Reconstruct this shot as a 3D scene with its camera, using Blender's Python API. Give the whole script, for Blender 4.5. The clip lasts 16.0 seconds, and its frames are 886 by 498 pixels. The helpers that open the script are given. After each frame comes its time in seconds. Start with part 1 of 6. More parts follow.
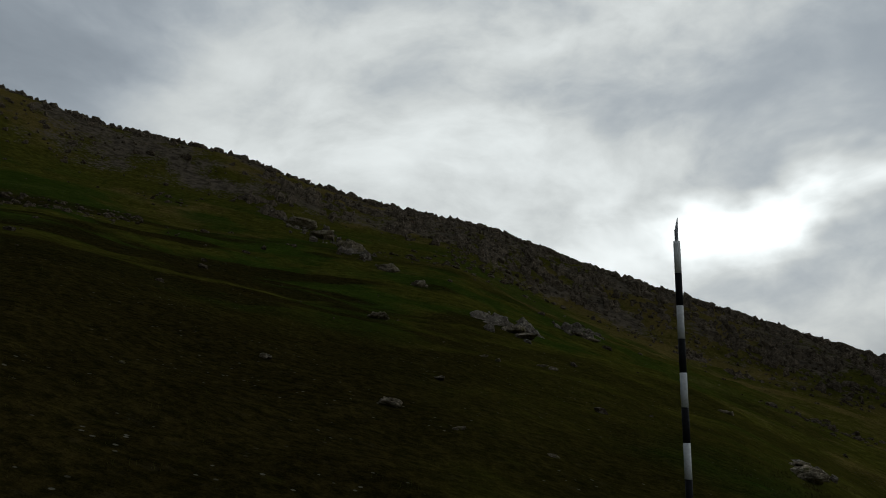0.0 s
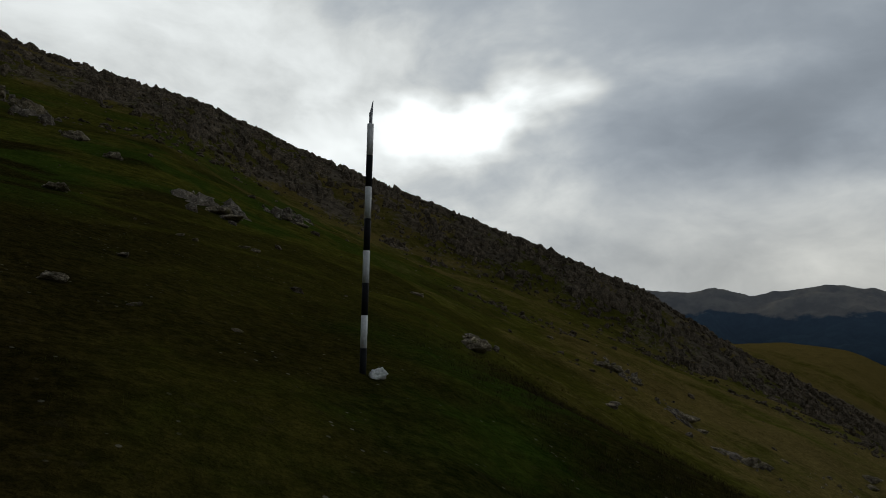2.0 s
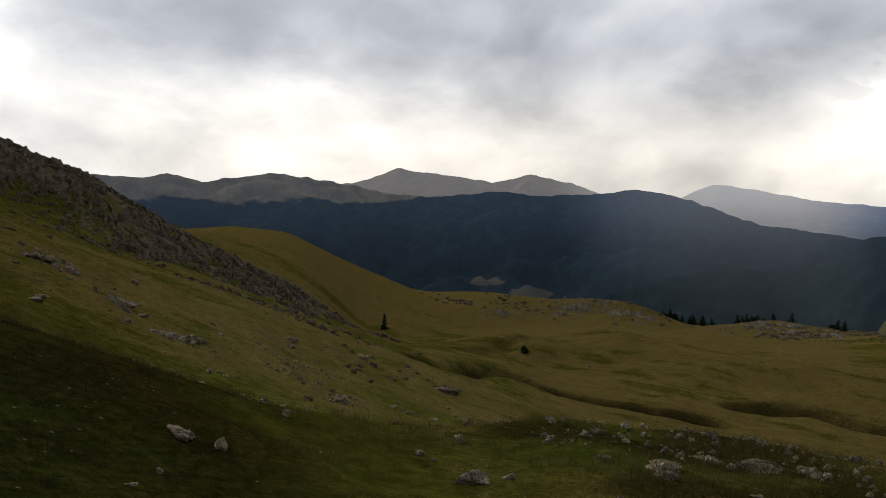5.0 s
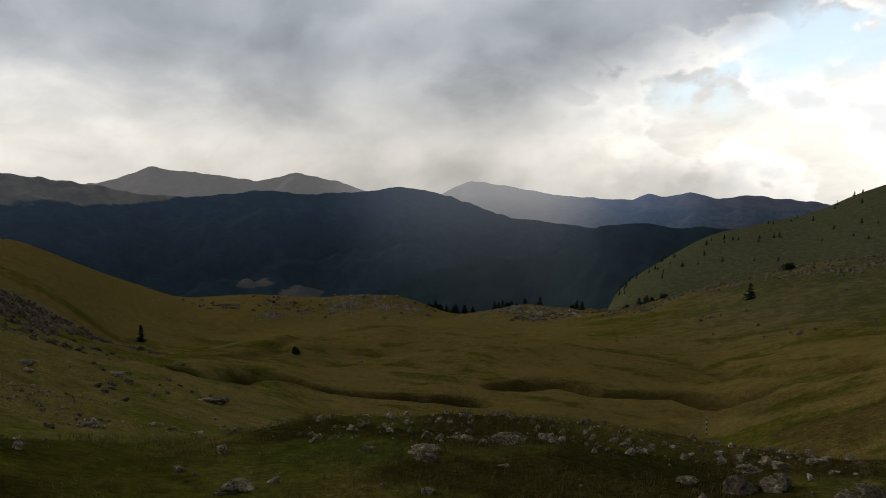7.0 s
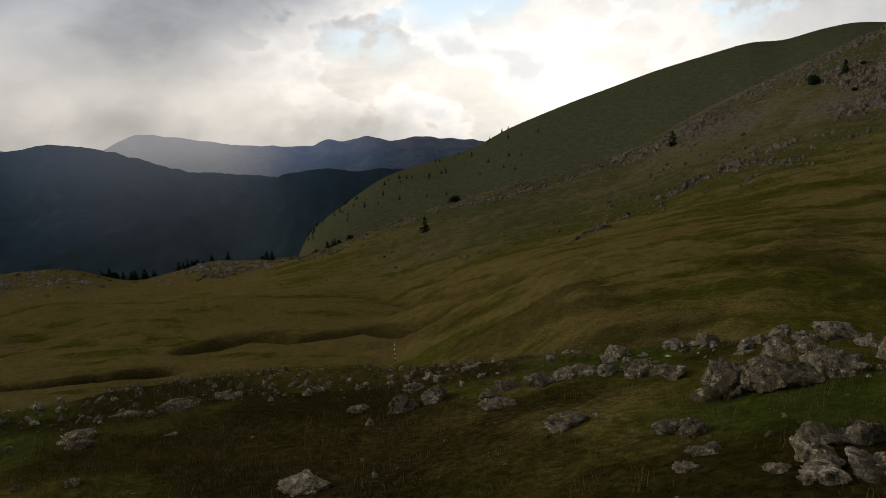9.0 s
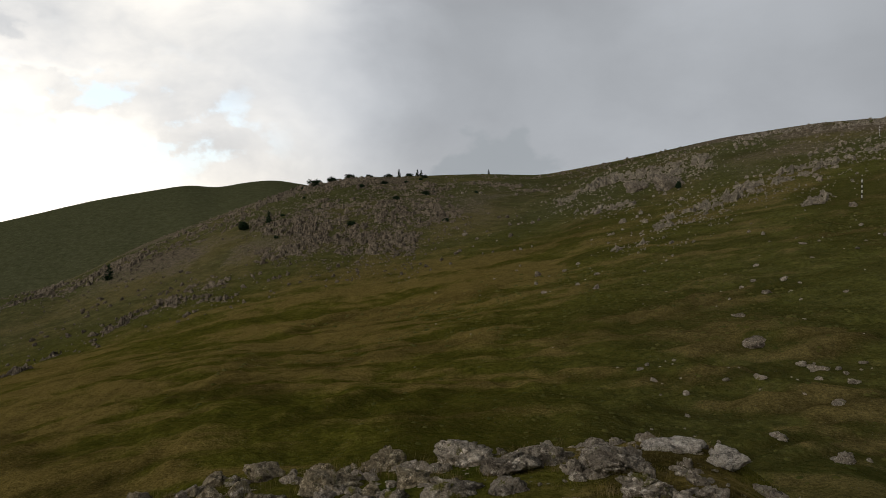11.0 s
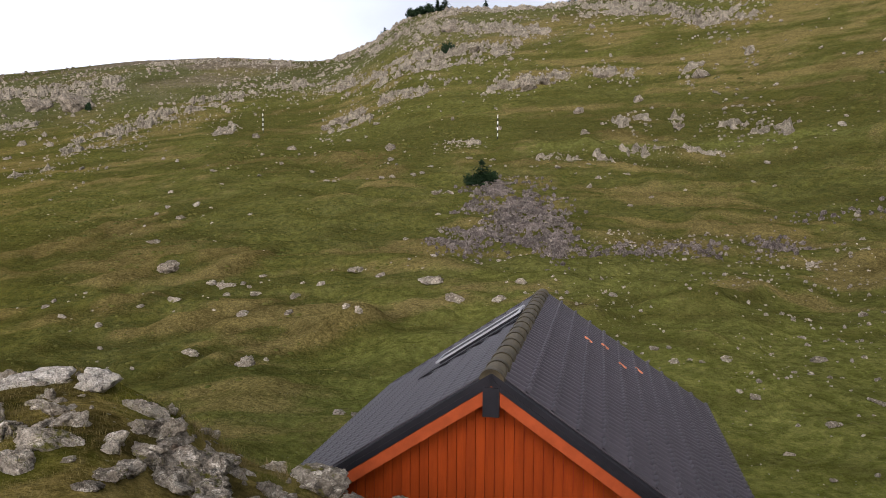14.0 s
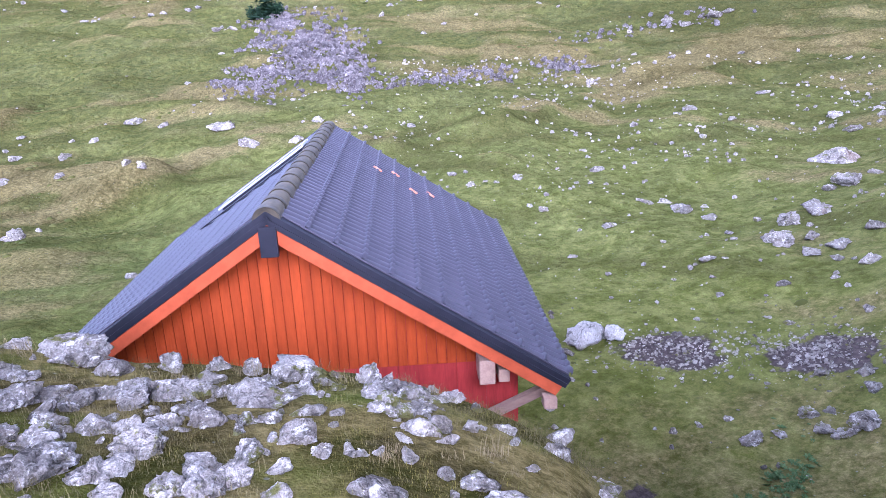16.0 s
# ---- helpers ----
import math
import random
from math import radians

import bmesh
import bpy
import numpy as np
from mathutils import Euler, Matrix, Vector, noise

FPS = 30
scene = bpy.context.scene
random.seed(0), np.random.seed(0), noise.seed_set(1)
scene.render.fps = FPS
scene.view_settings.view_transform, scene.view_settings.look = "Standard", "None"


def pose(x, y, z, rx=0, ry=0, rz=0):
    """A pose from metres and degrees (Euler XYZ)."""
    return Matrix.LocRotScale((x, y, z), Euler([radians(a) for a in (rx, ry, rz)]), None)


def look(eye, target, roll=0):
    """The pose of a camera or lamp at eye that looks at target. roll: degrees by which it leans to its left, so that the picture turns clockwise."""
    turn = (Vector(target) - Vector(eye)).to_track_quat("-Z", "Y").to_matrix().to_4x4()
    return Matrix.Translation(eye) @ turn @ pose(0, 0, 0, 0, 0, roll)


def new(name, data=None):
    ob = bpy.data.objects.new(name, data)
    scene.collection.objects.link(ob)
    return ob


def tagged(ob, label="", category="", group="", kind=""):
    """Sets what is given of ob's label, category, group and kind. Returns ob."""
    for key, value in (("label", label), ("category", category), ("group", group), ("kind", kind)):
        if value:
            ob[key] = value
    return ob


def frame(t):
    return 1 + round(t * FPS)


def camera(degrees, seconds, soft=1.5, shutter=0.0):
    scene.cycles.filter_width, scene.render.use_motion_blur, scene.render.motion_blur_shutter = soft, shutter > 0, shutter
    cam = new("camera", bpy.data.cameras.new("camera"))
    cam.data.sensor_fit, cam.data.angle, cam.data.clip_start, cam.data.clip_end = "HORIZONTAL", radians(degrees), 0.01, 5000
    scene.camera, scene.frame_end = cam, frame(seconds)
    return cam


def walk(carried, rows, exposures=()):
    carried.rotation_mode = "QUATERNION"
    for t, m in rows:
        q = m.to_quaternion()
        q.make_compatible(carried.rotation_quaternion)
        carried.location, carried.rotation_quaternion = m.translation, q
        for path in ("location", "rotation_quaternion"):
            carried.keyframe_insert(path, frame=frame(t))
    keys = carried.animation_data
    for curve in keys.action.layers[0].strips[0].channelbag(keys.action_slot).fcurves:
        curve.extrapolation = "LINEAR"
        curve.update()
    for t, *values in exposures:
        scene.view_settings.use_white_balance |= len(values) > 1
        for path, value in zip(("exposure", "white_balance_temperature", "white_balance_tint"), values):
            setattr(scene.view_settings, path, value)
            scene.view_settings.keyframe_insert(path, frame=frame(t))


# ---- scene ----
cam = camera(64.5, 16.0, soft=0.9, shutter=0.06)

# seconds, eye (x, y, z), heading to the left of north, pitch, roll
PATH = [
    (0, 0.001, -0.001, 0.002, -0.04, 13.45, 0.35),
    (0.5, 0.096, -0.019, -0.023, -6.39, 11.82, 0.05),
    (1, 0.139, -0.020, -0.043, -11.68, 9.75, 0.33),
    (1.5, 0.174, -0.008, -0.075, -16.64, 6.70, 0.23),
    (2, 0.237, 0.026, -0.091, -23.12, 4.39, 0.09),
    (2.5, 0.320, 0.074, -0.104, -28.52, 3.66, -1.07),
    (3, 0.396, 0.090, -0.143, -38.32, 1.71, -0.14),
    (3.5, 0.460, 0.030, -0.183, -44.51, -2.25, 0.28),
    (4, 0.570, 0.036, -0.206, -51.28, -4.02, 1.13),
    (4.5, 0.616, -0.032, -0.188, -55.62, -4.85, 1.21),
    (4.7, 0.603, -0.108, -0.151, -60.13, -4.86, 1.00),
    (6.8, 0.340, -0.320, -0.061, -79.86, -4.28, -0.06),
    (7, 0.423, -0.374, -0.059, -84.33, -4.69, -0.09),
    (7.5, 0.484, -0.537, -0.018, -96.79, -3.74, 0.68),
    (8, 0.513, -0.569, -0.024, -101.70, -3.62, -0.21),
    (8.5, 0.461, -0.658, -0.100, -103.12, -6.58, -1.85),
    (9, 0.539, -0.849, -0.122, -109.41, -9.54, -2.80),
    (9.5, 0.707, -1.172, -0.124, -122.62, -7.71, -2.77),
    (9.7, 0.784, -1.108, -0.110, -130.83, -5.56, -0.86),
    (11.8, 0.633, -1.031, 0.027, -162.54, 0.66, -1.26),
    (12, 0.645, -1.026, 0.020, -166.59, 0.03, -1.80),
    (12.5, 0.616, -1.092, -0.002, -173.15, -1.43, -1.95),
    (13, 0.514, -1.196, -0.037, -183.90, -3.03, -1.02),
    (13.5, 0.393, -1.232, -0.050, -190.74, -3.63, 0.13),
    (14, 0.247, -1.367, -0.147, -197.99, -4.56, 0.40),
    (14.5, 0.171, -1.468, -0.239, -201.84, -10.25, -0.69),
    (15, 0.043, -1.532, -0.300, -207.27, -15.42, -1.60),
    (15.5, -0.080, -1.575, -0.354, -210.67, -18.25, -1.82),
    (16, -0.247, -1.610, -0.350, -213.39, -17.80, -2.33),
]


def aim(x, y, z, yaw, pitch, roll):
    a, b = radians(yaw), radians(pitch)
    way = Vector((-math.sin(a) * math.cos(b), math.cos(a) * math.cos(b), math.sin(b)))
    return look((x, y, z), Vector((x, y, z)) + 2 * way, roll)


EXPOSURES = [
    (0.0, -0.35, 6150, 6), (2.0, -0.3, 6200, 7), (3.0, -0.05, 6400, 9), (4.5, 0.66, 6700, 11),
    (7.0, 0.25, 6600, 10), (8.0, -0.24, 6450, 8), (8.5, -0.18, 6550, 10), (9.0, 0.17, 6700, 12), (9.7, 0.42, 6900, 12), (12.0, 0.5, 6900, 11),
    (12.5, 1.16, 7000, 11), (13.0, 1.05, 6500, 14), (13.5, 1.64, 6350, 17), (14.0, 2.06, 6400, 17),
    (14.5, 2.95, 5950, 24), (15.0, 3.46, 5200, 28), (16.0, 3.75, 4680, 36),
]
walk(cam, [(t, aim(*row)) for t, *row in PATH], EXPOSURES)

# ---- sky, sun ----
SUN_AZ, SUN_EL = 25.0, 22.0


def heading(az, el):
    a, e = radians(az), radians(el)
    return Vector((math.sin(a) * math.cos(e), math.cos(a) * math.cos(e), math.sin(e)))


class Nodes:
    """Short hand for node trees."""

    def __init__(self, tree):
        self.tree, self.nodes = tree, tree.nodes
        self.nodes.clear()

    def add(self, kind):
        return self.nodes.new(kind)

    def put(self, socket, value):
        if isinstance(value, bpy.types.NodeSocket):
            self.tree.links.new(value, socket)
        elif value is not None:
            if isinstance(value, tuple) and len(value) == 3 and len(socket.default_value) == 4:
                value = (*value, 1.0)
            socket.default_value = value

    def math(self, op, a, b=None, c=None, clamp=False):
        node = self.add("ShaderNodeMath")
        node.operation, node.use_clamp = op, clamp
        for socket, value in zip(node.inputs, (a, b, c)):
            self.put(socket, value)
        return node.outputs[0]

    def vec(self, op, a, b=None, scale=None):
        node = self.add("ShaderNodeVectorMath")
        node.operation = op
        self.put(node.inputs[0], a)
        self.put(node.inputs[1], b)
        if scale is not None:
            self.put(node.inputs["Scale"], scale)
        return node.outputs["Value"] if op in ("DOT_PRODUCT", "LENGTH", "DISTANCE") else node.outputs[0]

    def mix(self, fac, a, b, blend="MIX"):
        node = self.add("ShaderNodeMix")
        node.data_type, node.blend_type = "RGBA", blend
        self.put(node.inputs[0], fac)
        self.put(node.inputs[6], a)
        self.put(node.inputs[7], b)
        return node.outputs[2]

    def ramp(self, value, lo, hi, to_lo=0.0, to_hi=1.0):
        node = self.add("ShaderNodeMapRange")
        node.interpolation_type = "SMOOTHSTEP"
        for n, v in enumerate((value, lo, hi, to_lo, to_hi)):
            self.put(node.inputs[n], v)
        return node.outputs[0]

    def noise(self, where, scale, detail=4.0, rough=0.55, distort=0.0, kind="FBM"):
        node = self.add("ShaderNodeTexNoise")
        node.noise_dimensions, node.noise_type = "3D", kind
        self.put(node.inputs["Vector"], where)
        self.put(node.inputs["Scale"], scale)
        self.put(node.inputs["Detail"], detail)
        self.put(node.inputs["Roughness"], rough)
        self.put(node.inputs["Distortion"], distort)
        return node.outputs[0]

    def add_color_noise(self, where, scale):
        node = self.add("ShaderNodeTexNoise")
        node.noise_dimensions = "3D"
        self.put(node.inputs["Vector"], where)
        self.put(node.inputs["Scale"], scale)
        self.put(node.inputs["Detail"], 4.0)
        return node.outputs[1]

    def voronoi(self, where, scale, feature="F1", out=0):
        node = self.add("ShaderNodeTexVoronoi")
        node.feature = feature
        self.put(node.inputs["Vector"], where)
        self.put(node.inputs["Scale"], scale)
        return node.outputs[out]


def build_sky():
    world = bpy.data.worlds.new("sky")
    scene.world = world
    world.use_nodes = True
    n = Nodes(world.node_tree)
    way = n.vec("NORMALIZE", n.add("ShaderNodeTexCoord").outputs["Generated"])
    sky = n.add("ShaderNodeTexSky")
    sky.sky_type, sky.sun_disc = "NISHITA", False
    sky.sun_elevation, sky.sun_rotation = radians(SUN_EL), radians(SUN_AZ)
    blue = n.vec("SCALE", sky.outputs[0], scale=0.09)
    part = n.add("ShaderNodeSeparateXYZ")
    n.put(part.inputs[0], way)
    up = part.outputs[2]
    stretch = n.vec("MULTIPLY", way, (1.0, 1.0, 1.7))
    warp = n.vec("ADD", stretch, n.vec("SCALE", n.add_color_noise(stretch, 1.8), scale=0.30))
    broad = n.noise(warp, 1.9, 3.0, 0.5)
    fine = n.noise(warp, 4.5, 6.0, 0.56)
    curl = n.noise(n.vec("ADD", warp, n.vec("SCALE", n.add_color_noise(warp, 7.0), scale=0.08)), 11.0, 5.0, 0.55)
    wob = n.vec("SCALE", n.vec("SUBTRACT", n.add_color_noise(stretch, 4.0), (0.5, 0.5, 0.5)), scale=0.20)
    where = n.vec("MULTIPLY", n.vec("ADD", way, wob), (1.0, 1.0, 1.9))
    billow = n.math("ADD", n.math("MULTIPLY", broad, 0.57), n.math("ADD", n.math("MULTIPLY", fine, 0.35), n.math("MULTIPLY", curl, 0.08)))
    level = n.ramp(billow, 0.36, 0.66, 0.40, 0.80)

    def lobe(az, el, wide, soft):
        off = n.vec("SUBTRACT", where, tuple(c * s for c, s in zip(heading(az, el), (1, 1, 1.9))))
        return n.ramp(n.vec("LENGTH", off), wide + soft, max(0.0, wide - soft))

    # the southern sky is an even grey sheet
    level = n.math("ADD", n.math("MULTIPLY", level, n.ramp(lobe(176, 12, 0.60, 0.34), 0.0, 1.0, 1.0, 0.18)), n.math("MULTIPLY", lobe(176, 12, 0.60, 0.34), 0.215))
    for az, el, wide, soft, gain in SKY_LOBES:
        some = n.math("MULTIPLY", lobe(az, el, wide, soft), n.ramp(fine, 0.25, 0.75, gain * 0.55, gain * 1.45))
        level = n.math("ADD", level, some)
    # the deck overhead is out of view; darkened here to dim the ground
    level = n.math("MULTIPLY", n.math("MAXIMUM", level, 0.14), n.ramp(up, 0.50, 0.80, 1.0, 0.13))
    tone = n.mix(n.ramp(level, 0.3, 0.85), (0.86, 0.94, 1.05), (1.0, 1.0, 0.97))
    tone = n.mix(n.math("MULTIPLY", lobe(180, 12, 0.55, 0.3), 0.8), tone, (0.88, 0.97, 1.09))
    warm = n.math("MULTIPLY", n.ramp(up, 0.22, 0.02), lobe(85, 3, 0.9, 0.5))
    tone = n.mix(n.math("MULTIPLY", warm, 0.8), tone, (1.05, 1.0, 0.90))
    cloud = n.vec("SCALE", tone, scale=level)
    # sunlit heads of cumulus
    heads = n.noise(n.vec("MULTIPLY", way, (1.0, 1.0, 1.6)), 10.0, 6.0, 0.52)
    puffy = n.math("MULTIPLY", n.ramp(heads, 0.475, 0.55), lobe(115, 6, 0.25, 0.15))
    cloud = n.mix(n.math("MULTIPLY", puffy, 0.8), cloud, n.mix(n.ramp(heads, 0.53, 0.70), (1.05, 1.03, 0.98), (0.72, 0.74, 0.77)))
    # a blue-grey tower of cloud in the south
    tower = lobe(156.6, 8.5, 0.085, 0.06)
    ragged = n.ramp(n.math("ADD", tower, n.math("MULTIPLY", n.math("SUBTRACT", heads, 0.5), 1.8)), 0.40, 0.62)
    cloud = n.mix(n.math("MULTIPLY", ragged, n.ramp(tower, 0.0, 0.2, 0.0, 0.7)), cloud, (0.235, 0.268, 0.300))
    holes = None
    for az, el, wide, soft in SKY_GAPS:
        fall = lobe(az, el, wide, soft)
        holes = fall if holes is None else n.math("MAXIMUM", holes, fall)
    puffs = n.noise(n.vec("MULTIPLY", way, (1.0, 1.0, 1.5)), 9.0, 6.0, 0.55)
    open_sky = n.math("MULTIPLY", n.ramp(puffs, 0.53, 0.44), holes)
    both = n.mix(open_sky, cloud, n.vec("ADD", blue, (0.42, 0.48, 0.52)))
    back = n.add("ShaderNodeBackground")
    n.put(back.inputs[0], both)
    n.put(back.inputs[1], 1.0)
    out = n.add("ShaderNodeOutputWorld")
    n.put(out.inputs[0], back.outputs[0])



# clouds by heading: azimuth, elevation, half width, softness, gain
SKY_LOBES = [
    (8, 22, 0.5, 0.35, 0.24),
    (18, 12.5, 0.10, 0.10, 0.26),      # bright opening
    (23, 14.5, 0.095, 0.05, 0.6),
    (29, 16.0, 0.07, 0.05, 0.7),
    (21, 8, 0.20, 0.20, 0.13),         # its glow
    (43, 13, 0.13, 0.13, -0.17),       # dark cloud beside it
    (56, 14, 0.12, 0.14, -0.06),
    (38, 23, 0.20, 0.20, -0.04),
    (55, 6.5, 0.15, 0.12, 0.13),         # pale band below
    (76, 13, 0.25, 0.20, -0.24),       # rain cloud
    (90, 10, 0.16, 0.14, -0.26),
    (84, 4, 0.10, 0.10, -0.08),
    (100, 17, 0.16, 0.14, -0.16),
    (103, 4, 0.08, 0.10, 0.25),        # sunlit cumulus
    (117, 5, 0.19, 0.16, 0.27),
    (132, 6, 0.10, 0.10, 0.07),
    (150, 15, 0.22, 0.2, -0.03),
    (143, 11, 0.13, 0.13, 0.09),      # bright sky over the rib
    (205, 14, 0.3, 0.25, -0.06),
    (270, 20, 0.9, 0.5, -0.27),        # dark cloud added out of view at the back, dims the north slope
]
SKY_GAPS = [(105, 8, 0.05, 0.05), (113, 10, 0.11, 0.08), (128, 10, 0.15, 0.08)]
build_sky()

sun_data = bpy.data.lights.new("sun", "SUN")
sun_data.energy, sun_data.angle, sun_data.color = 1.0, radians(40), (1.0, 0.96, 0.9)
sun = new("sun", sun_data)
sun.matrix_world = look(heading(SUN_AZ, SUN_EL) * 100, (0, 0, 0))

# ---- materials ----


def material(name, rough=0.9, metal=0.0, spec=0.3):
    mat = bpy.data.materials.new(name)
    mat.use_nodes = True
    n = Nodes(mat.node_tree)
    n.shader = n.add("ShaderNodeBsdfPrincipled")
    n.put(n.shader.inputs["Roughness"], rough)
    n.put(n.shader.inputs["Metallic"], metal)
    n.put(n.shader.inputs["Specular IOR Level"], spec)
    n.out = n.add("ShaderNodeOutputMaterial")
    n.put(n.out.inputs[0], n.shader.outputs[0])
    n.here = n.add("ShaderNodeTexCoord").outputs["Object"]
    n.world = n.add("ShaderNodeNewGeometry").outputs["Position"]
    return mat, n


def bump(n, height, strength, distance):
    node = n.add("ShaderNodeBump")
    n.put(node.inputs["Strength"], strength)
    n.put(node.inputs["Distance"], distance)
    n.put(node.inputs["Height"], height)
    n.put(n.shader.inputs["Normal"], node.outputs[0])


def attribute(n, name):
    node = n.add("ShaderNodeAttribute")
    node.attribute_name = name
    return node.outputs["Fac"]


def ground_material():
    mat, n = material("alpine_turf", 1.0, 0.0, 0.0)
    p = n.world
    dry, stone, bare, wood, lush, heath_shade, grazed = (attribute(n, k) for k in ("dry", "stone", "bare", "wood", "lush", "heath_shade", "grazed"))
    haze_grey = attribute(n, "haze_grey")
    a, b, c, d = n.noise(p, 0.35, 6, 0.6), n.noise(p, 2.3, 5, 0.65), n.noise(p, 9.0, 5, 0.75), n.noise(p, 42.0, 3, 0.7)
    tussock = n.voronoi(n.vec("ADD", p, n.vec("SCALE", n.add_color_noise(p, 2.0), scale=0.9)), 2.6)
    level = n.vec("MULTIPLY", n.vec("ADD", p, n.vec("SCALE", n.add_color_noise(p, 0.6), scale=0.5)), (0.16, 0.16, 2.6))
    streak = n.noise(level, 1.0, 5, 0.6)
    patch = n.math("ADD", n.math("ADD", n.math("MULTIPLY", a, 0.36), n.math("MULTIPLY", streak, 0.08)), n.math("ADD", n.math("MULTIPLY", n.noise(p, 0.9, 5, 0.65), 0.34), n.math("MULTIPLY", c, 0.22)))
    green = n.mix(n.ramp(b, 0.35, 0.65), (0.044, 0.045, 0.007), (0.082, 0.076, 0.013))
    green = n.mix(grazed, green, n.mix(n.ramp(b, 0.38, 0.62), (0.078, 0.082, 0.014), (0.128, 0.128, 0.030)))
    straw = n.mix(n.ramp(c, 0.3, 0.7), (0.084, 0.064, 0.016), (0.154, 0.115, 0.036))
    straw = n.mix(n.math("MULTIPLY", grazed, 0.7), straw, n.mix(n.ramp(c, 0.35, 0.65), (0.115, 0.095, 0.030), (0.195, 0.152, 0.060)))
    how = n.ramp(n.math("ADD", patch, n.math("SUBTRACT", dry, 0.5)), 0.42, 0.64)
    turf = n.mix(how, green, straw)
    turf = n.mix(haze_grey, turf, n.mix(n.ramp(a, 0.35, 0.65), (0.048, 0.056, 0.034), (0.076, 0.080, 0.052)))
    turf = n.mix(lush, turf, n.mix(c, (0.015, 0.035, 0.004), (0.036, 0.066, 0.009)))
    # dark brown of shrubs, mixed in as painted shade too
    shrub_shade = n.mix(n.ramp(c, 0.35, 0.65), (0.011, 0.0095, 0.003), (0.030, 0.022, 0.007))
    turf = n.mix(n.math("MULTIPLY", heath_shade, n.ramp(n.math("ADD", b, n.math("MULTIPLY", heath_shade, 0.4)), 0.50, 0.78, 0.35, 1.0)), turf, shrub_shade)
    blades = n.math("ADD", n.math("MULTIPLY", d, 0.50), n.math("MULTIPLY", c, 0.50))
    turf = n.vec("SCALE", turf, scale=n.ramp(blades, 0.36, 0.66, 0.74, 1.26))
    turf = n.vec("SCALE", turf, scale=n.ramp(tussock, 0.10, 0.85, 1.06, 0.88))
    turf = n.vec("SCALE", turf, scale=n.ramp(streak, 0.36, 0.62, 0.93, 1.06))
    sward = n.math("ADD", n.math("MULTIPLY", n.noise(p, 0.75, 6, 0.68, 0.6), 0.62), n.math("MULTIPLY", n.noise(p, 5.5, 4, 0.7), 0.38))
    turf = n.vec("SCALE", turf, scale=n.ramp(sward, 0.36, 0.64, 0.84, 1.14))
    turf = n.mix(n.math("MULTIPLY", n.ramp(n.noise(p, 5.0, 4, 0.65), 0.60, 0.68), 0.35), turf, (0.042, 0.034, 0.017))
    specks = n.ramp(n.voronoi(p, 7.0), 0.13, 0.09)
    turf = n.mix(n.math("MULTIPLY", specks, n.ramp(n.noise(p, 0.9, 4, 0.6), 0.48, 0.58, 0.0, 0.55)), turf, (0.20, 0.188, 0.155))
    rock = n.mix(n.ramp(n.noise(p, 1.6, 6, 0.7), 0.35, 0.65), (0.050, 0.040, 0.028), (0.145, 0.119, 0.086))
    grit = n.ramp(n.math("ADD", n.noise(p, 3.2, 6, 0.75), n.math("MULTIPLY", stone, 0.55)), 0.70, 0.82)
    ground = n.mix(n.math("MULTIPLY", grit, n.ramp(stone, 0.02, 0.3)), turf, rock)
    ground = n.mix(n.ramp(n.math("ADD", n.math("MULTIPLY", bare, 1.25), n.math("MULTIPLY", n.math("SUBTRACT", n.noise(p, 3.5, 5, 0.65), 0.5), 1.2)), 0.45, 0.60), ground, n.mix(n.ramp(c, 0.4, 0.6), (0.045, 0.034, 0.028), (0.085, 0.064, 0.052)))
    trees = n.mix(n.ramp(n.noise(p, 0.09, 5, 0.7), 0.35, 0.65), (0.008, 0.016, 0.014), (0.022, 0.036, 0.026))
    ground = n.mix(wood, ground, trees)
    n.put(n.shader.inputs["Base Color"], ground)
    lumps = n.math("ADD", n.math("MULTIPLY", b, 0.8), n.math("ADD", n.math("MULTIPLY", c, 0.4), n.math("ADD", n.math("MULTIPLY", tussock, -0.4), n.math("MULTIPLY", streak, 0.10))))
    bump(n, lumps, 0.7, 0.17)
    return mat


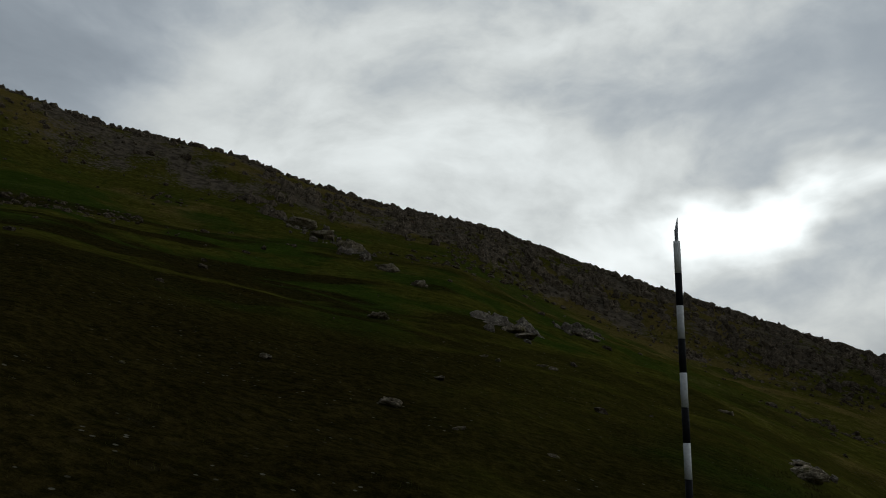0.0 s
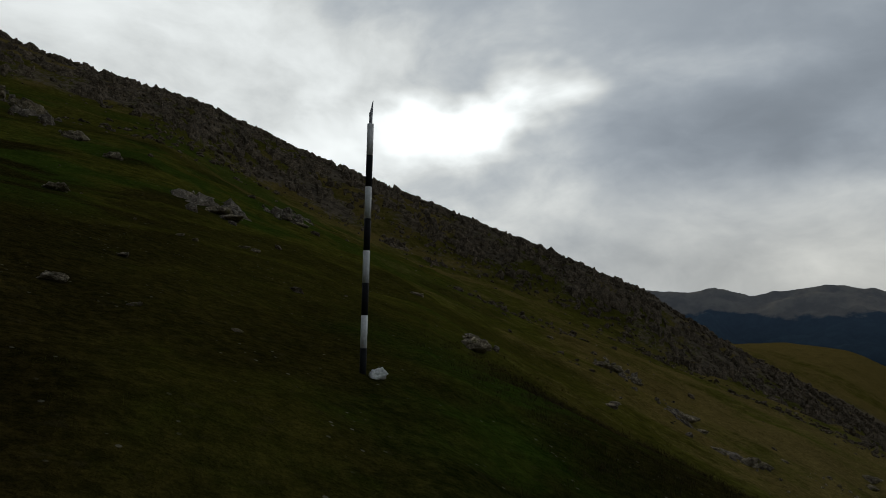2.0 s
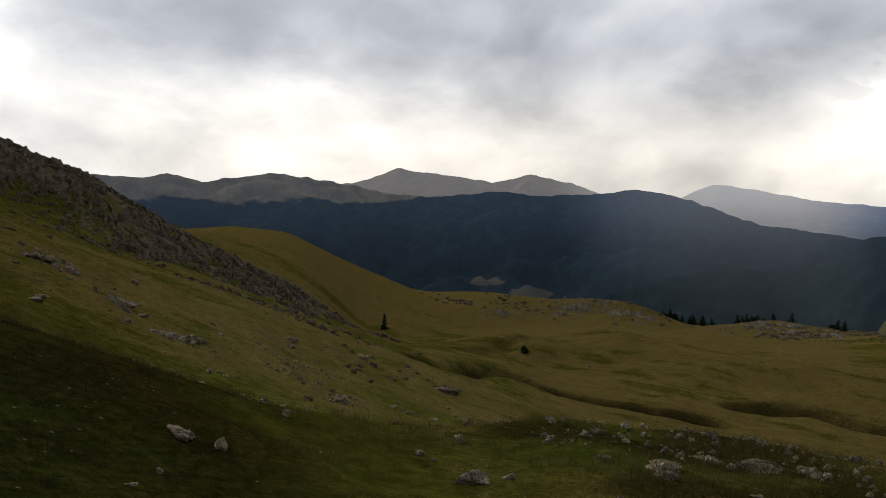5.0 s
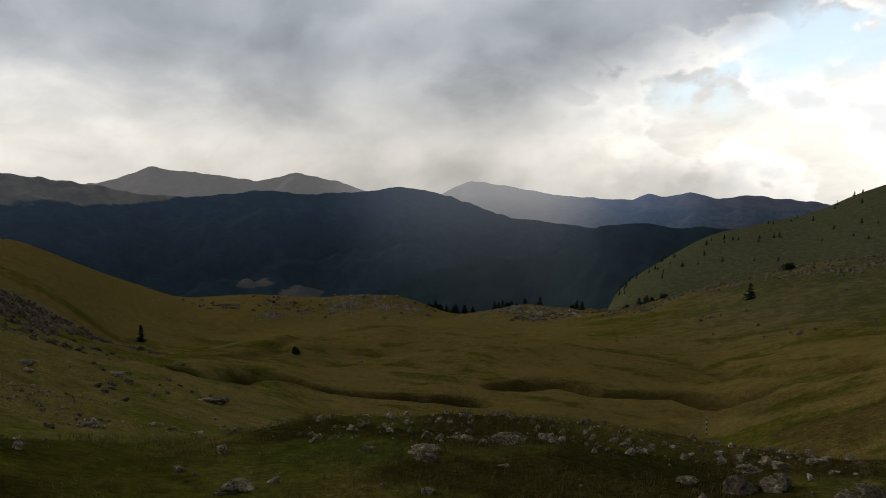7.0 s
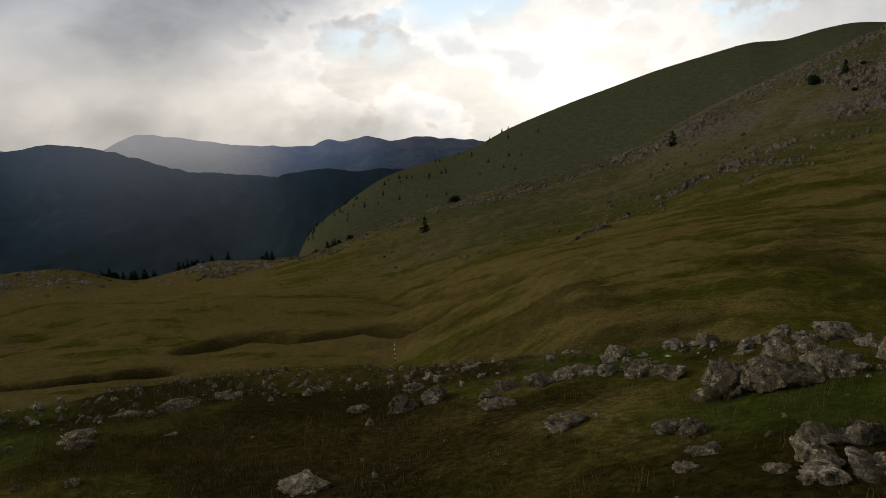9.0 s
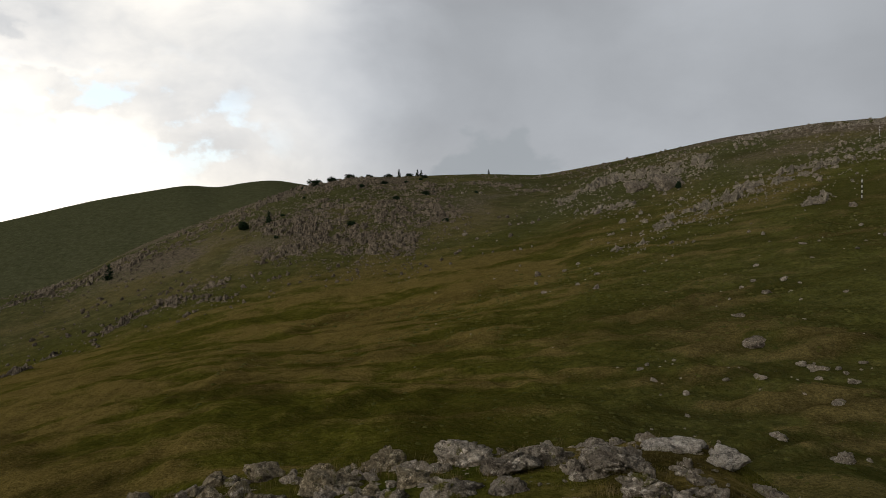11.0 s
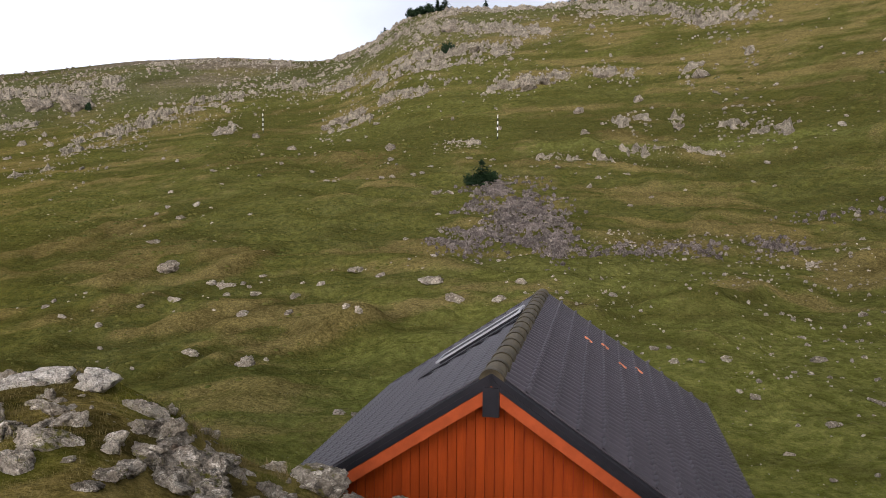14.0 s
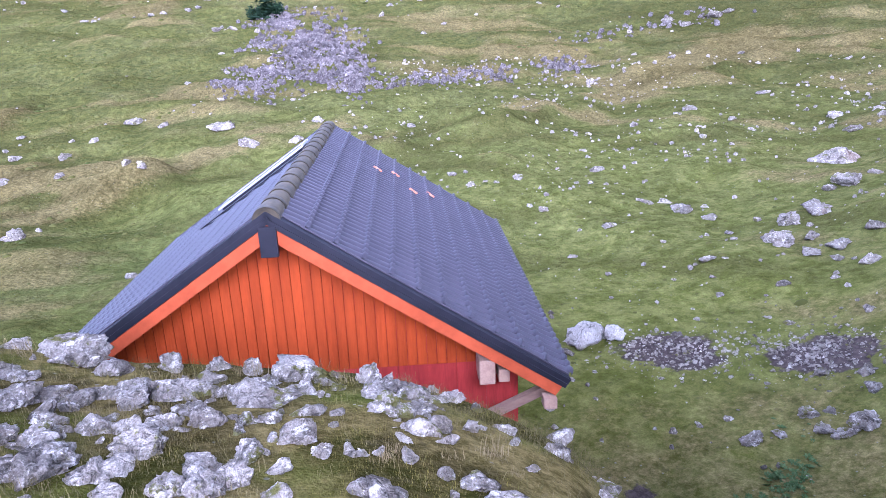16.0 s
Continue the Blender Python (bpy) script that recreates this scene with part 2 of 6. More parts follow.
def rock_material(name, dark, light, lichen, moss=0.0):
    mat, n = material(name, 0.95, 0.0, 0.05)
    p = n.world
    big, fine, grain = n.noise(p, 2.4, 6, 0.65), n.noise(p, 16.0, 6, 0.75), n.noise(p, 70.0, 3, 0.7)
    pits = n.voronoi(n.vec("ADD", p, n.vec("SCALE", n.add_color_noise(p, 12.0), scale=0.06)), 26.0)
    cracks = n.voronoi(n.vec("ADD", p, n.vec("SCALE", n.add_color_noise(p, 6.0), scale=0.22)), 6.5, "DISTANCE_TO_EDGE")
    col = n.mix(n.ramp(n.math("ADD", n.math("MULTIPLY", big, 0.45), n.math("MULTIPLY", fine, 0.55)), 0.38, 0.62), dark, light)
    col = n.mix(n.math("MULTIPLY", n.ramp(n.noise(p, 8.0, 6, 0.8), 0.54, 0.62), 0.9), col, lichen)
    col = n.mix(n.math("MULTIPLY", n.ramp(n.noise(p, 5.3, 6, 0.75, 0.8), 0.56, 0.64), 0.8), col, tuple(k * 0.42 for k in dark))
    # dark hollows painted into the colour, the shade of cavities the shape lacks
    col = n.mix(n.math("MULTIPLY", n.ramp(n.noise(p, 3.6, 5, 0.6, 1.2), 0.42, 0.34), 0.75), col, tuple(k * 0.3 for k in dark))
    block = n.add("ShaderNodeSeparateXYZ")
    n.put(block.inputs[0], n.voronoi(n.vec("ADD", p, n.vec("SCALE", n.add_color_noise(p, 1.5), scale=0.5)), 1.3, "F1", 1))
    col = n.vec("SCALE", col, scale=n.math("ADD", 0.72, n.math("MULTIPLY", block.outputs[0], 0.55)))
    col = n.vec("SCALE", col, scale=n.ramp(grain, 0.32, 0.68, 0.78, 1.20))
    col = n.vec("SCALE", col, scale=n.ramp(pits, 0.06, 0.24, 0.60, 1.0))
    col = n.mix(n.ramp(cracks, 0.03, 0.0, 0.0, 0.45), col, tuple(k * 0.3 for k in dark))
    col = n.mix(n.math("MULTIPLY", n.ramp(n.noise(p, 1.1, 3, 0.6), 0.68, 0.73), 0.2), col, (0.24, 0.11, 0.05))
    if moss:
        col = n.mix(n.math("MULTIPLY", n.ramp(n.noise(p, 3.1, 6, 0.75), 0.56, 0.63), moss), col, (0.105, 0.10, 0.014))
    n.put(n.shader.inputs["Base Color"], col)
    rough = n.math("ADD", n.math("MULTIPLY", fine, 1.1), n.math("ADD", n.math("MULTIPLY", pits, 0.35), n.math("ADD", big, n.math("MULTIPLY", grain, 0.25))))
    bump(n, n.math("ADD", rough, n.ramp(cracks, 0.0, 0.06, -0.25, 0.0)), 1.0, 0.055)
    return mat


def plain_material(name, colour, second=None, scale=8.0, rough=0.7, metal=0.0, depth=0.01, spec=0.4, grain=(1, 1, 1)):
    mat, n = material(name, rough, metal, spec)
    p = n.vec("MULTIPLY", n.here, grain)
    second = second or tuple(c * 0.7 for c in colour)
    fac = n.math("ADD", n.math("MULTIPLY", n.noise(p, scale, 5, 0.6), 0.6), n.math("MULTIPLY", n.noise(p, scale * 6, 4, 0.6), 0.4))
    rnd = n.add("ShaderNodeObjectInfo").outputs["Random"]
    col = n.mix(n.ramp(fac, 0.35, 0.65), second, colour)
    col = n.vec("SCALE", col, scale=n.math("ADD", 0.9, n.math("MULTIPLY", rnd, 0.2)))
    n.put(n.shader.inputs["Base Color"], col)
    if depth:
        bump(n, fac, 0.6, depth)
    return mat


def blade_material(name, root, tip, second):
    mat, n = material(name, 0.9, 0.0, 0.03)
    rnd = n.add("ShaderNodeNewGeometry").outputs["Random Per Island"]
    patch = n.ramp(n.noise(n.world, 0.5, 4, 0.6), 0.38, 0.62)
    col = n.mix(patch, root, second)
    col = n.mix(n.ramp(rnd, 0.3, 1.0), col, tip)
    n.put(n.shader.inputs["Base Color"], col)
    return mat


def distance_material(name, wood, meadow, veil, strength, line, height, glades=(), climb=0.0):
    """Far slopes: forest below a wavy tree line, meadow above, and the haze of the rainy air painted over them as
    emission.
    """
    mat, n = material(name, 1.0, 0.0, 0.0)
    p = n.world
    part = n.add("ShaderNodeSeparateXYZ")
    n.put(part.inputs[0], p)
    wave = n.math("MULTIPLY", n.math("SUBTRACT", n.noise(p, 0.0035, 6, 0.62), 0.5), height)
    east = n.ramp(n.vec("DOT_PRODUCT", n.vec("NORMALIZE", p), tuple(heading(88, 0))), 0.88, 0.98, 0.0, climb)
    over = n.ramp(n.math("SUBTRACT", n.math("ADD", part.outputs[2], wave), east), line - 6, line + 6)
    trees = n.mix(n.ramp(n.noise(p, 0.02, 6, 0.7), 0.35, 0.65), wood, tuple(k * 1.6 for k in wood))
    grass = n.mix(n.ramp(n.noise(p, 0.012, 6, 0.65), 0.35, 0.65), meadow, tuple(k * 0.65 for k in meadow))
    grass = n.mix(n.ramp(n.noise(p, 0.004, 6, 0.65), 0.68, 0.72), grass, wood)
    rough = n.math("MULTIPLY", n.math("SUBTRACT", n.noise(p, 0.02, 4, 0.6), 0.5), 60)
    for place, wide in glades:
        off = n.vec("MULTIPLY", n.vec("SUBTRACT", p, place), (1, 1, 3.0))
        over = n.math("MAXIMUM", over, n.ramp(n.math("ADD", n.vec("LENGTH", off), rough), wide + 6, wide - 6, 0.0, 0.45))
    n.put(n.shader.inputs["Base Color"], n.mix(over, trees, grass))
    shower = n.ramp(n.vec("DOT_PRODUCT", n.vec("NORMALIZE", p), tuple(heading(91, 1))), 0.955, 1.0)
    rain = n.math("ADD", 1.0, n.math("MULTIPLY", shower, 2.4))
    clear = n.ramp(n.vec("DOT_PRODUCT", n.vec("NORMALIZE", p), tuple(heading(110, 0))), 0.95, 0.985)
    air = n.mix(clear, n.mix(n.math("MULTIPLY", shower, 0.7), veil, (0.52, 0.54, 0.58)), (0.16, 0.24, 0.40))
    # the slopes themselves emit this haze, weaker low down
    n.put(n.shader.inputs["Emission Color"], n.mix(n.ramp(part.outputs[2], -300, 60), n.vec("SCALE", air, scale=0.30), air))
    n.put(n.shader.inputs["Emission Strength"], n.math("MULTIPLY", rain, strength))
    return mat


TURF = ground_material()
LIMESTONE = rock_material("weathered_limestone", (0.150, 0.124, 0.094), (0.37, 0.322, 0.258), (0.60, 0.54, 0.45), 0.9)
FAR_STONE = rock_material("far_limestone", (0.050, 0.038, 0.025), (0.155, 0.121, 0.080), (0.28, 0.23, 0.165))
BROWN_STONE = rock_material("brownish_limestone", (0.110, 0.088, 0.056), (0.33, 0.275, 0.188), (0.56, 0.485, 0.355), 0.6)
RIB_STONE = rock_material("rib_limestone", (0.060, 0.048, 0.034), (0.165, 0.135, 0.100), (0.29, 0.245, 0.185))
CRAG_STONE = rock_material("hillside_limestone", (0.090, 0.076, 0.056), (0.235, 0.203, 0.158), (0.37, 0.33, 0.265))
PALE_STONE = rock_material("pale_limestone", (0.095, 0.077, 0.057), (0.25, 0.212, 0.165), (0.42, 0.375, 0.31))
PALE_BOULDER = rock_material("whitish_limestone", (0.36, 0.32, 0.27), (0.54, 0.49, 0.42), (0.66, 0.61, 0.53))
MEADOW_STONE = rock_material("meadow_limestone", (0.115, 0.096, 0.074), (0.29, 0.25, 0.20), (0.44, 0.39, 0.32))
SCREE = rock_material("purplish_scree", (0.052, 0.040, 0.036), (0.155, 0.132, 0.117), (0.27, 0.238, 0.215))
WHITE_PAINT = plain_material("white_paint", (0.74, 0.74, 0.72), (0.55, 0.55, 0.53), 6, 0.6)
BLACK_PAINT = plain_material("black_paint", (0.010, 0.010, 0.011), (0.018, 0.018, 0.019), 6, 0.7, 0, 0.002, 0.1)
MARK_PAINT = plain_material("orange_red_paint", (0.50, 0.09, 0.03), (0.22, 0.15, 0.11), 9, 0.8)
GREY_STEEL = plain_material("galvanised_steel", (0.34, 0.35, 0.36), (0.22, 0.22, 0.23), 5, 0.5, 0.6)
ORANGE_WOOD = plain_material("orange_stained_wood", (0.235, 0.036, 0.0052), (0.175, 0.025, 0.0036), 1.6, 0.75, 0, 0.004, 0.06, (6, 6, 0.7))
FASCIA_WOOD = plain_material("light_orange_wood", (0.29, 0.056, 0.017), (0.22, 0.041, 0.012), 1.6, 0.75, 0, 0.004, 0.06, (1, 1, 1))
RED_WOOD = plain_material("dark_red_wood", (0.22, 0.022, 0.016), (0.16, 0.016, 0.012), 1.8, 0.75, 0, 0.004, 0.08, (6, 6, 0.7))
RAW_WOOD = plain_material("raw_timber", (0.31, 0.20, 0.13), (0.22, 0.13, 0.085), 2.0, 0.75, 0, 0.004, 0.3, (1, 5, 5))
OLD_WOOD = plain_material("weathered_timber", (0.20, 0.125, 0.085), (0.14, 0.085, 0.058), 2.0, 0.8, 0, 0.004, 0.2, (5, 1, 5))
TILE = plain_material("anthracite_roof_tile", (0.038, 0.031, 0.038), (0.023, 0.019, 0.024), 3.0, 0.5, 0, 0.003, 0.35)
RIDGE_TILE = plain_material("mossy_ridge_tile", (0.080, 0.060, 0.030), (0.040, 0.032, 0.020), 5.0, 0.8, 0, 0.006)
SHEET = plain_material("anthracite_sheet_metal", (0.013, 0.012, 0.015), (0.008, 0.008, 0.010), 2.0, 0.5, 0.0, 0.0, 0.12)
PALE_METAL = plain_material("bare_aluminium", (0.33, 0.33, 0.35), (0.26, 0.26, 0.28), 3.0, 0.5, 0.3, 0.0)
NEEDLES = blade_material("spruce_needles", (0.010, 0.020, 0.010), (0.020, 0.036, 0.015), (0.013, 0.024, 0.012))
BARK = plain_material("bark", (0.08, 0.055, 0.04), None, 6, 0.95)
GRASS_GREEN = blade_material("green_grass", (0.038, 0.050, 0.008), (0.088, 0.086, 0.019), (0.068, 0.062, 0.014))
MOSS = blade_material("yellow_moss", (0.085, 0.080, 0.010), (0.17, 0.14, 0.022), (0.095, 0.072, 0.026))
GRASS_DRY = blade_material("dry_grass", (0.12, 0.092, 0.04), (0.21, 0.163, 0.078), (0.15, 0.11, 0.047))
TUSSOCK = blade_material("tussock_grass", (0.040, 0.046, 0.010), (0.075, 0.070, 0.018), (0.060, 0.058, 0.013))
HERB = blade_material("broad_leaves", (0.06, 0.10, 0.03), (0.12, 0.16, 0.06), (0.08, 0.12, 0.04))
LIP_GRASS = blade_material("olive_grass", (0.060, 0.055, 0.016), (0.16, 0.13, 0.052), (0.10, 0.075, 0.034))
GRASS_BROWN = blade_material("brown_grass", (0.066, 0.053, 0.017), (0.155, 0.118, 0.044), (0.092, 0.077, 0.024))
HEATHER = blade_material("dark_heather", (0.020, 0.016, 0.007), (0.062, 0.046, 0.018), (0.032, 0.026, 0.010))

# ---- the lie of the land ----
# Break lines of the ground round the stand: (azimuth clockwise from north, distance, height).
CX, CY, CZ = 0.3, -0.8, -0.1
LIP = [
    (-60, 7, 0.9), (-30, 7, 0.5), (0, 7, -0.3), (20, 7, -1.05), (40, 8, -2.3), (60, 10, -3.6), (75, 13, -4.25), (90, 15, -4.85),
    (105, 14, -4.9), (120, 11.5, -3.82), (135, 9.5, -2.83), (150, 8.5, -2.33), (160, 8.3, -2.09), (167, 8.0, -1.85), (172, 7.9, -1.88), (176, 7.6, -2.15),
    (182, 6.9, -2.58), (190, 6.4, -2.76), (200, 6.0, -2.80), (208, 5.9, -2.95), (215, 5.7, -3.1), (222, 5.4, -3.25), (229, 4.9, -3.6),
    (245, 5.2, -3.2), (270, 6.0, -1.6),
]
FOOT = [
    (-60, 16, 3.6), (-30, 20, 4.4), (0, 20, 2.2), (20, 18, -0.2), (40, 18, -3.7), (60, 22, -7.0), (75, 24, -9.2), (90, 24, -10.8),
    (105, 22, -10.6), (120, 18, -9.2), (135, 16, -8.0), (150, 13, -7.1), (165, 11.5, -6.6), (178, 10.0, -6.4), (190, 7.9, -6.3),
    (205, 7.1, -6.3), (220, 6.9, -6.3), (232, 7.2, -6.3), (245, 8.5, -6.0), (270, 10, -3.2),
]
# From here on by distance and elevation angle.
MID = [
    (-60, 32, 14), (-30, 45, 15.3), (0, 45, 12), (20, 45, 3.2), (40, 45, -5.5), (50, 46, -9), (60, 50, -12.9), (75, 70, -15.2),
    (90, 72, -15.8), (105, 70, -16.8), (120, 46, -13.5), (135, 40, -12.2), (150, 36, -12.2), (165, 32, -12.4), (180, 30, -12.6),
    (195, 26, -13.6), (210, 22, -15.2), (225, 20, -16.8), (240, 20, -16), (260, 20, -8), (280, 24, 4),
]
BAND = [
    (-60, 45, 18), (-30, 60, 17.7), (-15, 60, 16.2), (0, 60, 13.4), (10, 60, 8.6), (20, 60, 4.5), (30, 60, 0.5), (42, 60, -5.3),
    (52, 62, -8.9), (62, 75, -12.4), (75, 110, -12.6), (90, 120, -12.3), (105, 120, -11.5), (120, 110, -8.5), (135, 100, -5.5),
    (150, 95, -3.4), (165, 85, -0.6), (180, 75, 0.8), (195, 65, 1.0), (210, 60, 0.8), (225, 50, -2.5), (245, 45, -4), (270, 45, 6),
]
CREST = [
    (-60, 70, 23), (-35, 75, 22.1), (-27, 75, 20.8), (-18, 75, 20), (-6, 75, 16.9), (4, 75, 14.9), (10, 75, 12.4), (18, 75, 9.4),
    (24, 75, 7.0), (32, 75, 3.8), (39, 75, 0.6), (42, 75, -1.5), (45, 75, -3.4), (49, 75, -5.8), (54, 75, -8.4), (59, 80, -11.6),
    (65, 110, -12.0), (75, 180, -10.6), (90, 190, -10.6), (99, 230, -9.3),
]
CREST_EAST = [
    (105, 230, -7.4), (112, 230, -5.3), (119, 230, -3.8), (125, 230, -2.1), (130, 230, 0.7), (136, 230, 3.3), (141, 230, 5.4),
    (146, 230, 6.4), (156, 240, 6.9), (161, 240, 6.8), (168, 230, 8.1), (175, 220, 9.5), (181, 210, 10.1), (188.5, 190, 10.1),
    (192, 180, 11.4), (195, 170, 13.6), (198, 165, 14.2), (206, 160, 14.4), (210, 160, 14.8), (225, 150, 15.5), (245, 140, 17), (270, 100, 20),
]
BEHIND = [
    (-60, 130, 14), (-30, 130, 14), (0, 130, 8), (20, 140, 1), (32, 180, -3.5), (38, 220, -3.6), (44, 250, -3.1), (49, 250, -2.9),
    (53, 250, -3.3), (58, 250, -5.8), (63.5, 250, -8.1), (69, 250, -8.0), (74, 250, -8.5), (80, 250, -8.4), (85, 250, -10.1),
    (87.5, 250, -9.8), (90.5, 250, -9.2), (94, 250, -9.4), (98, 260, -9.5), (105, 330, -8.6), (119, 330, -5.5), (130, 330, -1.5),
    (141, 330, 3.4), (160, 330, 4.5), (190, 300, 6), (210, 260, 9), (245, 240, 9), (275, 200, 12),
]
HILL = [
    (-60, 600, 0), (-30, 600, -2), (0, 600, -8), (40, 600, -20), (60, 600, -26), (90, 600, -26), (94, 600, -22), (97, 600, -10.5), (98, 600, -7.8),
    (101, 600, -5.8), (105, 600, -3.3), (112.4, 600, -1.5), (114.7, 600, -0.2), (119.6, 600, 1.6), (127, 600, 3.9), (133.5, 600, 5.4),
    (135, 600, 5.0), (136.8, 600, 5.6), (139.5, 600, 6.0), (143, 600, 5.5), (160, 600, 3), (200, 600, 0), (270, 600, 0),
]
FAR = [(-60, 1000, -8), (0, 1000, -14), (60, 1000, -24), (96, 1000, -23), (104, 1000, -14), (118, 1000, -6), (140, 1000, -3), (200, 1000, -8)]

AZ = np.concatenate([np.arange(-36, 250, 0.3), np.arange(250, 324, 1.5)])
LR = np.log(np.concatenate([np.geomspace(0.3, 5, 40, False), np.geomspace(5, 16, 75, False), np.geomspace(16, 110, 200, False), np.geomspace(110, 260, 60, False), np.geomspace(260, 4900, 60)]))


def line(rows, heights):
    """A break line sampled at AZ: distance and height, rounded a little."""
    rows = sorted((a % 360, d, v) for a, d, v in rows)
    az = np.array([r[0] for r in rows])
    out = []
    fine = np.arange(0, 360, 0.25)
    for k in (1, 2):
        v = np.array([r[k] for r in rows], float)
        full = np.interp(fine, np.r_[az[-1] - 360, az, az[0] + 360], np.r_[v[-1], v, v[0]])
        kernel = np.exp(-0.5 * (np.arange(-12, 13) / 3.5) ** 2)
        full = np.convolve(np.r_[full[-12:], full, full[:12]], kernel / kernel.sum(), "valid")
        out.append(np.interp(AZ % 360, np.r_[fine, 360], np.r_[full, full[0]]))
    d, v = out
    return d, v if heights else CZ + d * np.tan(np.radians(v))


def pchip(xk, yk, x):
    """Monotone cubic through knots (rows: columns of the land), at x."""
    h, dl = np.diff(xk, axis=0), None
    dl = np.diff(yk, axis=0) / h
    w1, w2 = 2 * h[1:] + h[:-1], h[1:] + 2 * h[:-1]
    prod = dl[1:] * dl[:-1]
    inner = np.where(prod > 0, (w1 + w2) / (w1 / np.where(prod > 0, dl[:-1], 1) + w2 / np.where(prod > 0, dl[1:], 1)), 0)
    m = np.concatenate([dl[:1], inner, dl[-1:]])
    out = np.empty((len(x), xk.shape[1]))
    cols = np.arange(xk.shape[1])
    for i, v in enumerate(x):
        k = np.clip((xk <= v).sum(0) - 1, 0, len(xk) - 2)
        hh = h[k, cols]
        t = np.clip((v - xk[k, cols]) / hh, 0, 1)
        a, b, ma, mb = yk[k, cols], yk[k + 1, cols], m[k, cols], m[k + 1, cols]
        out[i] = a * (1 + 2 * t) * (1 - t) ** 2 + ma * hh * t * (1 - t) ** 2 + b * t * t * (3 - 2 * t) - mb * hh * t * t * (1 - t)
    return out


def value_noise(x, y, seed):
    xi, yi = np.floor(x).astype(np.int64), np.floor(y).astype(np.int64)
    fx, fy = x - xi, y - yi
    fx, fy = fx * fx * (3 - 2 * fx), fy * fy * (3 - 2 * fy)

    def spot(a, b):
        h = (a * 374761393 + b * 668265263 + seed * 974711) & 0x7FFFFFFF
        h = ((h ^ (h >> 13)) * 1274126177) & 0x7FFFFFFF
        return ((h ^ (h >> 16)) & 0xFFFF) / 65535.0 * 2 - 1

    top = spot(xi, yi) * (1 - fx) + spot(xi + 1, yi) * fx
    low = spot(xi, yi + 1) * (1 - fx) + spot(xi + 1, yi + 1) * fx
    return top * (1 - fy) + low * fy


def fbm(x, y, wave, seed, octaves=4, gain=0.5):
    total, amp = 0, 1.0
    for k in range(octaves):
        c, s = math.cos(0.7 * k + seed), math.sin(0.7 * k + seed)
        u, v = (x * c - y * s) / wave * 2**k, (x * s + y * c) / wave * 2**k
        total = total + amp * value_noise(u, v, seed * 17 + k)
        amp *= gain
    return total


def step(x, lo, hi):
    t = np.clip((x - lo) / (hi - lo), 0, 1)
    return t * t * (3 - 2 * t)


def land():
    lines = [line(LIP, True), line(FOOT, True), line(MID, False), line(BAND, False), line(CREST + CREST_EAST, False), line(BEHIND, False), line(HILL, False), line(FAR, False)]
    ones = np.ones(len(AZ))
    r = [0.3 * ones, 1.2 * ones] + [d for d, _ in lines] + [1700 * ones, 4900 * ones]
    z = [-1.68 * ones, -1.68 * ones + 0.12 * (lines[0][1] + 1.7)] + [v for _, v in lines] + [-430 * ones, -450 * ones]
    r, z = np.array(r), np.array(z)
    for k in range(1, len(r)):
        r[k] = np.maximum(r[k], r[k - 1] * 1.05)
    height = pchip(np.log(r), z, LR)
    # far slopes run evenly in the angle under which they are seen
    rise = pchip(np.log(r), (z - CZ) / r, LR) * np.exp(LR)[:, None] + CZ
    mid = np.log(lines[2][0])
    height = height + (rise - height) * step(LR[:, None], mid - 0.05, mid + 0.15)
    rad = np.exp(LR)[:, None] * np.ones(len(AZ))
    x, y = CX + rad * np.sin(np.radians(AZ)), CY + rad * np.cos(np.radians(AZ))
    az0 = AZ * np.ones_like(rad)
    bumps = 0.05 * fbm(x, y, 1.5, 3) * step(rad, 1.5, 4)
    bumps += 0.16 * fbm(x, y, 5, 5) * step(rad, 8, 25)
    bumps += 0.27 * fbm(x, y, 3.2, 8, 3) * step(rad, 12, 20) * step(az0, 100, 150) * step(-rad, -110, -60)
    bumps += 0.5 * fbm(x, y, 22, 7) * step(rad, 25, 70) + 1.0 * fbm(x, y, 70, 9) * step(rad, 110, 260)
    bumps += 8 * fbm(x, y, 260, 11) * step(rad, 500, 1100)
    # cattle treads along the slopes
    tread = np.sin(2 * np.pi * (height + 0.5 * fbm(x, y, 12, 13)) / 0.8) * 0.11 * step(rad, 14, 26) * (0.25 + 0.75 * step(az0, 118, 150)) * step(-rad, -150, -90) * step(fbm(x, y, 30, 15), -0.2, 0.5)
    tread += np.sin(2 * np.pi * (height + 0.35 * fbm(x, y, 7, 14)) / 0.38) * 0.05 * step(rad, 20, 32) * step(-rad, -85, -60) * step(az0, 96, 112) * step(fbm(x, y, 18, 16), -0.4, 0.3)
    # stream gullies in the valley, and low knolls
    az = AZ * np.ones_like(rad)
    for rows, wide, deep, shrubs in GULLIES:
        bumps -= deep * np.exp(-((along(rows, x, y) / wide) ** 4))
    for rows, wide, high in BANKS:
        bumps += 1.5 * high * np.exp(-((along(rows, x, y) / wide) ** 2)) * (0.7 + 0.6 * fbm(x, y, 3, 19, 2))
    for a, d, wide, high in KNOLLS:
        kx, ky = polar(a, d)
        bumps += high * np.exp(-((np.hypot(x - kx, y - ky) / wide) ** 2))
    near_line = sum(np.exp(-(((LR[:, None] - np.log(lines[k][0])) / 0.10) ** 2)) for k in (4, 5, 6))
    bumps = bumps * (1 - 0.85 * np.clip(near_line, 0, 1))
    return x, y, height + bumps + tread, rad, az, lines


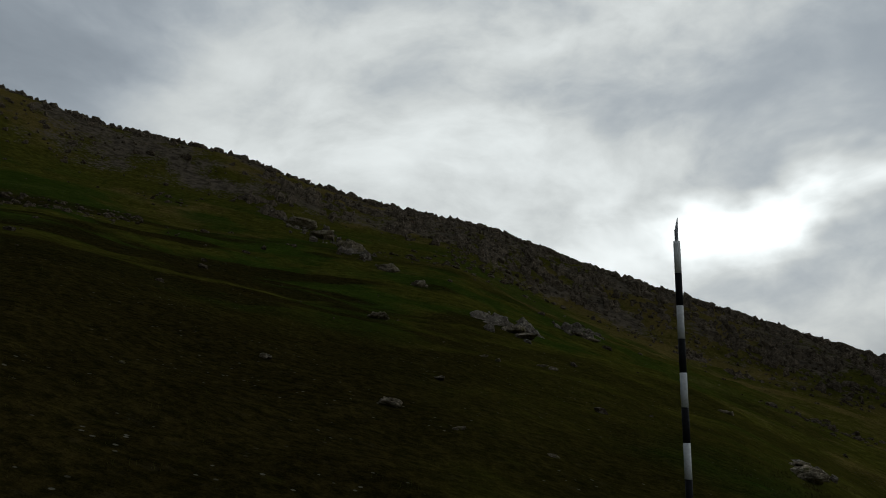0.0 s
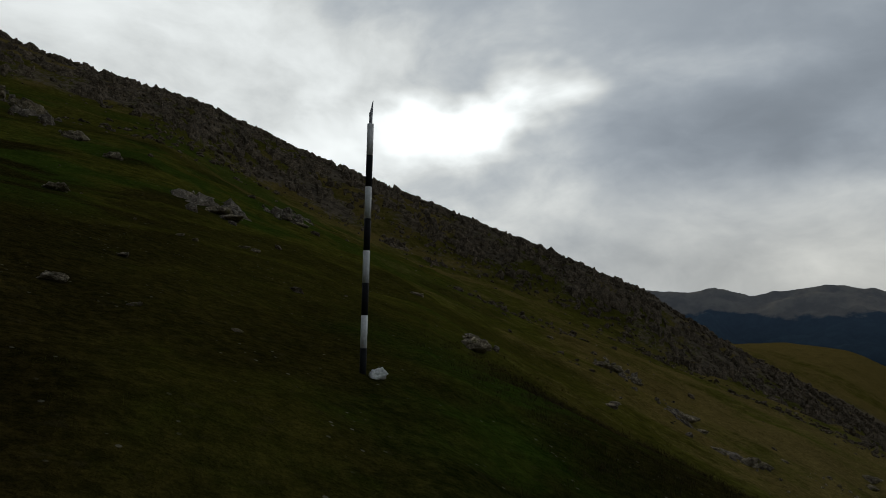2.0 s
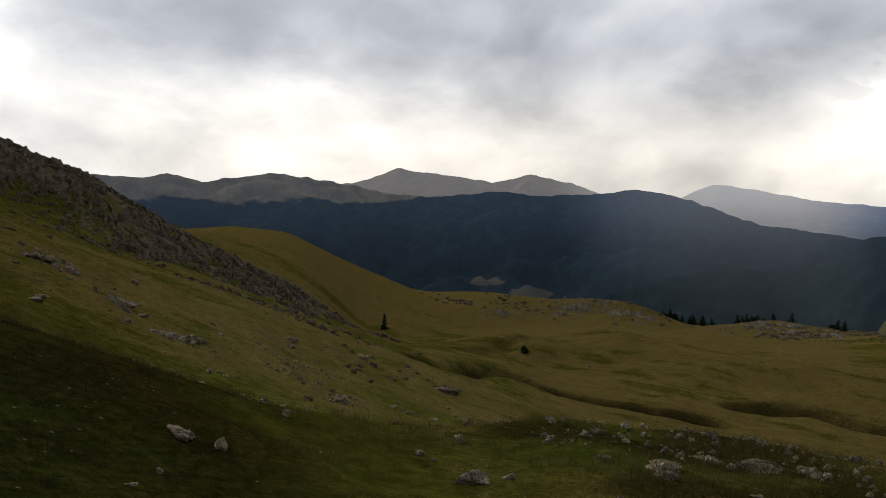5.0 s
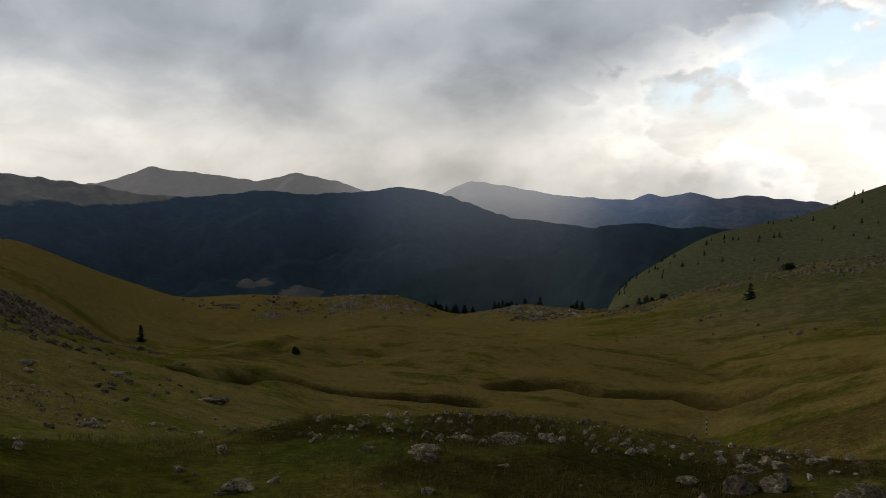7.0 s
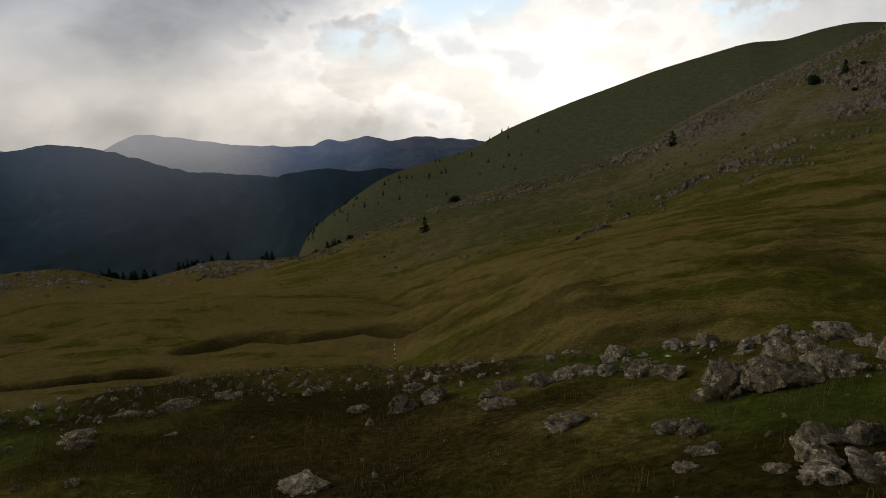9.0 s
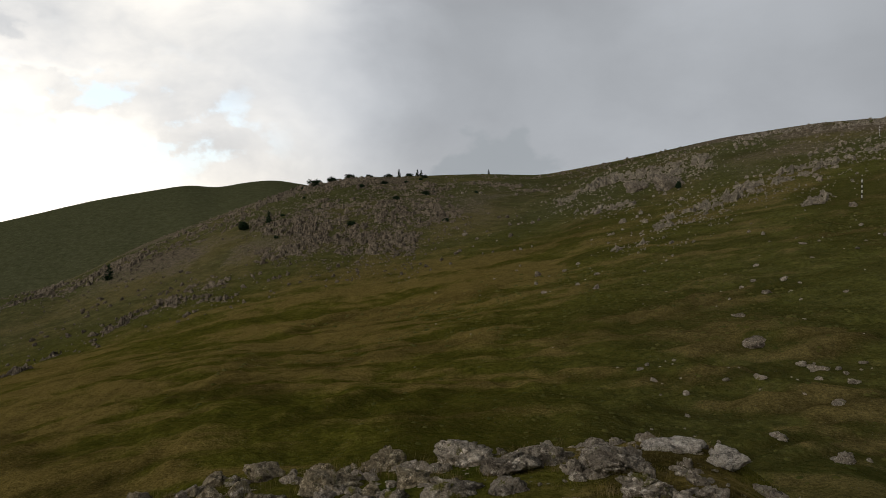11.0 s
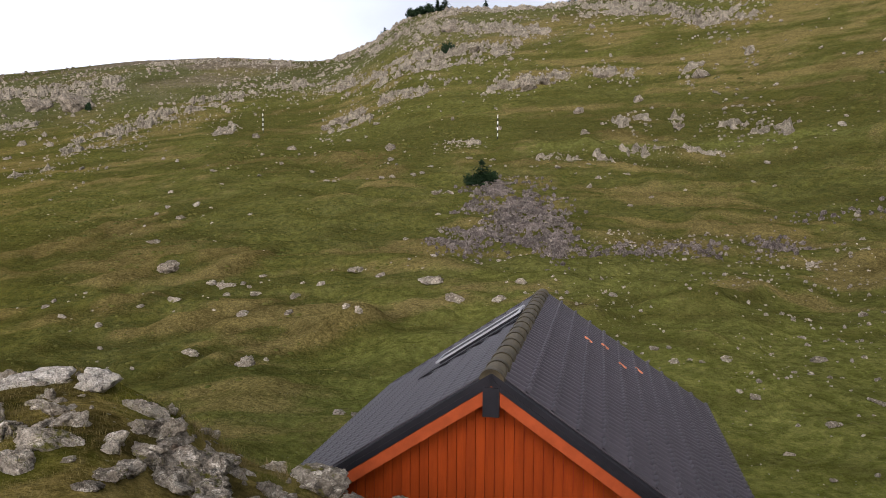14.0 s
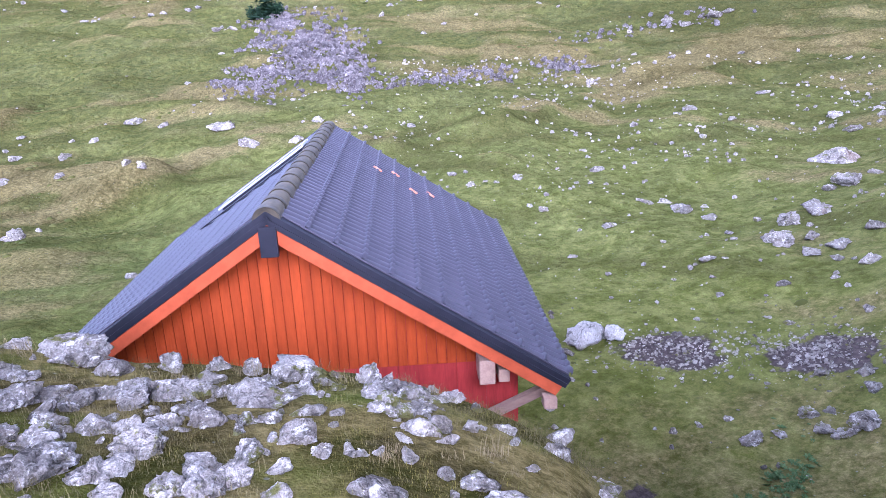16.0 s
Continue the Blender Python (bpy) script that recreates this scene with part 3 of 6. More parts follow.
def polar(az, r):
    return CX + r * np.sin(np.radians(az)), CY + r * np.cos(np.radians(az))


def along(rows, x, y):
    """Distance from a line of (azimuth, distance) places, with a little wandering."""
    pts = [polar(a, d) for a, d in rows]
    best = np.full_like(x, 1e9)
    wx, wy = x + 1.0 * fbm(x, y, 12, 23, 2), y + 1.0 * fbm(x, y, 12, 25, 2)
    for (ax, ay), (bx, by) in zip(pts, pts[1:]):
        dx, dy = bx - ax, by - ay
        t = np.clip(((wx - ax) * dx + (wy - ay) * dy) / (dx * dx + dy * dy), 0, 1)
        best = np.minimum(best, np.hypot(wx - ax - t * dx, wy - ay - t * dy))
    return best


# places, half width, depth, share of dark tone for shrubs and the banks' shade
GULLIES = [
    ([(64.8, 52.6), (70.5, 63), (78.9, 61), (84.9, 62.0)], 2.1, 1.3, 0.95),
    ([(66.7, 77.8), (69.9, 86.1), (74.3, 108), (80.9, 111.3), (88.3, 102.1)], 1.5, 0.4, 0.45),
    ([(88.3, 72.4), (93.4, 78), (97.1, 73.0), (103.1, 77), (107.0, 70)], 2.1, 1.0, 0.75),
    ([(97.6, 102.1), (103.0, 97), (108.2, 84), (112.2, 76), (119.6, 64)], 1.7, 0.5, 0.45),
    ([(91.7, 99.6), (98, 99), (105.2, 93.5), (111.4, 88)], 1.6, 0.4, 0.35),
]
# grassy steps along the slopes
BANKS = [
    ([(172.7, 46.1), (177.7, 48.6), (183.9, 49.1)], 0.9, 0.35),
    ([(167.4, 35.3), (171.5, 36.6), (176.4, 35.6), (185.9, 37.8)], 0.9, 0.28),
    ([(207.5, 31.2), (212.8, 34.7), (217.9, 33.0), (221.5, 36.0)], 0.8, 0.38),
    ([(206.6, 29.1), (213.7, 32.2), (221.9, 32.1)], 0.7, 0.32),
    ([(174.4, 28.6), (179.5, 31.6), (183.3, 32.5)], 0.7, 0.28),
    ([(167.6, 58.2), (171.8, 61.4), (179.4, 66.0)], 1.2, 0.35),
    ([(179.6, 88.9), (188.8, 78.2), (192.3, 76.1)], 1.5, 0.45),
    ([(140.6, 87.9), (145.9, 92.6), (151.7, 90.4), (157.1, 86.4)], 1.5, 0.5),
    ([(140.3, 37.8), (149.3, 42.2), (156.2, 42.4)], 1.0, 0.35),
    ([(178.3, 27.2), (182.0, 29.5), (194.9, 33.7)], 0.7, 0.28),
    ([(162.3, 44.0), (173.2, 39.8), (184.3, 48.9)], 0.9, 0.32),
    ([(181.8, 34.1), (188.1, 32.1), (197.7, 32.2)], 0.7, 0.28),
    ([(229.6, 43.7), (236.2, 46.5)], 1.0, 0.4),
    ([(210.0, 29.4), (218.9, 26.9)], 0.7, 0.3),
    ([(226.8, 31.6), (233.7, 31.9)], 0.7, 0.26),
    ([(203, 70.5), (212, 69.5), (225, 69), (238, 69)], 1.3, 0.6),
]
KNOLLS = [(36, 9.5, 2.6, 0.32), (79, 112, 13, 4.0), (72, 95, 9, 1.6), (90, 100, 12, 2.0), (101, 92, 10, 1.6), (77, 235, 12, 3.0), (82, 240, 9, 3.2), (91.5, 244, 10, 3.0), (96, 246, 8, 2.6)]
LX, LY, LZ, LRAD, LAZ, LINES = land()


def ground_at(x, y):
    """Height of the land at places."""
    x, y = np.asarray(x, float), np.asarray(y, float)
    r = np.log(np.maximum(np.hypot(x - CX, y - CY), 0.31))
    az = (np.degrees(np.arctan2(x - CX, y - CY)) + 36) % 360 - 36
    j = np.clip(np.searchsorted(AZ, az) - 1, 0, len(AZ) - 2)
    u = np.clip((az - AZ[j]) / (AZ[j + 1] - AZ[j]), 0, 1)
    i = np.clip(np.searchsorted(LR, r) - 1, 0, len(LR) - 2)
    v = np.clip((r - LR[i]) / (LR[i + 1] - LR[i]), 0, 1)
    return (LZ[i, j] * (1 - u) + LZ[i, j + 1] * u) * (1 - v) + (LZ[i + 1, j] * (1 - u) + LZ[i + 1, j + 1] * u) * v


def mesh_from(name, verts, faces, mat=None, smooth=True):
    """A mesh from arrays of vertices and of triangles or quads."""
    verts, faces = np.asarray(verts, np.float32), np.asarray(faces, np.int32)
    me = bpy.data.meshes.new(name)
    me.vertices.add(len(verts))
    me.vertices.foreach_set("co", verts.ravel())
    k = faces.shape[1]
    me.loops.add(faces.size)
    me.loops.foreach_set("vertex_index", faces.ravel())
    me.polygons.add(len(faces))
    me.polygons.foreach_set("loop_start", np.arange(0, faces.size, k, dtype=np.int32))
    me.polygons.foreach_set("use_smooth", np.full(len(faces), smooth))
    me.update(calc_edges=True)
    if mat:
        me.materials.append(mat)
    return me


def grid_faces(rows, cols, closed=False):
    i = np.arange(rows - 1)[:, None]
    j = np.arange(cols if closed else cols - 1)[None]
    k = (j + 1) % cols
    return np.stack([i * cols + j + 0 * i, i * cols + k, (i + 1) * cols + k, (i + 1) * cols + j], -1).reshape(-1, 4)


def regions():
    """Where the turf is dry, stony, bare or wooded."""
    x, y, r = LX, LY, LRAD
    az = np.where(LAZ > 290, LAZ - 360, LAZ)
    crest, band = LINES[4][0], LINES[3][0]
    calm = 1 - 0.75 * step(r, 270, 400)
    dry = 0.46 + (0.15 * fbm(x, y, 14, 31) + 0.09 * fbm(x, y, 60, 33)) * calm
    dry += 0.30 * step(r, 120, 200) * step(-r, -330, -290) * step(az, 38, 48) * step(-az, -100, -80)
    dry += 0.14 * step(az, 25, 50) * step(-az, -140, -120) * step(r, 10, 40) * (1 - step(az, 95, 108) * step(r, 80, 115))
    dry += 0.22 * np.exp(-((along([(140.6, 73.6), (145.9, 83.9), (151.7, 86.5), (156.7, 91.1), (161.0, 92.8)], x, y) / 3.0) ** 2))
    dry += 0.35 * np.exp(-((along([(224.9, 34.9), (229.0, 42.4), (233.3, 47.1), (236.2, 50.9)], x, y) / 1.6) ** 2))
    dry += 0.30 * np.exp(-((along([(213.2, 32.9), (217.1, 34.9), (220.6, 37.3)], x, y) / 1.0) ** 2))
    dry += 0.05 * np.exp(-(((az - 148) / 15) ** 2) - ((r - 75 + 1.2 * (az - 148)) / 13) ** 2)
    dry += 0.25 * np.exp(-(((az - 183) / 5) ** 2) - ((r - 165) / 16) ** 2)
    dry -= 0.10 * step(r, 380, 460) * step(-r, -900, -700)
    dry -= 0.12 * np.exp(-(((az - 202) / 30) ** 2) - ((r - 26) / 12) ** 2)
    dry -= 0.25 * np.exp(-(((az - 5) / 30) ** 2) - ((r - 5) / 4) ** 2)
    ripple = fbm(0.38 * r * np.radians(az), r + 3.0 * fbm(x, y, 14, 91, 2), 2.6, 93, 4) * step(r, 11, 18) * step(-r, -150, -100) * step(az, 56, 75)
    ripple = ripple * (0.6 + 0.4 * step(az, 120, 150))
    dry += 0.10 * fbm(x, y, 3.2, 8, 3) * step(r, 10, 18) * step(-r, -130, -80) + 0.24 * ripple
    dry += 0.13 * step(az, 52, 66) * step(-az, -135, -115) * step(r, 5, 8) * step(-r, -22, -16)
    dry += 0.10 * step(az, 28, 45) * step(-az, -75, -60) * step(r, 5, 12) * step(-r, -60, -40)
    stone = step(r, band * 0.97, band * 1.08) * step(-r, -crest * 1.25, -crest * 1.1) * step(-az, -66, -52)
    stone = stone * (0.42 + 0.5 * fbm(x, y, 3, 35))
    stone += 0.4 * step(r, 120, 200) * step(-r, -290, -250) * step(az, 95, 110) * step(fbm(x, y, 28, 37), 0.0, 0.6)
    stone += 0.36 * step(r, 92, 120) * step(-r, -260, -230) * step(az, 164, 180) * step(fbm(x, y, 18, 39), -0.15, 0.3)
    stone += 0.40 * step(r, 122, 150) * step(-r, -250, -235) * step(az, 122, 134) * step(-az, -172, -150) * step(fbm(x, y, 13, 38), -0.45, 0.35)
    bare = 0 * r
    for a, d, wa, wd in BARE:
        bare = np.maximum(bare, np.exp(-(((az - a) / wa) ** 2) - ((r - d) / wd) ** 2) * (0.9 + 0.5 * fbm(x, y, 1.2, 43)))
    wood = step(r, 262, 290) * step(-az, -97, -94.5) * step(az, 20, 40)
    wood = np.maximum(wood, step(r, 640, 700) * step(az, 0, 20))
    lush = 0 * r
    lush = np.maximum(lush, 0.4 * np.exp(-(((az - 196) / 14) ** 2) - ((r - 22) / 6) ** 2))
    # dark green patches deepen the shade of the near slope in colour
    lush = np.maximum(lush, 0.85 * step(fbm(x, y, 5, 45), -0.2, 0.4) * step(-r, -15, -9) * step(-az, -60, -38) * step(az, -16, 2))
    lush = np.maximum(lush, 0.75 * step(fbm(x, y, 3.5, 47), -0.45, 0.3) * step(-r, -62, -52) * step(r, 9, 15) * step(-az, -34, -8))
    lush = np.maximum(lush, 0.5 * step(fbm(x, y, 2.2, 46), 0.0, 0.5) * step(-r, -16, -10) * step(az, 60, 75))
    # dark bilberry and heather, also painted-in shade on the backlit slope and stream banks
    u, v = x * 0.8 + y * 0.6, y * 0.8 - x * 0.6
    heath_shade = (0.6 + 0.3 * step(-az, -12, 8)) * step(fbm(u * 1.0, v * 2.2, 6, 61), -0.25, 0.4) * step(-az, -50, -15) * step(-r, -52, -34)
    heath_shade = np.maximum(heath_shade, 0.92 * step(-az, -38, -10) * step(-r, -22, -10) * (0.62 + 0.38 * np.maximum(0.6 * step(fbm(x, y, 2.2, 65), -0.35, 0.35), step(-az, -3, 8))))
    heath_shade = np.maximum(heath_shade, np.exp(-((((az - 36) / 13) ** 2) ** 1.5) - ((r - 10.5) / 5.5) ** 2) * (0.45 + 0.55 * step(fbm(x, y, 2.4, 113, 5), -0.4, 0.25)))
    heath_shade = np.maximum(heath_shade, 0.75 * step(az, 2, 14) * step(-az, -62, -46) * step(-r, -17, -10) * step(fbm(x, y, 2.6, 69), -0.25, 0.3))
    heath_shade = np.maximum(heath_shade, 0.8 * step(az, 56, 70) * step(-az, -160, -145) * step(-r, -22, -15) * step(fbm(x, y, 2.5, 67), -0.4, 0.3))
    heath_shade = np.maximum(heath_shade, 0.4 * step(-ripple, 0.12, 0.75))
    # straw tops and dark feet paint the steps' shading, which soft light hardly gives
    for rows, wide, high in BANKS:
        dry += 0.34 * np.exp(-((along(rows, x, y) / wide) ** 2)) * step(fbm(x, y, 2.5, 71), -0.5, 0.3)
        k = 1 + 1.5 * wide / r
        heath_shade = np.maximum(heath_shade, 0.52 * np.exp(-((along(rows, CX + (x - CX) * k, CY + (y - CY) * k) / wide) ** 2)))
    # gully walls darkened in colour, for their shade as well as shrubs
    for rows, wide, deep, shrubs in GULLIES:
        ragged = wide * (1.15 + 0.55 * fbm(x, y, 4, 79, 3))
        heath_shade = np.maximum(heath_shade, shrubs * np.exp(-((along(rows, x, y) / np.maximum(ragged, 0.3)) ** 4)))
    heath_shade = np.maximum(heath_shade, 0.55 * step(az, 70, 95) * step(-az, -175, -150) * step(-r, -90, -50) * step(fbm(x, y, 6, 63), -0.1, 0.6))
    heath_shade = np.maximum(heath_shade, 0.40 * step(fbm(x, y, 17, 73), -0.05, 0.5) * step(r, 36, 55) * step(az, 150, 165))
    heath_shade = np.maximum(heath_shade, 0.45 * step(r, 71, 74) * step(-r, -90, -80) * step(az, 200, 206))
    grazed = step(az, 172, 205) * step(-r, -54, -16) + 0.25 * step(az, 165, 190) * step(r, 40, 90) * step(-r, -200, -150)
    grazed = np.maximum(grazed, 0.5 * step(az, 36, 52) * step(-az, -90, -66) * step(-r, -75, -45) * step(r, 11, 18))
    grazed = np.maximum(grazed, 0.85 * step(az, 150, 178) * step(-r, -12, -9))
    dry -= 0.09 * step(-az, -28, -8) * step(-r, -64, -56)
    dry -= 0.045 * step(az, 160, 175) * step(r, 11, 16) * step(-r, -68, -58)
    dry += 0.075 * step(az, 162, 176) * step(-az, -212, -203) * step(r, 14, 22) * step(-r, -75, -60)
    dry -= 0.05 * step(az, 203, 214) * step(r, 9, 14) * step(-r, -48, -36)
    dry += 0.10 * step(az, 150, 178) * step(-r, -8, -6) - 0.02 * step(az, 205, 215) * step(-r, -26, -16) * step(r, 6.5, 8)
    # far hill's air haze painted as grey-green turf; weaker greying on rib and hillside
    haze_grey = 0.7 * step(r, 270, 330) * step(az, 94, 99) * step(-az, -175, -150)
    haze_grey = np.maximum(haze_grey, 0.45 * step(az, 97, 112) * step(r, 95, 150) * step(-r, -330, -270))
    haze_grey = np.maximum(haze_grey, 0.22 * step(az, 150, 178) * step(r, 9, 22) * (1 - 0.4 * np.clip(grazed, 0, 1)))
    terrace = np.exp(-(((r - 70) / 3.0) ** 2)) * step(az, 200, 207)
    grazed = np.maximum(grazed, 0.8 * terrace)
    dry = dry - 0.2 * terrace
    lip = LINES[0][0] * np.ones_like(r)
    mossy = step(az, 152, 168) * step(lip + 0.6 - r, 0, 0.5) * step(-az, -262, -240)
    grazed = grazed * (1 - 0.75 * mossy)
    heath_shade = np.maximum(heath_shade, 0.68 * mossy * step(fbm(x, y, 0.8, 75), -0.1, 0.5))
    dry += mossy * (0.15 + 0.30 * fbm(x, y, 0.9, 77))
    grazed = grazed * (1 - step(az, 250, 285))
    lush = lush * (1 - 0.85 * np.clip(grazed, 0, 1))
    behind = step(az, -69, -44)
    heath_shade, lush = heath_shade * behind, lush * behind
    return dry, np.clip(stone, 0, 1), np.clip(bare, 0, 1), wood, lush, np.clip(heath_shade, 0, 1), np.clip(grazed, 0, 1), haze_grey


BARE = [(231.4, 13.2, 5.0, 0.85), (241.5, 13.4, 4.0, 0.8), (229, 8.6, 1.6, 0.5), (224, 8.3, 1.5, 0.4)]


def build_ground():
    rows, cols = LX.shape
    verts = np.stack([LX, LY, LZ], -1).reshape(-1, 3)
    k = np.arange(cols)
    inner = np.stack([CX + 0.0004 * np.sin(np.radians(AZ)), CY + 0.0004 * np.cos(np.radians(AZ)), np.full(cols, -1.68)], -1)
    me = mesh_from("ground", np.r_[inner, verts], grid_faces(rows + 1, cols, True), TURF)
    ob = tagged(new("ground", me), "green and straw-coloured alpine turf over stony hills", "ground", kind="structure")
    for name, values in zip(("dry", "stone", "bare", "wood", "lush", "heath_shade", "grazed", "haze_grey"), regions()):
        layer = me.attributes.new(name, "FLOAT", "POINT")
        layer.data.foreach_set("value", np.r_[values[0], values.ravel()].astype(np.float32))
    return ob


build_ground()

# ---- far mountains ----


def mountain(name, crest, far, drop, mat, label, rough, seed, back=0.25, power=1.0):
    """A range with its crest at one distance, falling towards the stand and away from it."""
    az = np.arange(crest[0][0], crest[-1][0] + 0.01, 0.16)
    el = np.interp(az, [c[0] for c in crest], [c[1] for c in crest])
    el = np.convolve(np.r_[[el[0]] * 3, el, [el[-1]] * 3], [0.06, 0.12, 0.2, 0.24, 0.2, 0.12, 0.06], "valid")
    s = np.concatenate([np.linspace(-back, 0, 8)[:-1], np.linspace(0, 1, 56)])
    S, A = np.meshgrid(s, az, indexing="ij")
    r = far * (1 - 0.45 * np.clip(S, 0, 1) - np.minimum(S, 0))
    x, y = r * np.sin(np.radians(A)), r * np.cos(np.radians(A))
    top = far * np.tan(np.radians(el))[None]
    z = top - drop * np.abs(S) ** power
    gully = 1 - np.abs(fbm(x + 0.25 * r, y, far * 0.16, seed, 5))
    z = z - rough * (gully - 0.6) * step(S, 0.0, 0.25) - rough * 0.3 * step(S, 0, 0.08) * fbm(x, y, far * 0.05, seed + 1)
    z = z + rough * 0.05 * fbm(x, y, far * 0.012, seed + 2)
    me = mesh_from(name, np.stack([x, y, z], -1).reshape(-1, 3), grid_faces(*S.shape), mat)
    return tagged(new(name, me), label, "mountain", kind="structure")


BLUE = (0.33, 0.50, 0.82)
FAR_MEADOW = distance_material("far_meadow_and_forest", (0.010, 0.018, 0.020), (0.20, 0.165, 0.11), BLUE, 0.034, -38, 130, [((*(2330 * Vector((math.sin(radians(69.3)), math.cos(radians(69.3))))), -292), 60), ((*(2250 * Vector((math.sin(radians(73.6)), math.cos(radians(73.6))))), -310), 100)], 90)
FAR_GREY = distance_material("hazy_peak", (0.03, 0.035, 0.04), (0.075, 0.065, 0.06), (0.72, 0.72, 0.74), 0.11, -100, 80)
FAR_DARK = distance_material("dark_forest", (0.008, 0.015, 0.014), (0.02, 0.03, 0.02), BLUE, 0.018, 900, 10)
PEAKS = [
    (30, 0.6), (38.4, 0.6), (42.5, 0.4), (47, 0.2), (55, 0.2), (58.5, 0.7), (59.6, 1.0), (61.8, 1.9), (63.6, 1.6), (66.4, 1.3), (69.8, 0.8), (72.5, 1.5),
    (76, 0.8), (78, 0.0), (84, -0.3), (86.6, 0.9), (89.7, 0.4), (94.2, -0.4), (97.5, -0.6), (99.4, -0.7), (100.6, -0.2),
    (101.6, -0.5), (103.9, -0.1), (105.8, -0.6), (107.6, -0.3), (112.1, -0.8), (116, -1.6), (125, -2.5),
]
MEADOW_RIDGE = [
    (30, 0.9), (38.4, 1.0), (42.7, 0.8), (44.0, 1.25), (45.5, 0.85), (47.1, 0.5), (48.0, 0.8), (52.1, 1.35), (55, 0.95), (58.5, 0.45), (60.5, -0.1), (64.3, -0.4),
    (70.2, 0.1), (73.3, -0.2), (77.8, 0.0), (81.0, 0.4), (82.5, 0.1), (84.6, -0.3), (89.7, -2.1), (96.0, -2.9), (104, -3.4), (112, -4.0), (125, -6),
]
SPUR = [(66, -12), (74, -9.5), (78.1, -8.3), (83.2, -6.5), (86.5, -5.7), (88.8, -5.4), (91, -5.7), (93.2, -5.2), (95.1, -4.1), (96.9, -2.8), (99.5, -2.5), (101.2, -2.6), (102.9, -2.9), (104.5, -2.7), (110, -3.2), (125, -5)]
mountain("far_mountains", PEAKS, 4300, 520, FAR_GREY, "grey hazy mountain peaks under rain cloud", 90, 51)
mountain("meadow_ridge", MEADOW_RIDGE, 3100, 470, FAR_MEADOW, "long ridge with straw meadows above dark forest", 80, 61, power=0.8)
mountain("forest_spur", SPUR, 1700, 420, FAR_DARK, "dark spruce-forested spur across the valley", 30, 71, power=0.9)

# ---- builders ----


def part(name, bm, mat, parent=None, label="", smooth=False):
    me = bpy.data.meshes.new(name)
    bm.to_mesh(me)
    bm.free()
    for p in me.polygons:
        p.use_smooth = smooth
    me.materials.append(mat)
    ob = new(name, me)
    ob.parent = parent
    return tagged(ob, label)


def box(bm, size, m=Matrix(), bevel=0.0):
    made = bmesh.ops.create_cube(bm, size=1.0, matrix=m @ Matrix.Diagonal((*size, 1)))
    if bevel:
        edges = list({e for v in made["verts"] for e in v.link_edges})
        bmesh.ops.bevel(bm, geom=edges, offset=bevel, segments=2, affect="EDGES", profile=0.7)
    return bm


def tube(bm, radius, length, m=Matrix(), sides=16, top=None, caps=True):
    bmesh.ops.create_cone(bm, cap_ends=caps, segments=sides, radius1=radius, radius2=radius if top is None else top, depth=length, matrix=m)
    return bm


def ico(sub):
    bm = bmesh.new()
    bmesh.ops.create_icosphere(bm, subdivisions=sub, radius=1.0)
    bm.verts.ensure_lookup_table()
    v = np.array([p.co[:] for p in bm.verts])
    f = np.array([[p.index for p in face.verts] for face in bm.faces])
    bm.free()
    return v, f


ICO = {k: ico(k) for k in (1, 2, 3, 4, 5)}


def rock_shape(seed, sub, flat=0.65, cuts=9, pits=0.05):
    """A weathered block: a ball cut by planes, split by joints, then furrowed and pitted."""
    rng = np.random.default_rng(seed)
    v, f = ICO[sub]
    v = v.copy()
    for _ in range(cuts):
        nrm = rng.normal(size=3)
        nrm /= np.linalg.norm(nrm)
        d = rng.uniform(0.42, 0.80)
        over = np.maximum(v @ nrm - d, 0)
        v -= over[:, None] * nrm * 0.96
    v *= np.array([rng.uniform(0.95, 1.3), rng.uniform(0.7, 1.05), flat * rng.uniform(0.85, 1.2)])
    if sub >= 2:
        shift = Vector(rng.uniform(-50, 50, 3))
        nrm = v / np.linalg.norm(v, axis=1, keepdims=True)
        amount = np.empty(len(v))
        joints = []
        for _ in range(4 if sub >= 4 else 0):
            d = rng.normal(size=3)
            d[2] *= 0.35
            joints.append((Vector(d).normalized(), rng.uniform(-0.5, 0.5), rng.uniform(0.05, 0.13)))
        for i, p in enumerate(v):
            w = Vector(p)
            q = w * 1.3 + shift
            q.z *= 0.8
            amount[i] = 0.15 * noise.fractal(q, 0.9, 2.1, 3)
            if sub >= 3:
                amount[i] += 0.17 * (noise.turbulence(q * 1.9, 5 if sub >= 4 else 3, True, noise_basis="PERLIN_ORIGINAL", amplitude_scale=0.6, frequency_scale=2.1) - 0.4)
                dist, cells = noise.voronoi(q * 1.5)
                amount[i] -= 0.15 * max(0.0, 1 - (dist[1] - dist[0]) / 0.14)
                amount[i] += 0.13 * (noise.noise(cells[0] * 7.3) )
            if sub >= 4:
                bend = 0.12 * noise.noise(q * 1.5)
                for d, at, deep in joints:
                    off = abs(w.dot(d) - at + bend)
                    amount[i] -= deep * max(0.0, 1 - off / 0.06)
                amount[i] += pits * 0.7 * noise.noise(q * 11.0)
        v += nrm * amount[:, None]
    return v, f


SMALL = [rock_shape(100 + k, 1, 0.6, 6) for k in range(8)]
CRAGGY = [rock_shape(170 + k, 1, 1.55, 10) for k in range(10)]
SHARDS = [rock_shape(150 + k, 1, 1.05, 9) for k in range(10)]
LARGE = [rock_shape(300 + k, 4, 0.72, 10, 0.06) for k in range(14)]
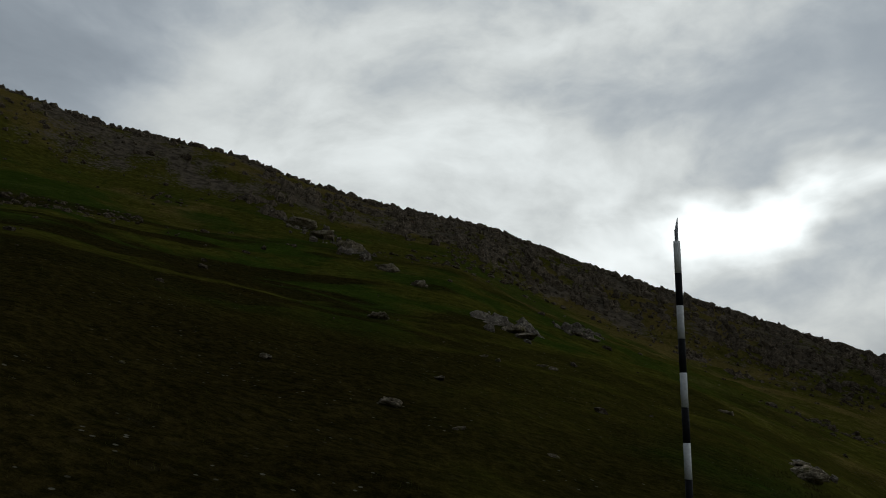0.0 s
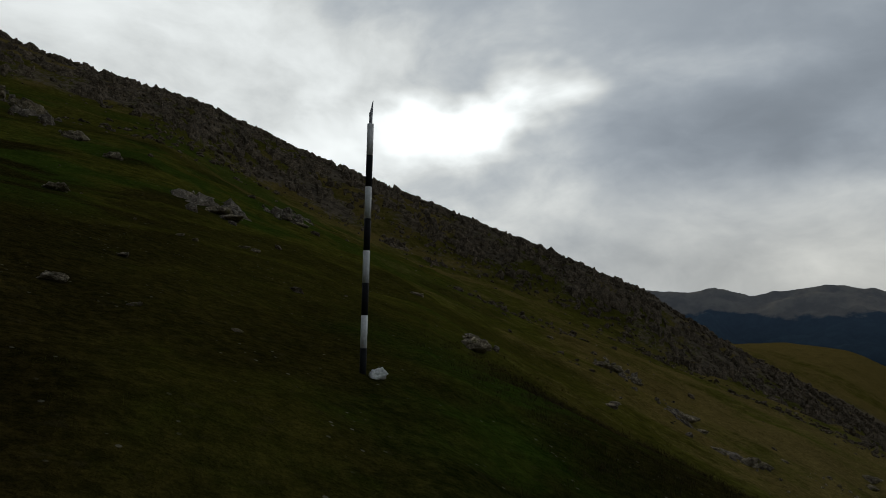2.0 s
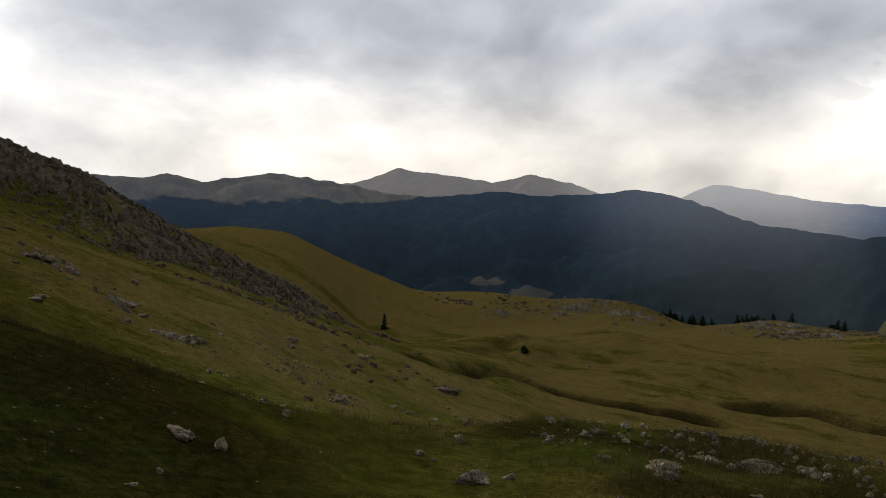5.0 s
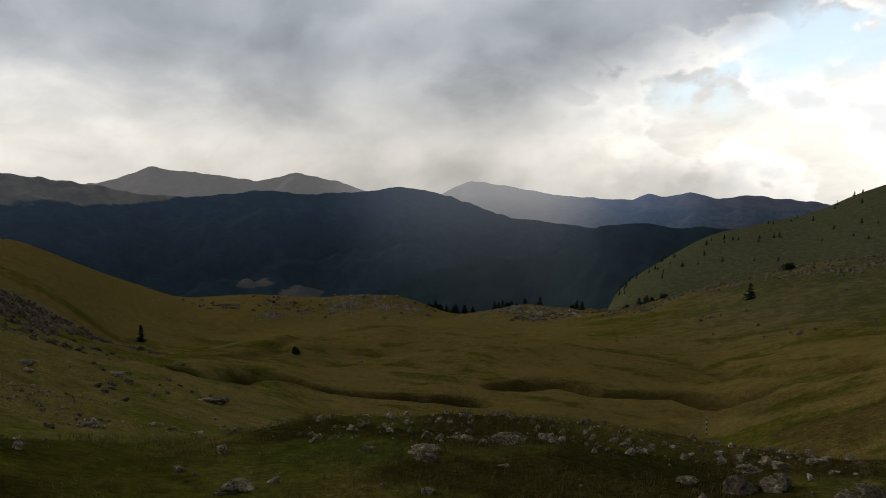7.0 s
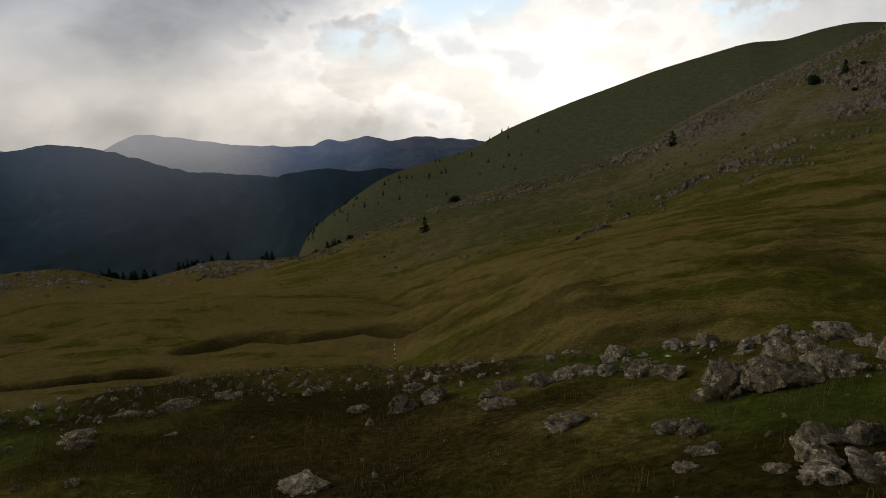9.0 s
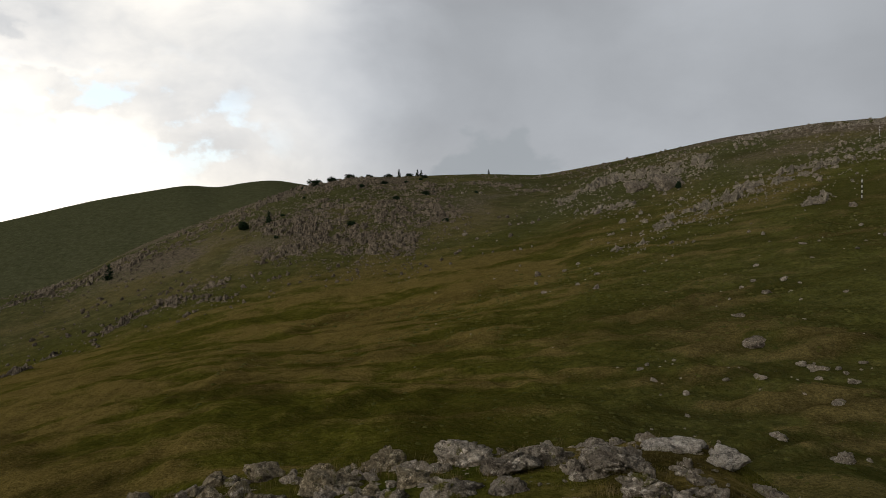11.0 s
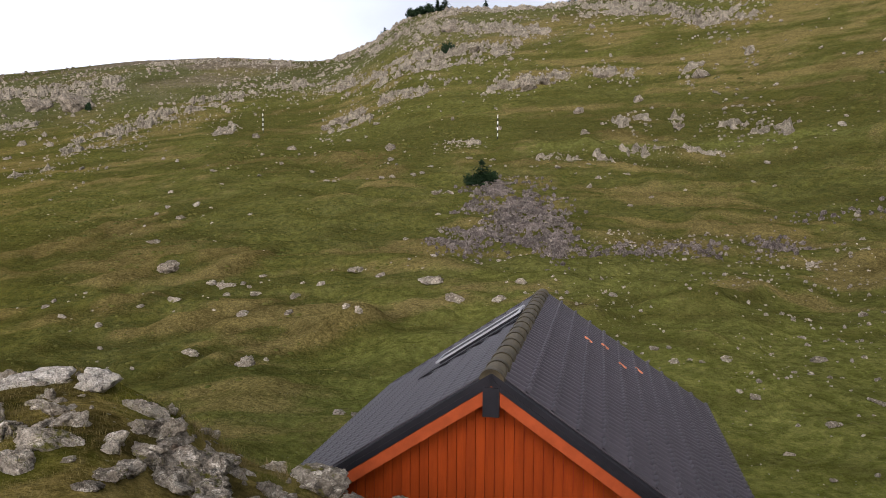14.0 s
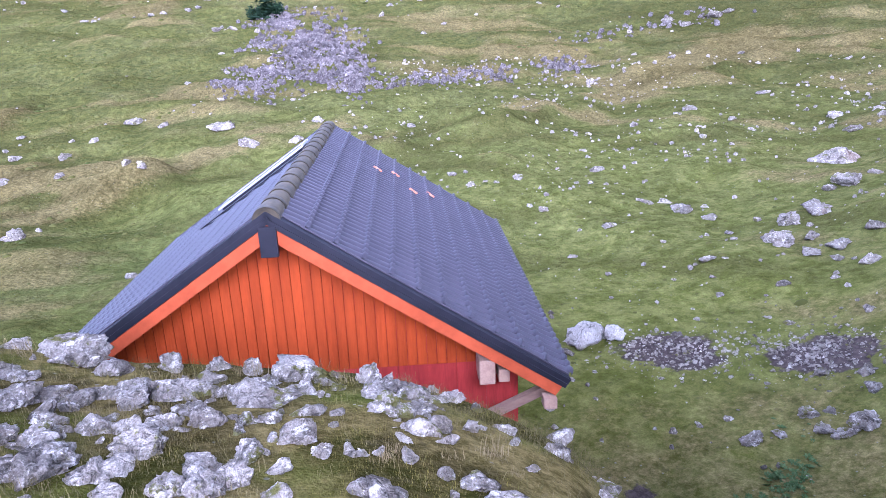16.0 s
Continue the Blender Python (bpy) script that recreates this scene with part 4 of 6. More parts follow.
HUGE = [rock_shape(400 + k, 5, 0.74, 11, 0.06) for k in range(8)]


def turned(rng, n, lean=0.35):
    """Random turns: any heading, a little lean."""
    a, b, c = rng.uniform(0, 2 * np.pi, n), rng.normal(0, lean, n), rng.normal(0, lean, n)
    ca, sa, cb, sb, cc, sc = np.cos(a), np.sin(a), np.cos(b), np.sin(b), np.cos(c), np.sin(c)
    z, o = np.zeros(n), np.ones(n)
    rz = np.stack([ca, -sa, z, sa, ca, z, z, z, o], -1).reshape(n, 3, 3)
    rx = np.stack([o, z, z, z, cb, -sb, z, sb, cb], -1).reshape(n, 3, 3)
    ry = np.stack([cc, z, sc, z, o, z, -sc, z, cc], -1).reshape(n, 3, 3)
    return rz @ rx @ ry


def scattered(name, shapes, places, sizes, mat, label, category, seed, lean=0.35, sink=0.25, smooth=False):
    """Many small things of a kind as one mesh."""
    rng = np.random.default_rng(seed)
    n = len(places)
    turn, pick = turned(rng, n, lean), rng.integers(0, len(shapes), n)
    verts, faces, count = [], [], 0
    for k, (v, f) in enumerate(shapes):
        mine = np.where(pick == k)[0]
        if not len(mine):
            continue
        w = np.einsum("nij,vj->nvi", turn[mine], v) * sizes[mine][:, None, None]
        w += places[mine][:, None]
        w[..., 2] += ((0.35 - sink) * sizes[mine])[:, None]
        faces.append((f[None] + (count + np.arange(len(mine)) * len(v))[:, None, None]).reshape(-1, f.shape[1]))
        verts.append(w.reshape(-1, 3))
        count += w.shape[0] * w.shape[1]
    me = mesh_from(name, np.concatenate(verts), np.concatenate(faces), mat, smooth)
    return tagged(new(name, me), label, category, kind="stuff")


def field(rng, n, az, r, keep=None):
    """Places on the land in a polar window; keep: a function of x, y, azimuth and distance that gives the share to keep."""
    a = rng.uniform(*az, n)
    d = np.sqrt(rng.uniform(r[0] ** 2, r[1] ** 2, n))
    x, y = polar(a, d)
    if keep is not None:
        ok = rng.uniform(0, 1, n) < keep(x, y, a, d)
        a, d, x, y = a[ok], d[ok], x[ok], y[ok]
    return np.stack([x, y, ground_at(x, y)], -1), a, d


def line_at(k, az):
    return np.interp(az, AZ, LINES[k][0])


# ---- stones of the hills ----
CRAGS = [
    ([(162.2, 149.9, 5.9), (166.1, 167.9, 10.1), (171.3, 157, 9), (174, 154.8, 7.4)], 755, 0.46),
    ([(169.1, 156.3, 9.4), (171.5, 155.4, 9.9)], 37, 0.81),
    ([(163.6, 134.8, 3.6), (168.3, 129.3, 3.3)], 155, 0.37),
    ([(175.4, 190.4, 12.9), (181.2, 178.4, 11.9), (187.2, 171.7, 16.6)], 704, 0.37),
    ([(169.8, 104.1, 6.7), (174.2, 112.7, 5.3), (181.1, 128.2, 7.2), (187.2, 133.4, 8.3), (192.2, 116.1, 4.6)], 1128, 0.37),
    ([(188.1, 96.1, 3.3), (190.1, 96.7, 3.4), (192.2, 96.5, 3.2)], 62, 0.5),
    ([(179.9, 102.6, 3.1), (181.7, 104.2, 2.6)], 44, 0.31),
    ([(166.4, 94.3, 1.2), (169.3, 94.7, 1.1)], 52, 0.25),
    ([(192.1, 116.2, 5.9), (198.2, 108.5, 5.8), (203.8, 112.7, 5)], 375, 0.5),
    ([(195.1, 131.2, 5.4), (200, 128.2, 5.6), (206.4, 117.8, 4.3)], 341, 0.5),
    ([(208.3, 133, 8.2), (213.8, 130, 7.8), (217.6, 114.5, 4.7), (221.4, 115.3, 4.4)], 512, 0.5),
    ([(192.7, 101, 2.9), (196.9, 95.9, 2)], 97, 0.37),
    ([(188.5, 165, 6), (192.5, 162, 7), (197, 157, 7), (203, 150, 7), (209, 148, 6)], 420, 0.45),
    ([(187.5, 146, 5), (193, 147, 6), (199, 141, 5)], 260, 0.4),
    ([(201.2, 93.1, 1.8), (205.6, 96.7, 2), (207.9, 97.1, 1.9)], 110, 0.43),
    ([(209, 96, 1.7), (211.1, 95.5, 1.5), (213.3, 95, 1.6)], 73, 0.43),
    ([(216.3, 92.7, 2.7), (217.6, 92.7, 2.5)], 27, 0.5),
    ([(220.5, 96.1, 2.3), (221.3, 95.2, 2.2)], 23, 0.43),
    ([(211, 77.7, 1.9), (214.2, 77.1, 1.2)], 49, 0.37),
    ([(215.4, 77, 2), (216.2, 76.9, 1.9)], 20, 0.5),
    ([(217.8, 76.1, 1.1), (220.9, 74.7, 1.1), (224, 72.7, 1.1)], 125, 0.31),
    ([(205.3, 67.8, 0.4), (211.3, 66.9, 0.5)], 88, 0.19),
    ([(211.6, 68.5, 0.9), (220.3, 67, 0.6)], 145, 0.19),
    ([(197.5, 73.7, 0.9), (200.9, 74.2, 1)], 69, 0.22),
    ([(74.6, 210.9, 13.6), (78, 222.4, 9.7), (82.6, 207.4, 17.5)], 1337, 0.37),
    ([(86.6, 224, 15), (91, 228.7, 12.1), (95.6, 215.8, 18)], 1500, 0.34),
    ([(69, 179.7, 6.5), (73.9, 206.1, 7.1)], 301, 0.31),
]
RIBS = [
    ([(122.9, 196.3, 18), (129.1, 183, 13.2), (132.8, 195, 14), (138.1, 201.7, 16.5), (141.4, 210, 18), (146.2, 202.1, 12.2), (154.4, 185.2, 14.1)], 1500, 0.5),
    ([(137.5, 175.4, 14.2), (143.6, 149.9, 11), (148.7, 151.7, 8.3), (154.5, 154.6, 11.4)], 1151, 0.5),
    ([(138, 140, 5.1), (142.2, 138.8, 4.7), (147.5, 141.9, 5), (151.2, 137.3, 4)], 687, 0.37),
    ([(133, 134.2, 3.5), (136.3, 129.5, 3)], 163, 0.31),
    ([(130.9, 131.8, 3.8), (136.6, 115.9, 2.8)], 132, 0.28),
    ([(141.1, 227.7, 18), (151.3, 196.3, 9.6)], 964, 0.43),
    ([(141.1, 174.7, 13.2), (152.8, 162.1, 12.5)], 937, 0.43),
    ([(141, 147.1, 7.1), (145.8, 134.3, 6.2), (151.1, 131.5, 8.4)], 678, 0.37),
    ([(151.7, 185, 10.2), (156.2, 196.8, 9.1), (161.8, 178.6, 10.1)], 517, 0.31),
]
RIB_CREST = ([(105.1, 196, 4), (112.6, 184, 4), (118.6, 180, 4), (122.2, 184, 5), (128.1, 192, 5), (133.9, 182, 6), (139.2, 183, 6)], 700, 0.34)
RIB_FOOT = ([(119.4, 93.4, 3.5), (123.9, 112, 3.5), (130.1, 130, 4), (135.9, 129.5, 4)], 200, 0.26)
HEAPS = [
    ([(201.2, 58.6, 2.7), (206.2, 55.6, 2.4)], 1762, 0.2),
    ([(199.8, 54.5, 4.3), (204, 51.8, 3.3), (207.7, 48.7, 5)], 2580, 0.2),
    ([(198.8, 49.1, 2.4), (204.2, 45.7, 2.5), (208.1, 43.4, 1.1)], 1457, 0.2),
    ([(207.6, 42.8, 0.9), (214.6, 43, 1.2), (221.2, 46, 1.1), (223.8, 46.8, 1.7)], 647, 0.2),
    ([(223.6, 51.4, 1.5), (232.5, 55, 1.1), (236, 56.3, 0.5)], 208, 0.22),
    ([(196.7, 44.6, 0.8), (200.3, 44.1, 1.7)], 240, 0.16),
]
SLOPE_LEDGES = [
    ([(-14.6, 57.8, 2.9), (-9.4, 50.6, 4.2), (-5.5, 36.1, 1.1)], 71, 0.31),
    ([(1.2, 26.2, 0.9), (7.3, 27.9, 1.6)], 26, 0.22),
    ([(9.6, 34.3, 1.3), (12.3, 37.2, 3.9)], 20, 0.19),
    ([(34.2, 33.8, 2.8), (37.6, 32.4, 2.7)], 41, 0.15),
    ([(39.1, 27.8, 2.1), (42.3, 24.9, 1.4), (45.8, 24.4, 1.5)], 126, 0.1),
    ([(22.4, 15.6, 0.9), (25.5, 16.7, 1.6)], 20, 0.15),
    ([(1.4, 28.7, 2.4), (6.6, 27.1, 2.6)], 29, 0.25),
    ([(9, 33.3, 1), (11.1, 34.9, 2.3)], 20, 0.19),
]
rng = np.random.default_rng(7)


def crag_places(ledges, seed, grow):
    """Blocks along ledges: each ledge has places (azimuth, distance, half depth), a count and a block size."""
    g = np.random.default_rng(seed)
    spots, sizes = [], []
    for rows, count, size in ledges:
        at = np.clip(g.random(count) + g.normal(0, 0.06, count), -0.08, 1.08) * (len(rows) - 1)
        az, r, deep = (np.interp(at, np.arange(len(rows)), [row[k] for row in rows]) for k in range(3))
        span = abs(rows[-1][0] - rows[0][0]) + 0.3
        across = np.clip(g.normal(0, 0.85, count), -2.2, 2.2)
        az = az + g.normal(0, 0.05 * span + 0.15, count)
        r = r + across * deep
        x, y = polar(az, r)
        ok = fbm(x, y, 2.0 + 6 * size, 101) > g.uniform(-0.6, 0.25, count)
        spots.append(np.stack([x, y, ground_at(x, y) + 0.25 * size * g.random(count)], -1)[ok])
        sizes.append((size * grow * (0.35 + 1.15 * g.random(count) ** 2.4))[ok])
    return np.concatenate(spots), np.concatenate(sizes)


def cells(x, y, size, seed):
    """Blocks by jittered cells: nearness to the joint, the block's own value, and the place within the block."""
    u, v = x / size, y / size
    iu, iv = np.floor(u).astype(np.int64), np.floor(v).astype(np.int64)
    f1, f2 = np.full(u.shape, 9.0), np.full(u.shape, 9.0)
    val, ox, oy = np.zeros(u.shape), np.zeros(u.shape), np.zeros(u.shape)

    def hashed(a, b, k):
        h = (a * 374761393 + b * 668265263 + (seed * 7 + k) * 974711) & 0x7FFFFFFF
        h = ((h ^ (h >> 13)) * 1274126177) & 0x7FFFFFFF
        return ((h ^ (h >> 16)) & 0xFFFF) / 65535.0

    for di in (-1, 0, 1):
        for dj in (-1, 0, 1):
            a, b = iu + di, iv + dj
            dx, dy = a + hashed(a, b, 1) - u, b + hashed(a, b, 2) - v
            d = np.hypot(dx, dy)
            nearer = d < f1
            f2 = np.where(nearer, f1, np.minimum(f2, d))
            val, ox, oy = (np.where(nearer, new_, old) for new_, old in ((hashed(a, b, 3), val), (dx, ox), (dy, oy)))
            f1 = np.minimum(f1, d)
    return f2 - f1, val, ox, oy


def block_relief(x, y, size, seed, dome=0.0):
    """Jointed bedrock: tilted blocks of two sizes with open joints, about -0.5 to 1.2 high."""
    wx, wy = x + 0.35 * size * fbm(x, y, 1.7 * size, seed, 3), y + 0.35 * size * fbm(x, y, 1.7 * size, seed + 3, 3)
    joint, val, ox, oy = cells(wx, wy, size, seed)
    small, val2, _, _ = cells(wx + 5, wy, 0.42 * size, seed + 1)
    h = 0.95 * val + 0.30 * ox * np.sin(9 * val) + 0.30 * oy * np.cos(9 * val)
    h = h - 0.55 * (1 - step(joint, 0.0, 0.20 + 0.25 * dome)) - dome * (ox * ox + oy * oy)
    h = h + 0.34 * (1 - 0.4 * dome) * (val2 - 0.3) - 0.22 * (1 - step(small, 0.0, 0.3))
    return h + 0.14 * fbm(x, y, 0.5 * size, seed + 5, 4)


def outcrop(az, r, mask, size, high, mat, label, seed, name="rock_outcrop", smooth=False, sunk=0.42, dome=0.0):
    """Bedrock blocks that break through the turf where mask (0 to 1) is high; az and r are grids."""
    x, y = polar(az, r)
    h = block_relief(x, y, size, seed, dome)
    z = ground_at(x, y) + high * np.maximum(h - sunk - 1.3 * (1 - mask), -0.8)
    me = mesh_from(name, np.stack([x, y, z], -1).reshape(-1, 3), grid_faces(*x.shape), mat, smooth)
    return tagged(new(name, me), label, "rock outcrop", "limestone outcrops")


def ledge_outcrops(ledges, seed, mat, label, rise=1.0):
    for k, (rows, count, size) in enumerate(ledges):
        az0, r0, deep0 = (np.array([row[i] for row in rows], float) for i in range(3))
        px, py = polar(az0, r0)
        run = np.r_[0, np.cumsum(np.hypot(np.diff(px), np.diff(py)))]
        grain = 0.26 * max(1.0, r0.mean() / 110)
        end = 0.06 * run[-1] + 1.5 * size
        u = np.arange(-end, run[-1] + end, grain)
        deep = 1.2 * np.interp(u, run, deep0)
        v = np.arange(-1.35, 1.36, grain / max(1.0, deep0.mean()) * 1.1)
        slope_az = (az0[-1] - az0[0]) / run[-1]
        az = np.interp(u, run, az0) + np.where(u < 0, u, np.where(u > run[-1], u - run[-1], 0)) * slope_az
        r = np.interp(u, run, r0)
        A, R = az[None] + 0 * v[:, None], r[None] + v[:, None] * deep[None]
        x, y = polar(A, R)
        area = (run[-1] + size) * 2 * deep0.mean()
        cover = float(np.clip(3.8 * count * size**2 / area, 0.5, 0.95))
        tip = np.minimum(step(u, -end, end * 0.6), step(run[-1] - u, -end, end * 0.6))[None]
        edge = step(1.3 - np.abs(v), 0.0, 0.8)[:, None] * tip
        lay = fbm(x, y, 3 + 7 * size, seed + k, 4) * 0.55 + 0.5
        rag = 0.35 * fbm(x, y, 1.0 + 2 * size, seed + 40 + k, 2)
        mask = np.clip((lay + rag - (1 - cover)) * 1.8 + 0.6, 0, 1) * edge
        outcrop(A, R, mask, 0.5 + 1.5 * size, rise * (0.55 + 1.7 * size), mat, label, seed + k, sunk=0.36)


def ridge_outcrops():
    """The broken rock band under the ridge crest, in stretches."""
    for k, (lo_az, hi_az) in enumerate(((-36, -17), (-17, 2), (2, 21), (21, 40), (40, 60))):
        az = np.arange(lo_az, hi_az + 0.01, 0.17)
        t = np.linspace(-0.45, 1.25, 74)
        lo, hi = line_at(3, az), line_at(4, az)
        R = lo[None] + t[:, None] * (hi - lo)[None]
        A = az[None] + 0 * R
        x, y = polar(A, R)
        lay = 0.55 * fbm(x, y, 9, 121, 5) + 0.5
        cover = (0.20 + 0.72 * step(A, -22, 6)) * step(t, -0.45, 0.55)[:, None] + 0.25 * step(t, 0.7, 1.0)[:, None]
        lay = lay + 0.3 * fbm(x, y, 2.2, 123, 2)
        mask = np.clip((lay - (1 - cover)) * 2.6 + 0.5, 0, 1) * step(60 - A, 0, 8) * step(1.22 - t, 0, 0.1)[:, None]
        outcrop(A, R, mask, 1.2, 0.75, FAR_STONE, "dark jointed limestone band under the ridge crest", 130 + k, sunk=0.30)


def lip_outcrops():
    """Pitted bedrock along the lip, in stretches: azimuth from, to; distance inside and outside the lip; cover; height."""
    for k, (a0, a1, inside, outside, cover, high) in enumerate(LIP_BEDROCK):
        az = np.arange(a0, a1 + 0.01, 0.24)
        t = np.linspace(-inside, outside, int((inside + outside) / 0.026))
        A, T = np.meshgrid(az, t)
        R = line_at(0, az)[None] + T
        x, y = polar(A, R)
        lay = 0.5 + 0.5 * fbm(x, y, 1.1, 151 + k, 3)
        edge = step(A, a0, a0 + 4) * step(a1 - A, 0, 4) * step(T, -inside, -inside + 0.8) * step(outside - T, 0, 0.25)
        mask = np.clip((lay - (1 - cover)) * 2.0 + 0.6, 0, 1) * edge
        outcrop(A, R, mask, 0.34, high, BROWN_STONE if a1 < 150 else LIMESTONE, "lichen-mottled limestone bedrock breaking through the mossy lip", 160 + k, smooth=True, sunk=0.5, dome=0.5)


LIP_BEDROCK = [(124, 142, 2.2, 0.35, 0.5, 0.17), (138, 162, 2.6, 0.35, 0.6, 0.17), (158, 186, 2.6, 0.3, 0.62, 0.14), (182, 216, 2.5, 0.2, 0.60, 0.11)]


def ridge_stones():
    def on_band(x, y, a, d):
        lo, hi = line_at(3, a), line_at(4, a)
        t = (d - lo) / (hi - lo)
        return (0.25 + 0.75 * step(a, -12, 10)) * step(t, -0.15, 0.35) * (0.35 + 0.65 * step(fbm(x, y, 6, 81), -0.5, 0.4))

    p, a, d = field(rng, 9000, (-36, 62), (56, 82), on_band)
    size = 0.12 + 0.26 * rng.random(len(p)) ** 2.4 + 0.30 * (rng.random(len(p)) > 0.97)
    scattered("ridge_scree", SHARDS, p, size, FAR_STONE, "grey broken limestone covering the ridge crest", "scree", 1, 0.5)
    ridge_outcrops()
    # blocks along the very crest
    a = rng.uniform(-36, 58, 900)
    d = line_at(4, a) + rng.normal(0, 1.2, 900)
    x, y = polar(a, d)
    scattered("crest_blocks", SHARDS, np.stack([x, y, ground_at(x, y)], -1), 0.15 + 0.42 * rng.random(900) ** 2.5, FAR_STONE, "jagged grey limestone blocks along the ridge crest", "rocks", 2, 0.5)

    def patchy(x, y, a, d):
        return 0.02 + 0.9 * step(fbm(x, y, 9, 83), 0.42, 0.75)

    p, a, d = field(rng, 9000, (-36, 66), (8, 62), patchy)
    scattered("slope_stones", SMALL, p, (0.05 + 0.16 * rng.random(len(p)) ** 2.5) * (0.5 + d / 45), FAR_STONE, "pale stones scattered on the dark grass slope", "stones", 3)


def east_stones():
    def rib(x, y, a, d):
        t = (d - 120) / 110
        return (0.3 + 0.7 * step(t, -0.1, 1.0)) * (0.03 + 0.97 * step(fbm(x, y, 24, 37), 0.0, 0.55)) * step(-t, -1.02, -0.9)

    p, a, d = field(rng, 12000, (97, 172), (110, 243), rib)
    scattered("rib_outcrops", SHARDS, p, 0.13 + 0.5 * rng.random(len(p)) ** 3, RIB_STONE, "grey limestone outcrops on the far rib", "rocks", 4, 0.4)

    def hill(x, y, a, d):
        crag = step(fbm(x, y, 15, 39), -0.05, 0.5) * step(d, 78, 130)
        crag = np.maximum(crag, step(a, 186, 194) * step(d, 112, 140) * step(fbm(x, y, 9, 47), -0.5, 0.2))
        return (0.05 + 0.5 * crag) * step(a, 150, 175)

    p, a, d = field(rng, 9000, (150, 250), (75, 195), hill)
    size = 0.15 + 0.6 * rng.random(len(p)) ** 3.0
    scattered("hillside_outcrops", SHARDS, p, size, PALE_STONE, "pale limestone outcrops on the upper hillside", "rocks", 5, 0.4)

    def meadow(x, y, a, d):
        return (0.05 + 0.75 * step(fbm(x, y, 10, 85), 0.3, 0.7)) * step(a, 145, 190)

    p, a, d = field(rng, 6000, (120, 250), (13, 95), meadow)
    scattered("meadow_stones", SMALL, p, (0.06 + 0.20 * rng.random(len(p)) ** 3) * (0.7 + d / 70), MEADOW_STONE, "pale stones strewn over the meadow", "stones", 6)
    def lawn(x, y, a, d):
        return (0.22 + 0.6 * step(fbm(x, y, 5, 88), 0.0, 0.6)) * step(a, 200, 208)

    p, a, d = field(rng, 2600, (200, 248), (9.5, 48), lawn)
    scattered("lawn_stones", SHARDS, p, (0.025 + 0.085 * rng.random(len(p)) ** 2.6) * (0.55 + d / 42), MEADOW_STONE, "small pale stones strewn over the grazed meadow", "stones", 16)
    # the heap of cleared stones, and its tail
    p, size = crag_places(HEAPS, 97, 0.92)
    scattered("stone_heap", SHARDS, p, size, SCREE, "purplish grey heap of cleared stones on the meadow", "stone heap", 7, 0.6)
    # ledges of bare rock
    ledge_outcrops(CRAGS, 140, CRAG_STONE, "pale jointed limestone outcrop in the grassy hillside")
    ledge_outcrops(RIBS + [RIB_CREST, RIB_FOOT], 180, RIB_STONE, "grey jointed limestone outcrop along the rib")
    rubble = [([(a, r, 1.7 * d) for a, r, d in rows], 2 * count, 0.55 * size) for rows, count, size in CRAGS]
    p, size = crag_places(rubble, 98, 1.0)
    scattered("rock_ledges", SHARDS, p, size, CRAG_STONE, "pale broken limestone ledges on the hillside", "rocks", 13, 0.2, 0.5)
    ledge_outcrops(SLOPE_LEDGES, 220, PALE_STONE, "low grey limestone ledge in the dark grassy slope", 0.4)
    p, size = crag_places(SLOPE_LEDGES, 96, 1.1)
    scattered("slope_ledges", SHARDS, p, size, PALE_STONE, "low grey limestone ledges in the dark slope", "rocks", 15, 0.3, 0.35)
    rubble = [([(a, r, 1.5 * d) for a, r, d in rows], 2 * count, 0.6 * size) for rows, count, size in RIBS]
    p, size = crag_places(rubble, 99, 1.0)
    scattered("rib_ledges", SHARDS, p, size, RIB_STONE, "grey limestone ledges along the rib", "rocks", 14, 0.2, 0.5)
    # gravel washed out beside the hut
    parts = []
    for az, r, wa, wr in BARE[:2]:
        a, d = az + 0.62 * wa * rng.normal(0, 1, 800), r + 0.62 * wr * rng.normal(0, 1, 800)
        x, y = polar(a, d)
        parts.append(np.stack([x, y, ground_at(x, y)], -1))
    p = np.concatenate(parts)
    scattered("hut_gravel", SMALL, p, 0.010 + 0.05 * rng.random(len(p)) ** 2.4, LIMESTONE, "pale gravel on bare earth beside the hut", "gravel", 12, 0.6)


def valley_stones():
    def patchy(x, y, a, d):
        return 0.03 + 0.9 * step(fbm(x, y, 4.5, 87), 0.25, 0.6)

    p, a, d = field(rng, 7500, (45, 135), (6, 30), patchy)
    scattered("valley_side_stones", SHARDS, p, 0.025 + 0.10 * rng.random(len(p)) ** 2.8, BROWN_STONE, "small pale stones among short grass", "stones", 8)

    def far(x, y, a, d):
        return 0.04 + 0.9 * step(fbm(x, y, 22, 89), 0.3, 0.6)

    p, a, d = field(rng, 2500, (60, 112), (190, 262), far)
    scattered("plateau_outcrops", SMALL, p, 0.4 + 1.0 * rng.random(len(p)) ** 2.5, FAR_STONE, "low grey outcrops at the plateau edge", "rocks", 9)


ridge_stones()
lip_outcrops()
east_stones()
valley_stones()

# ---- boulders ----
ROCK_MESHES = {}


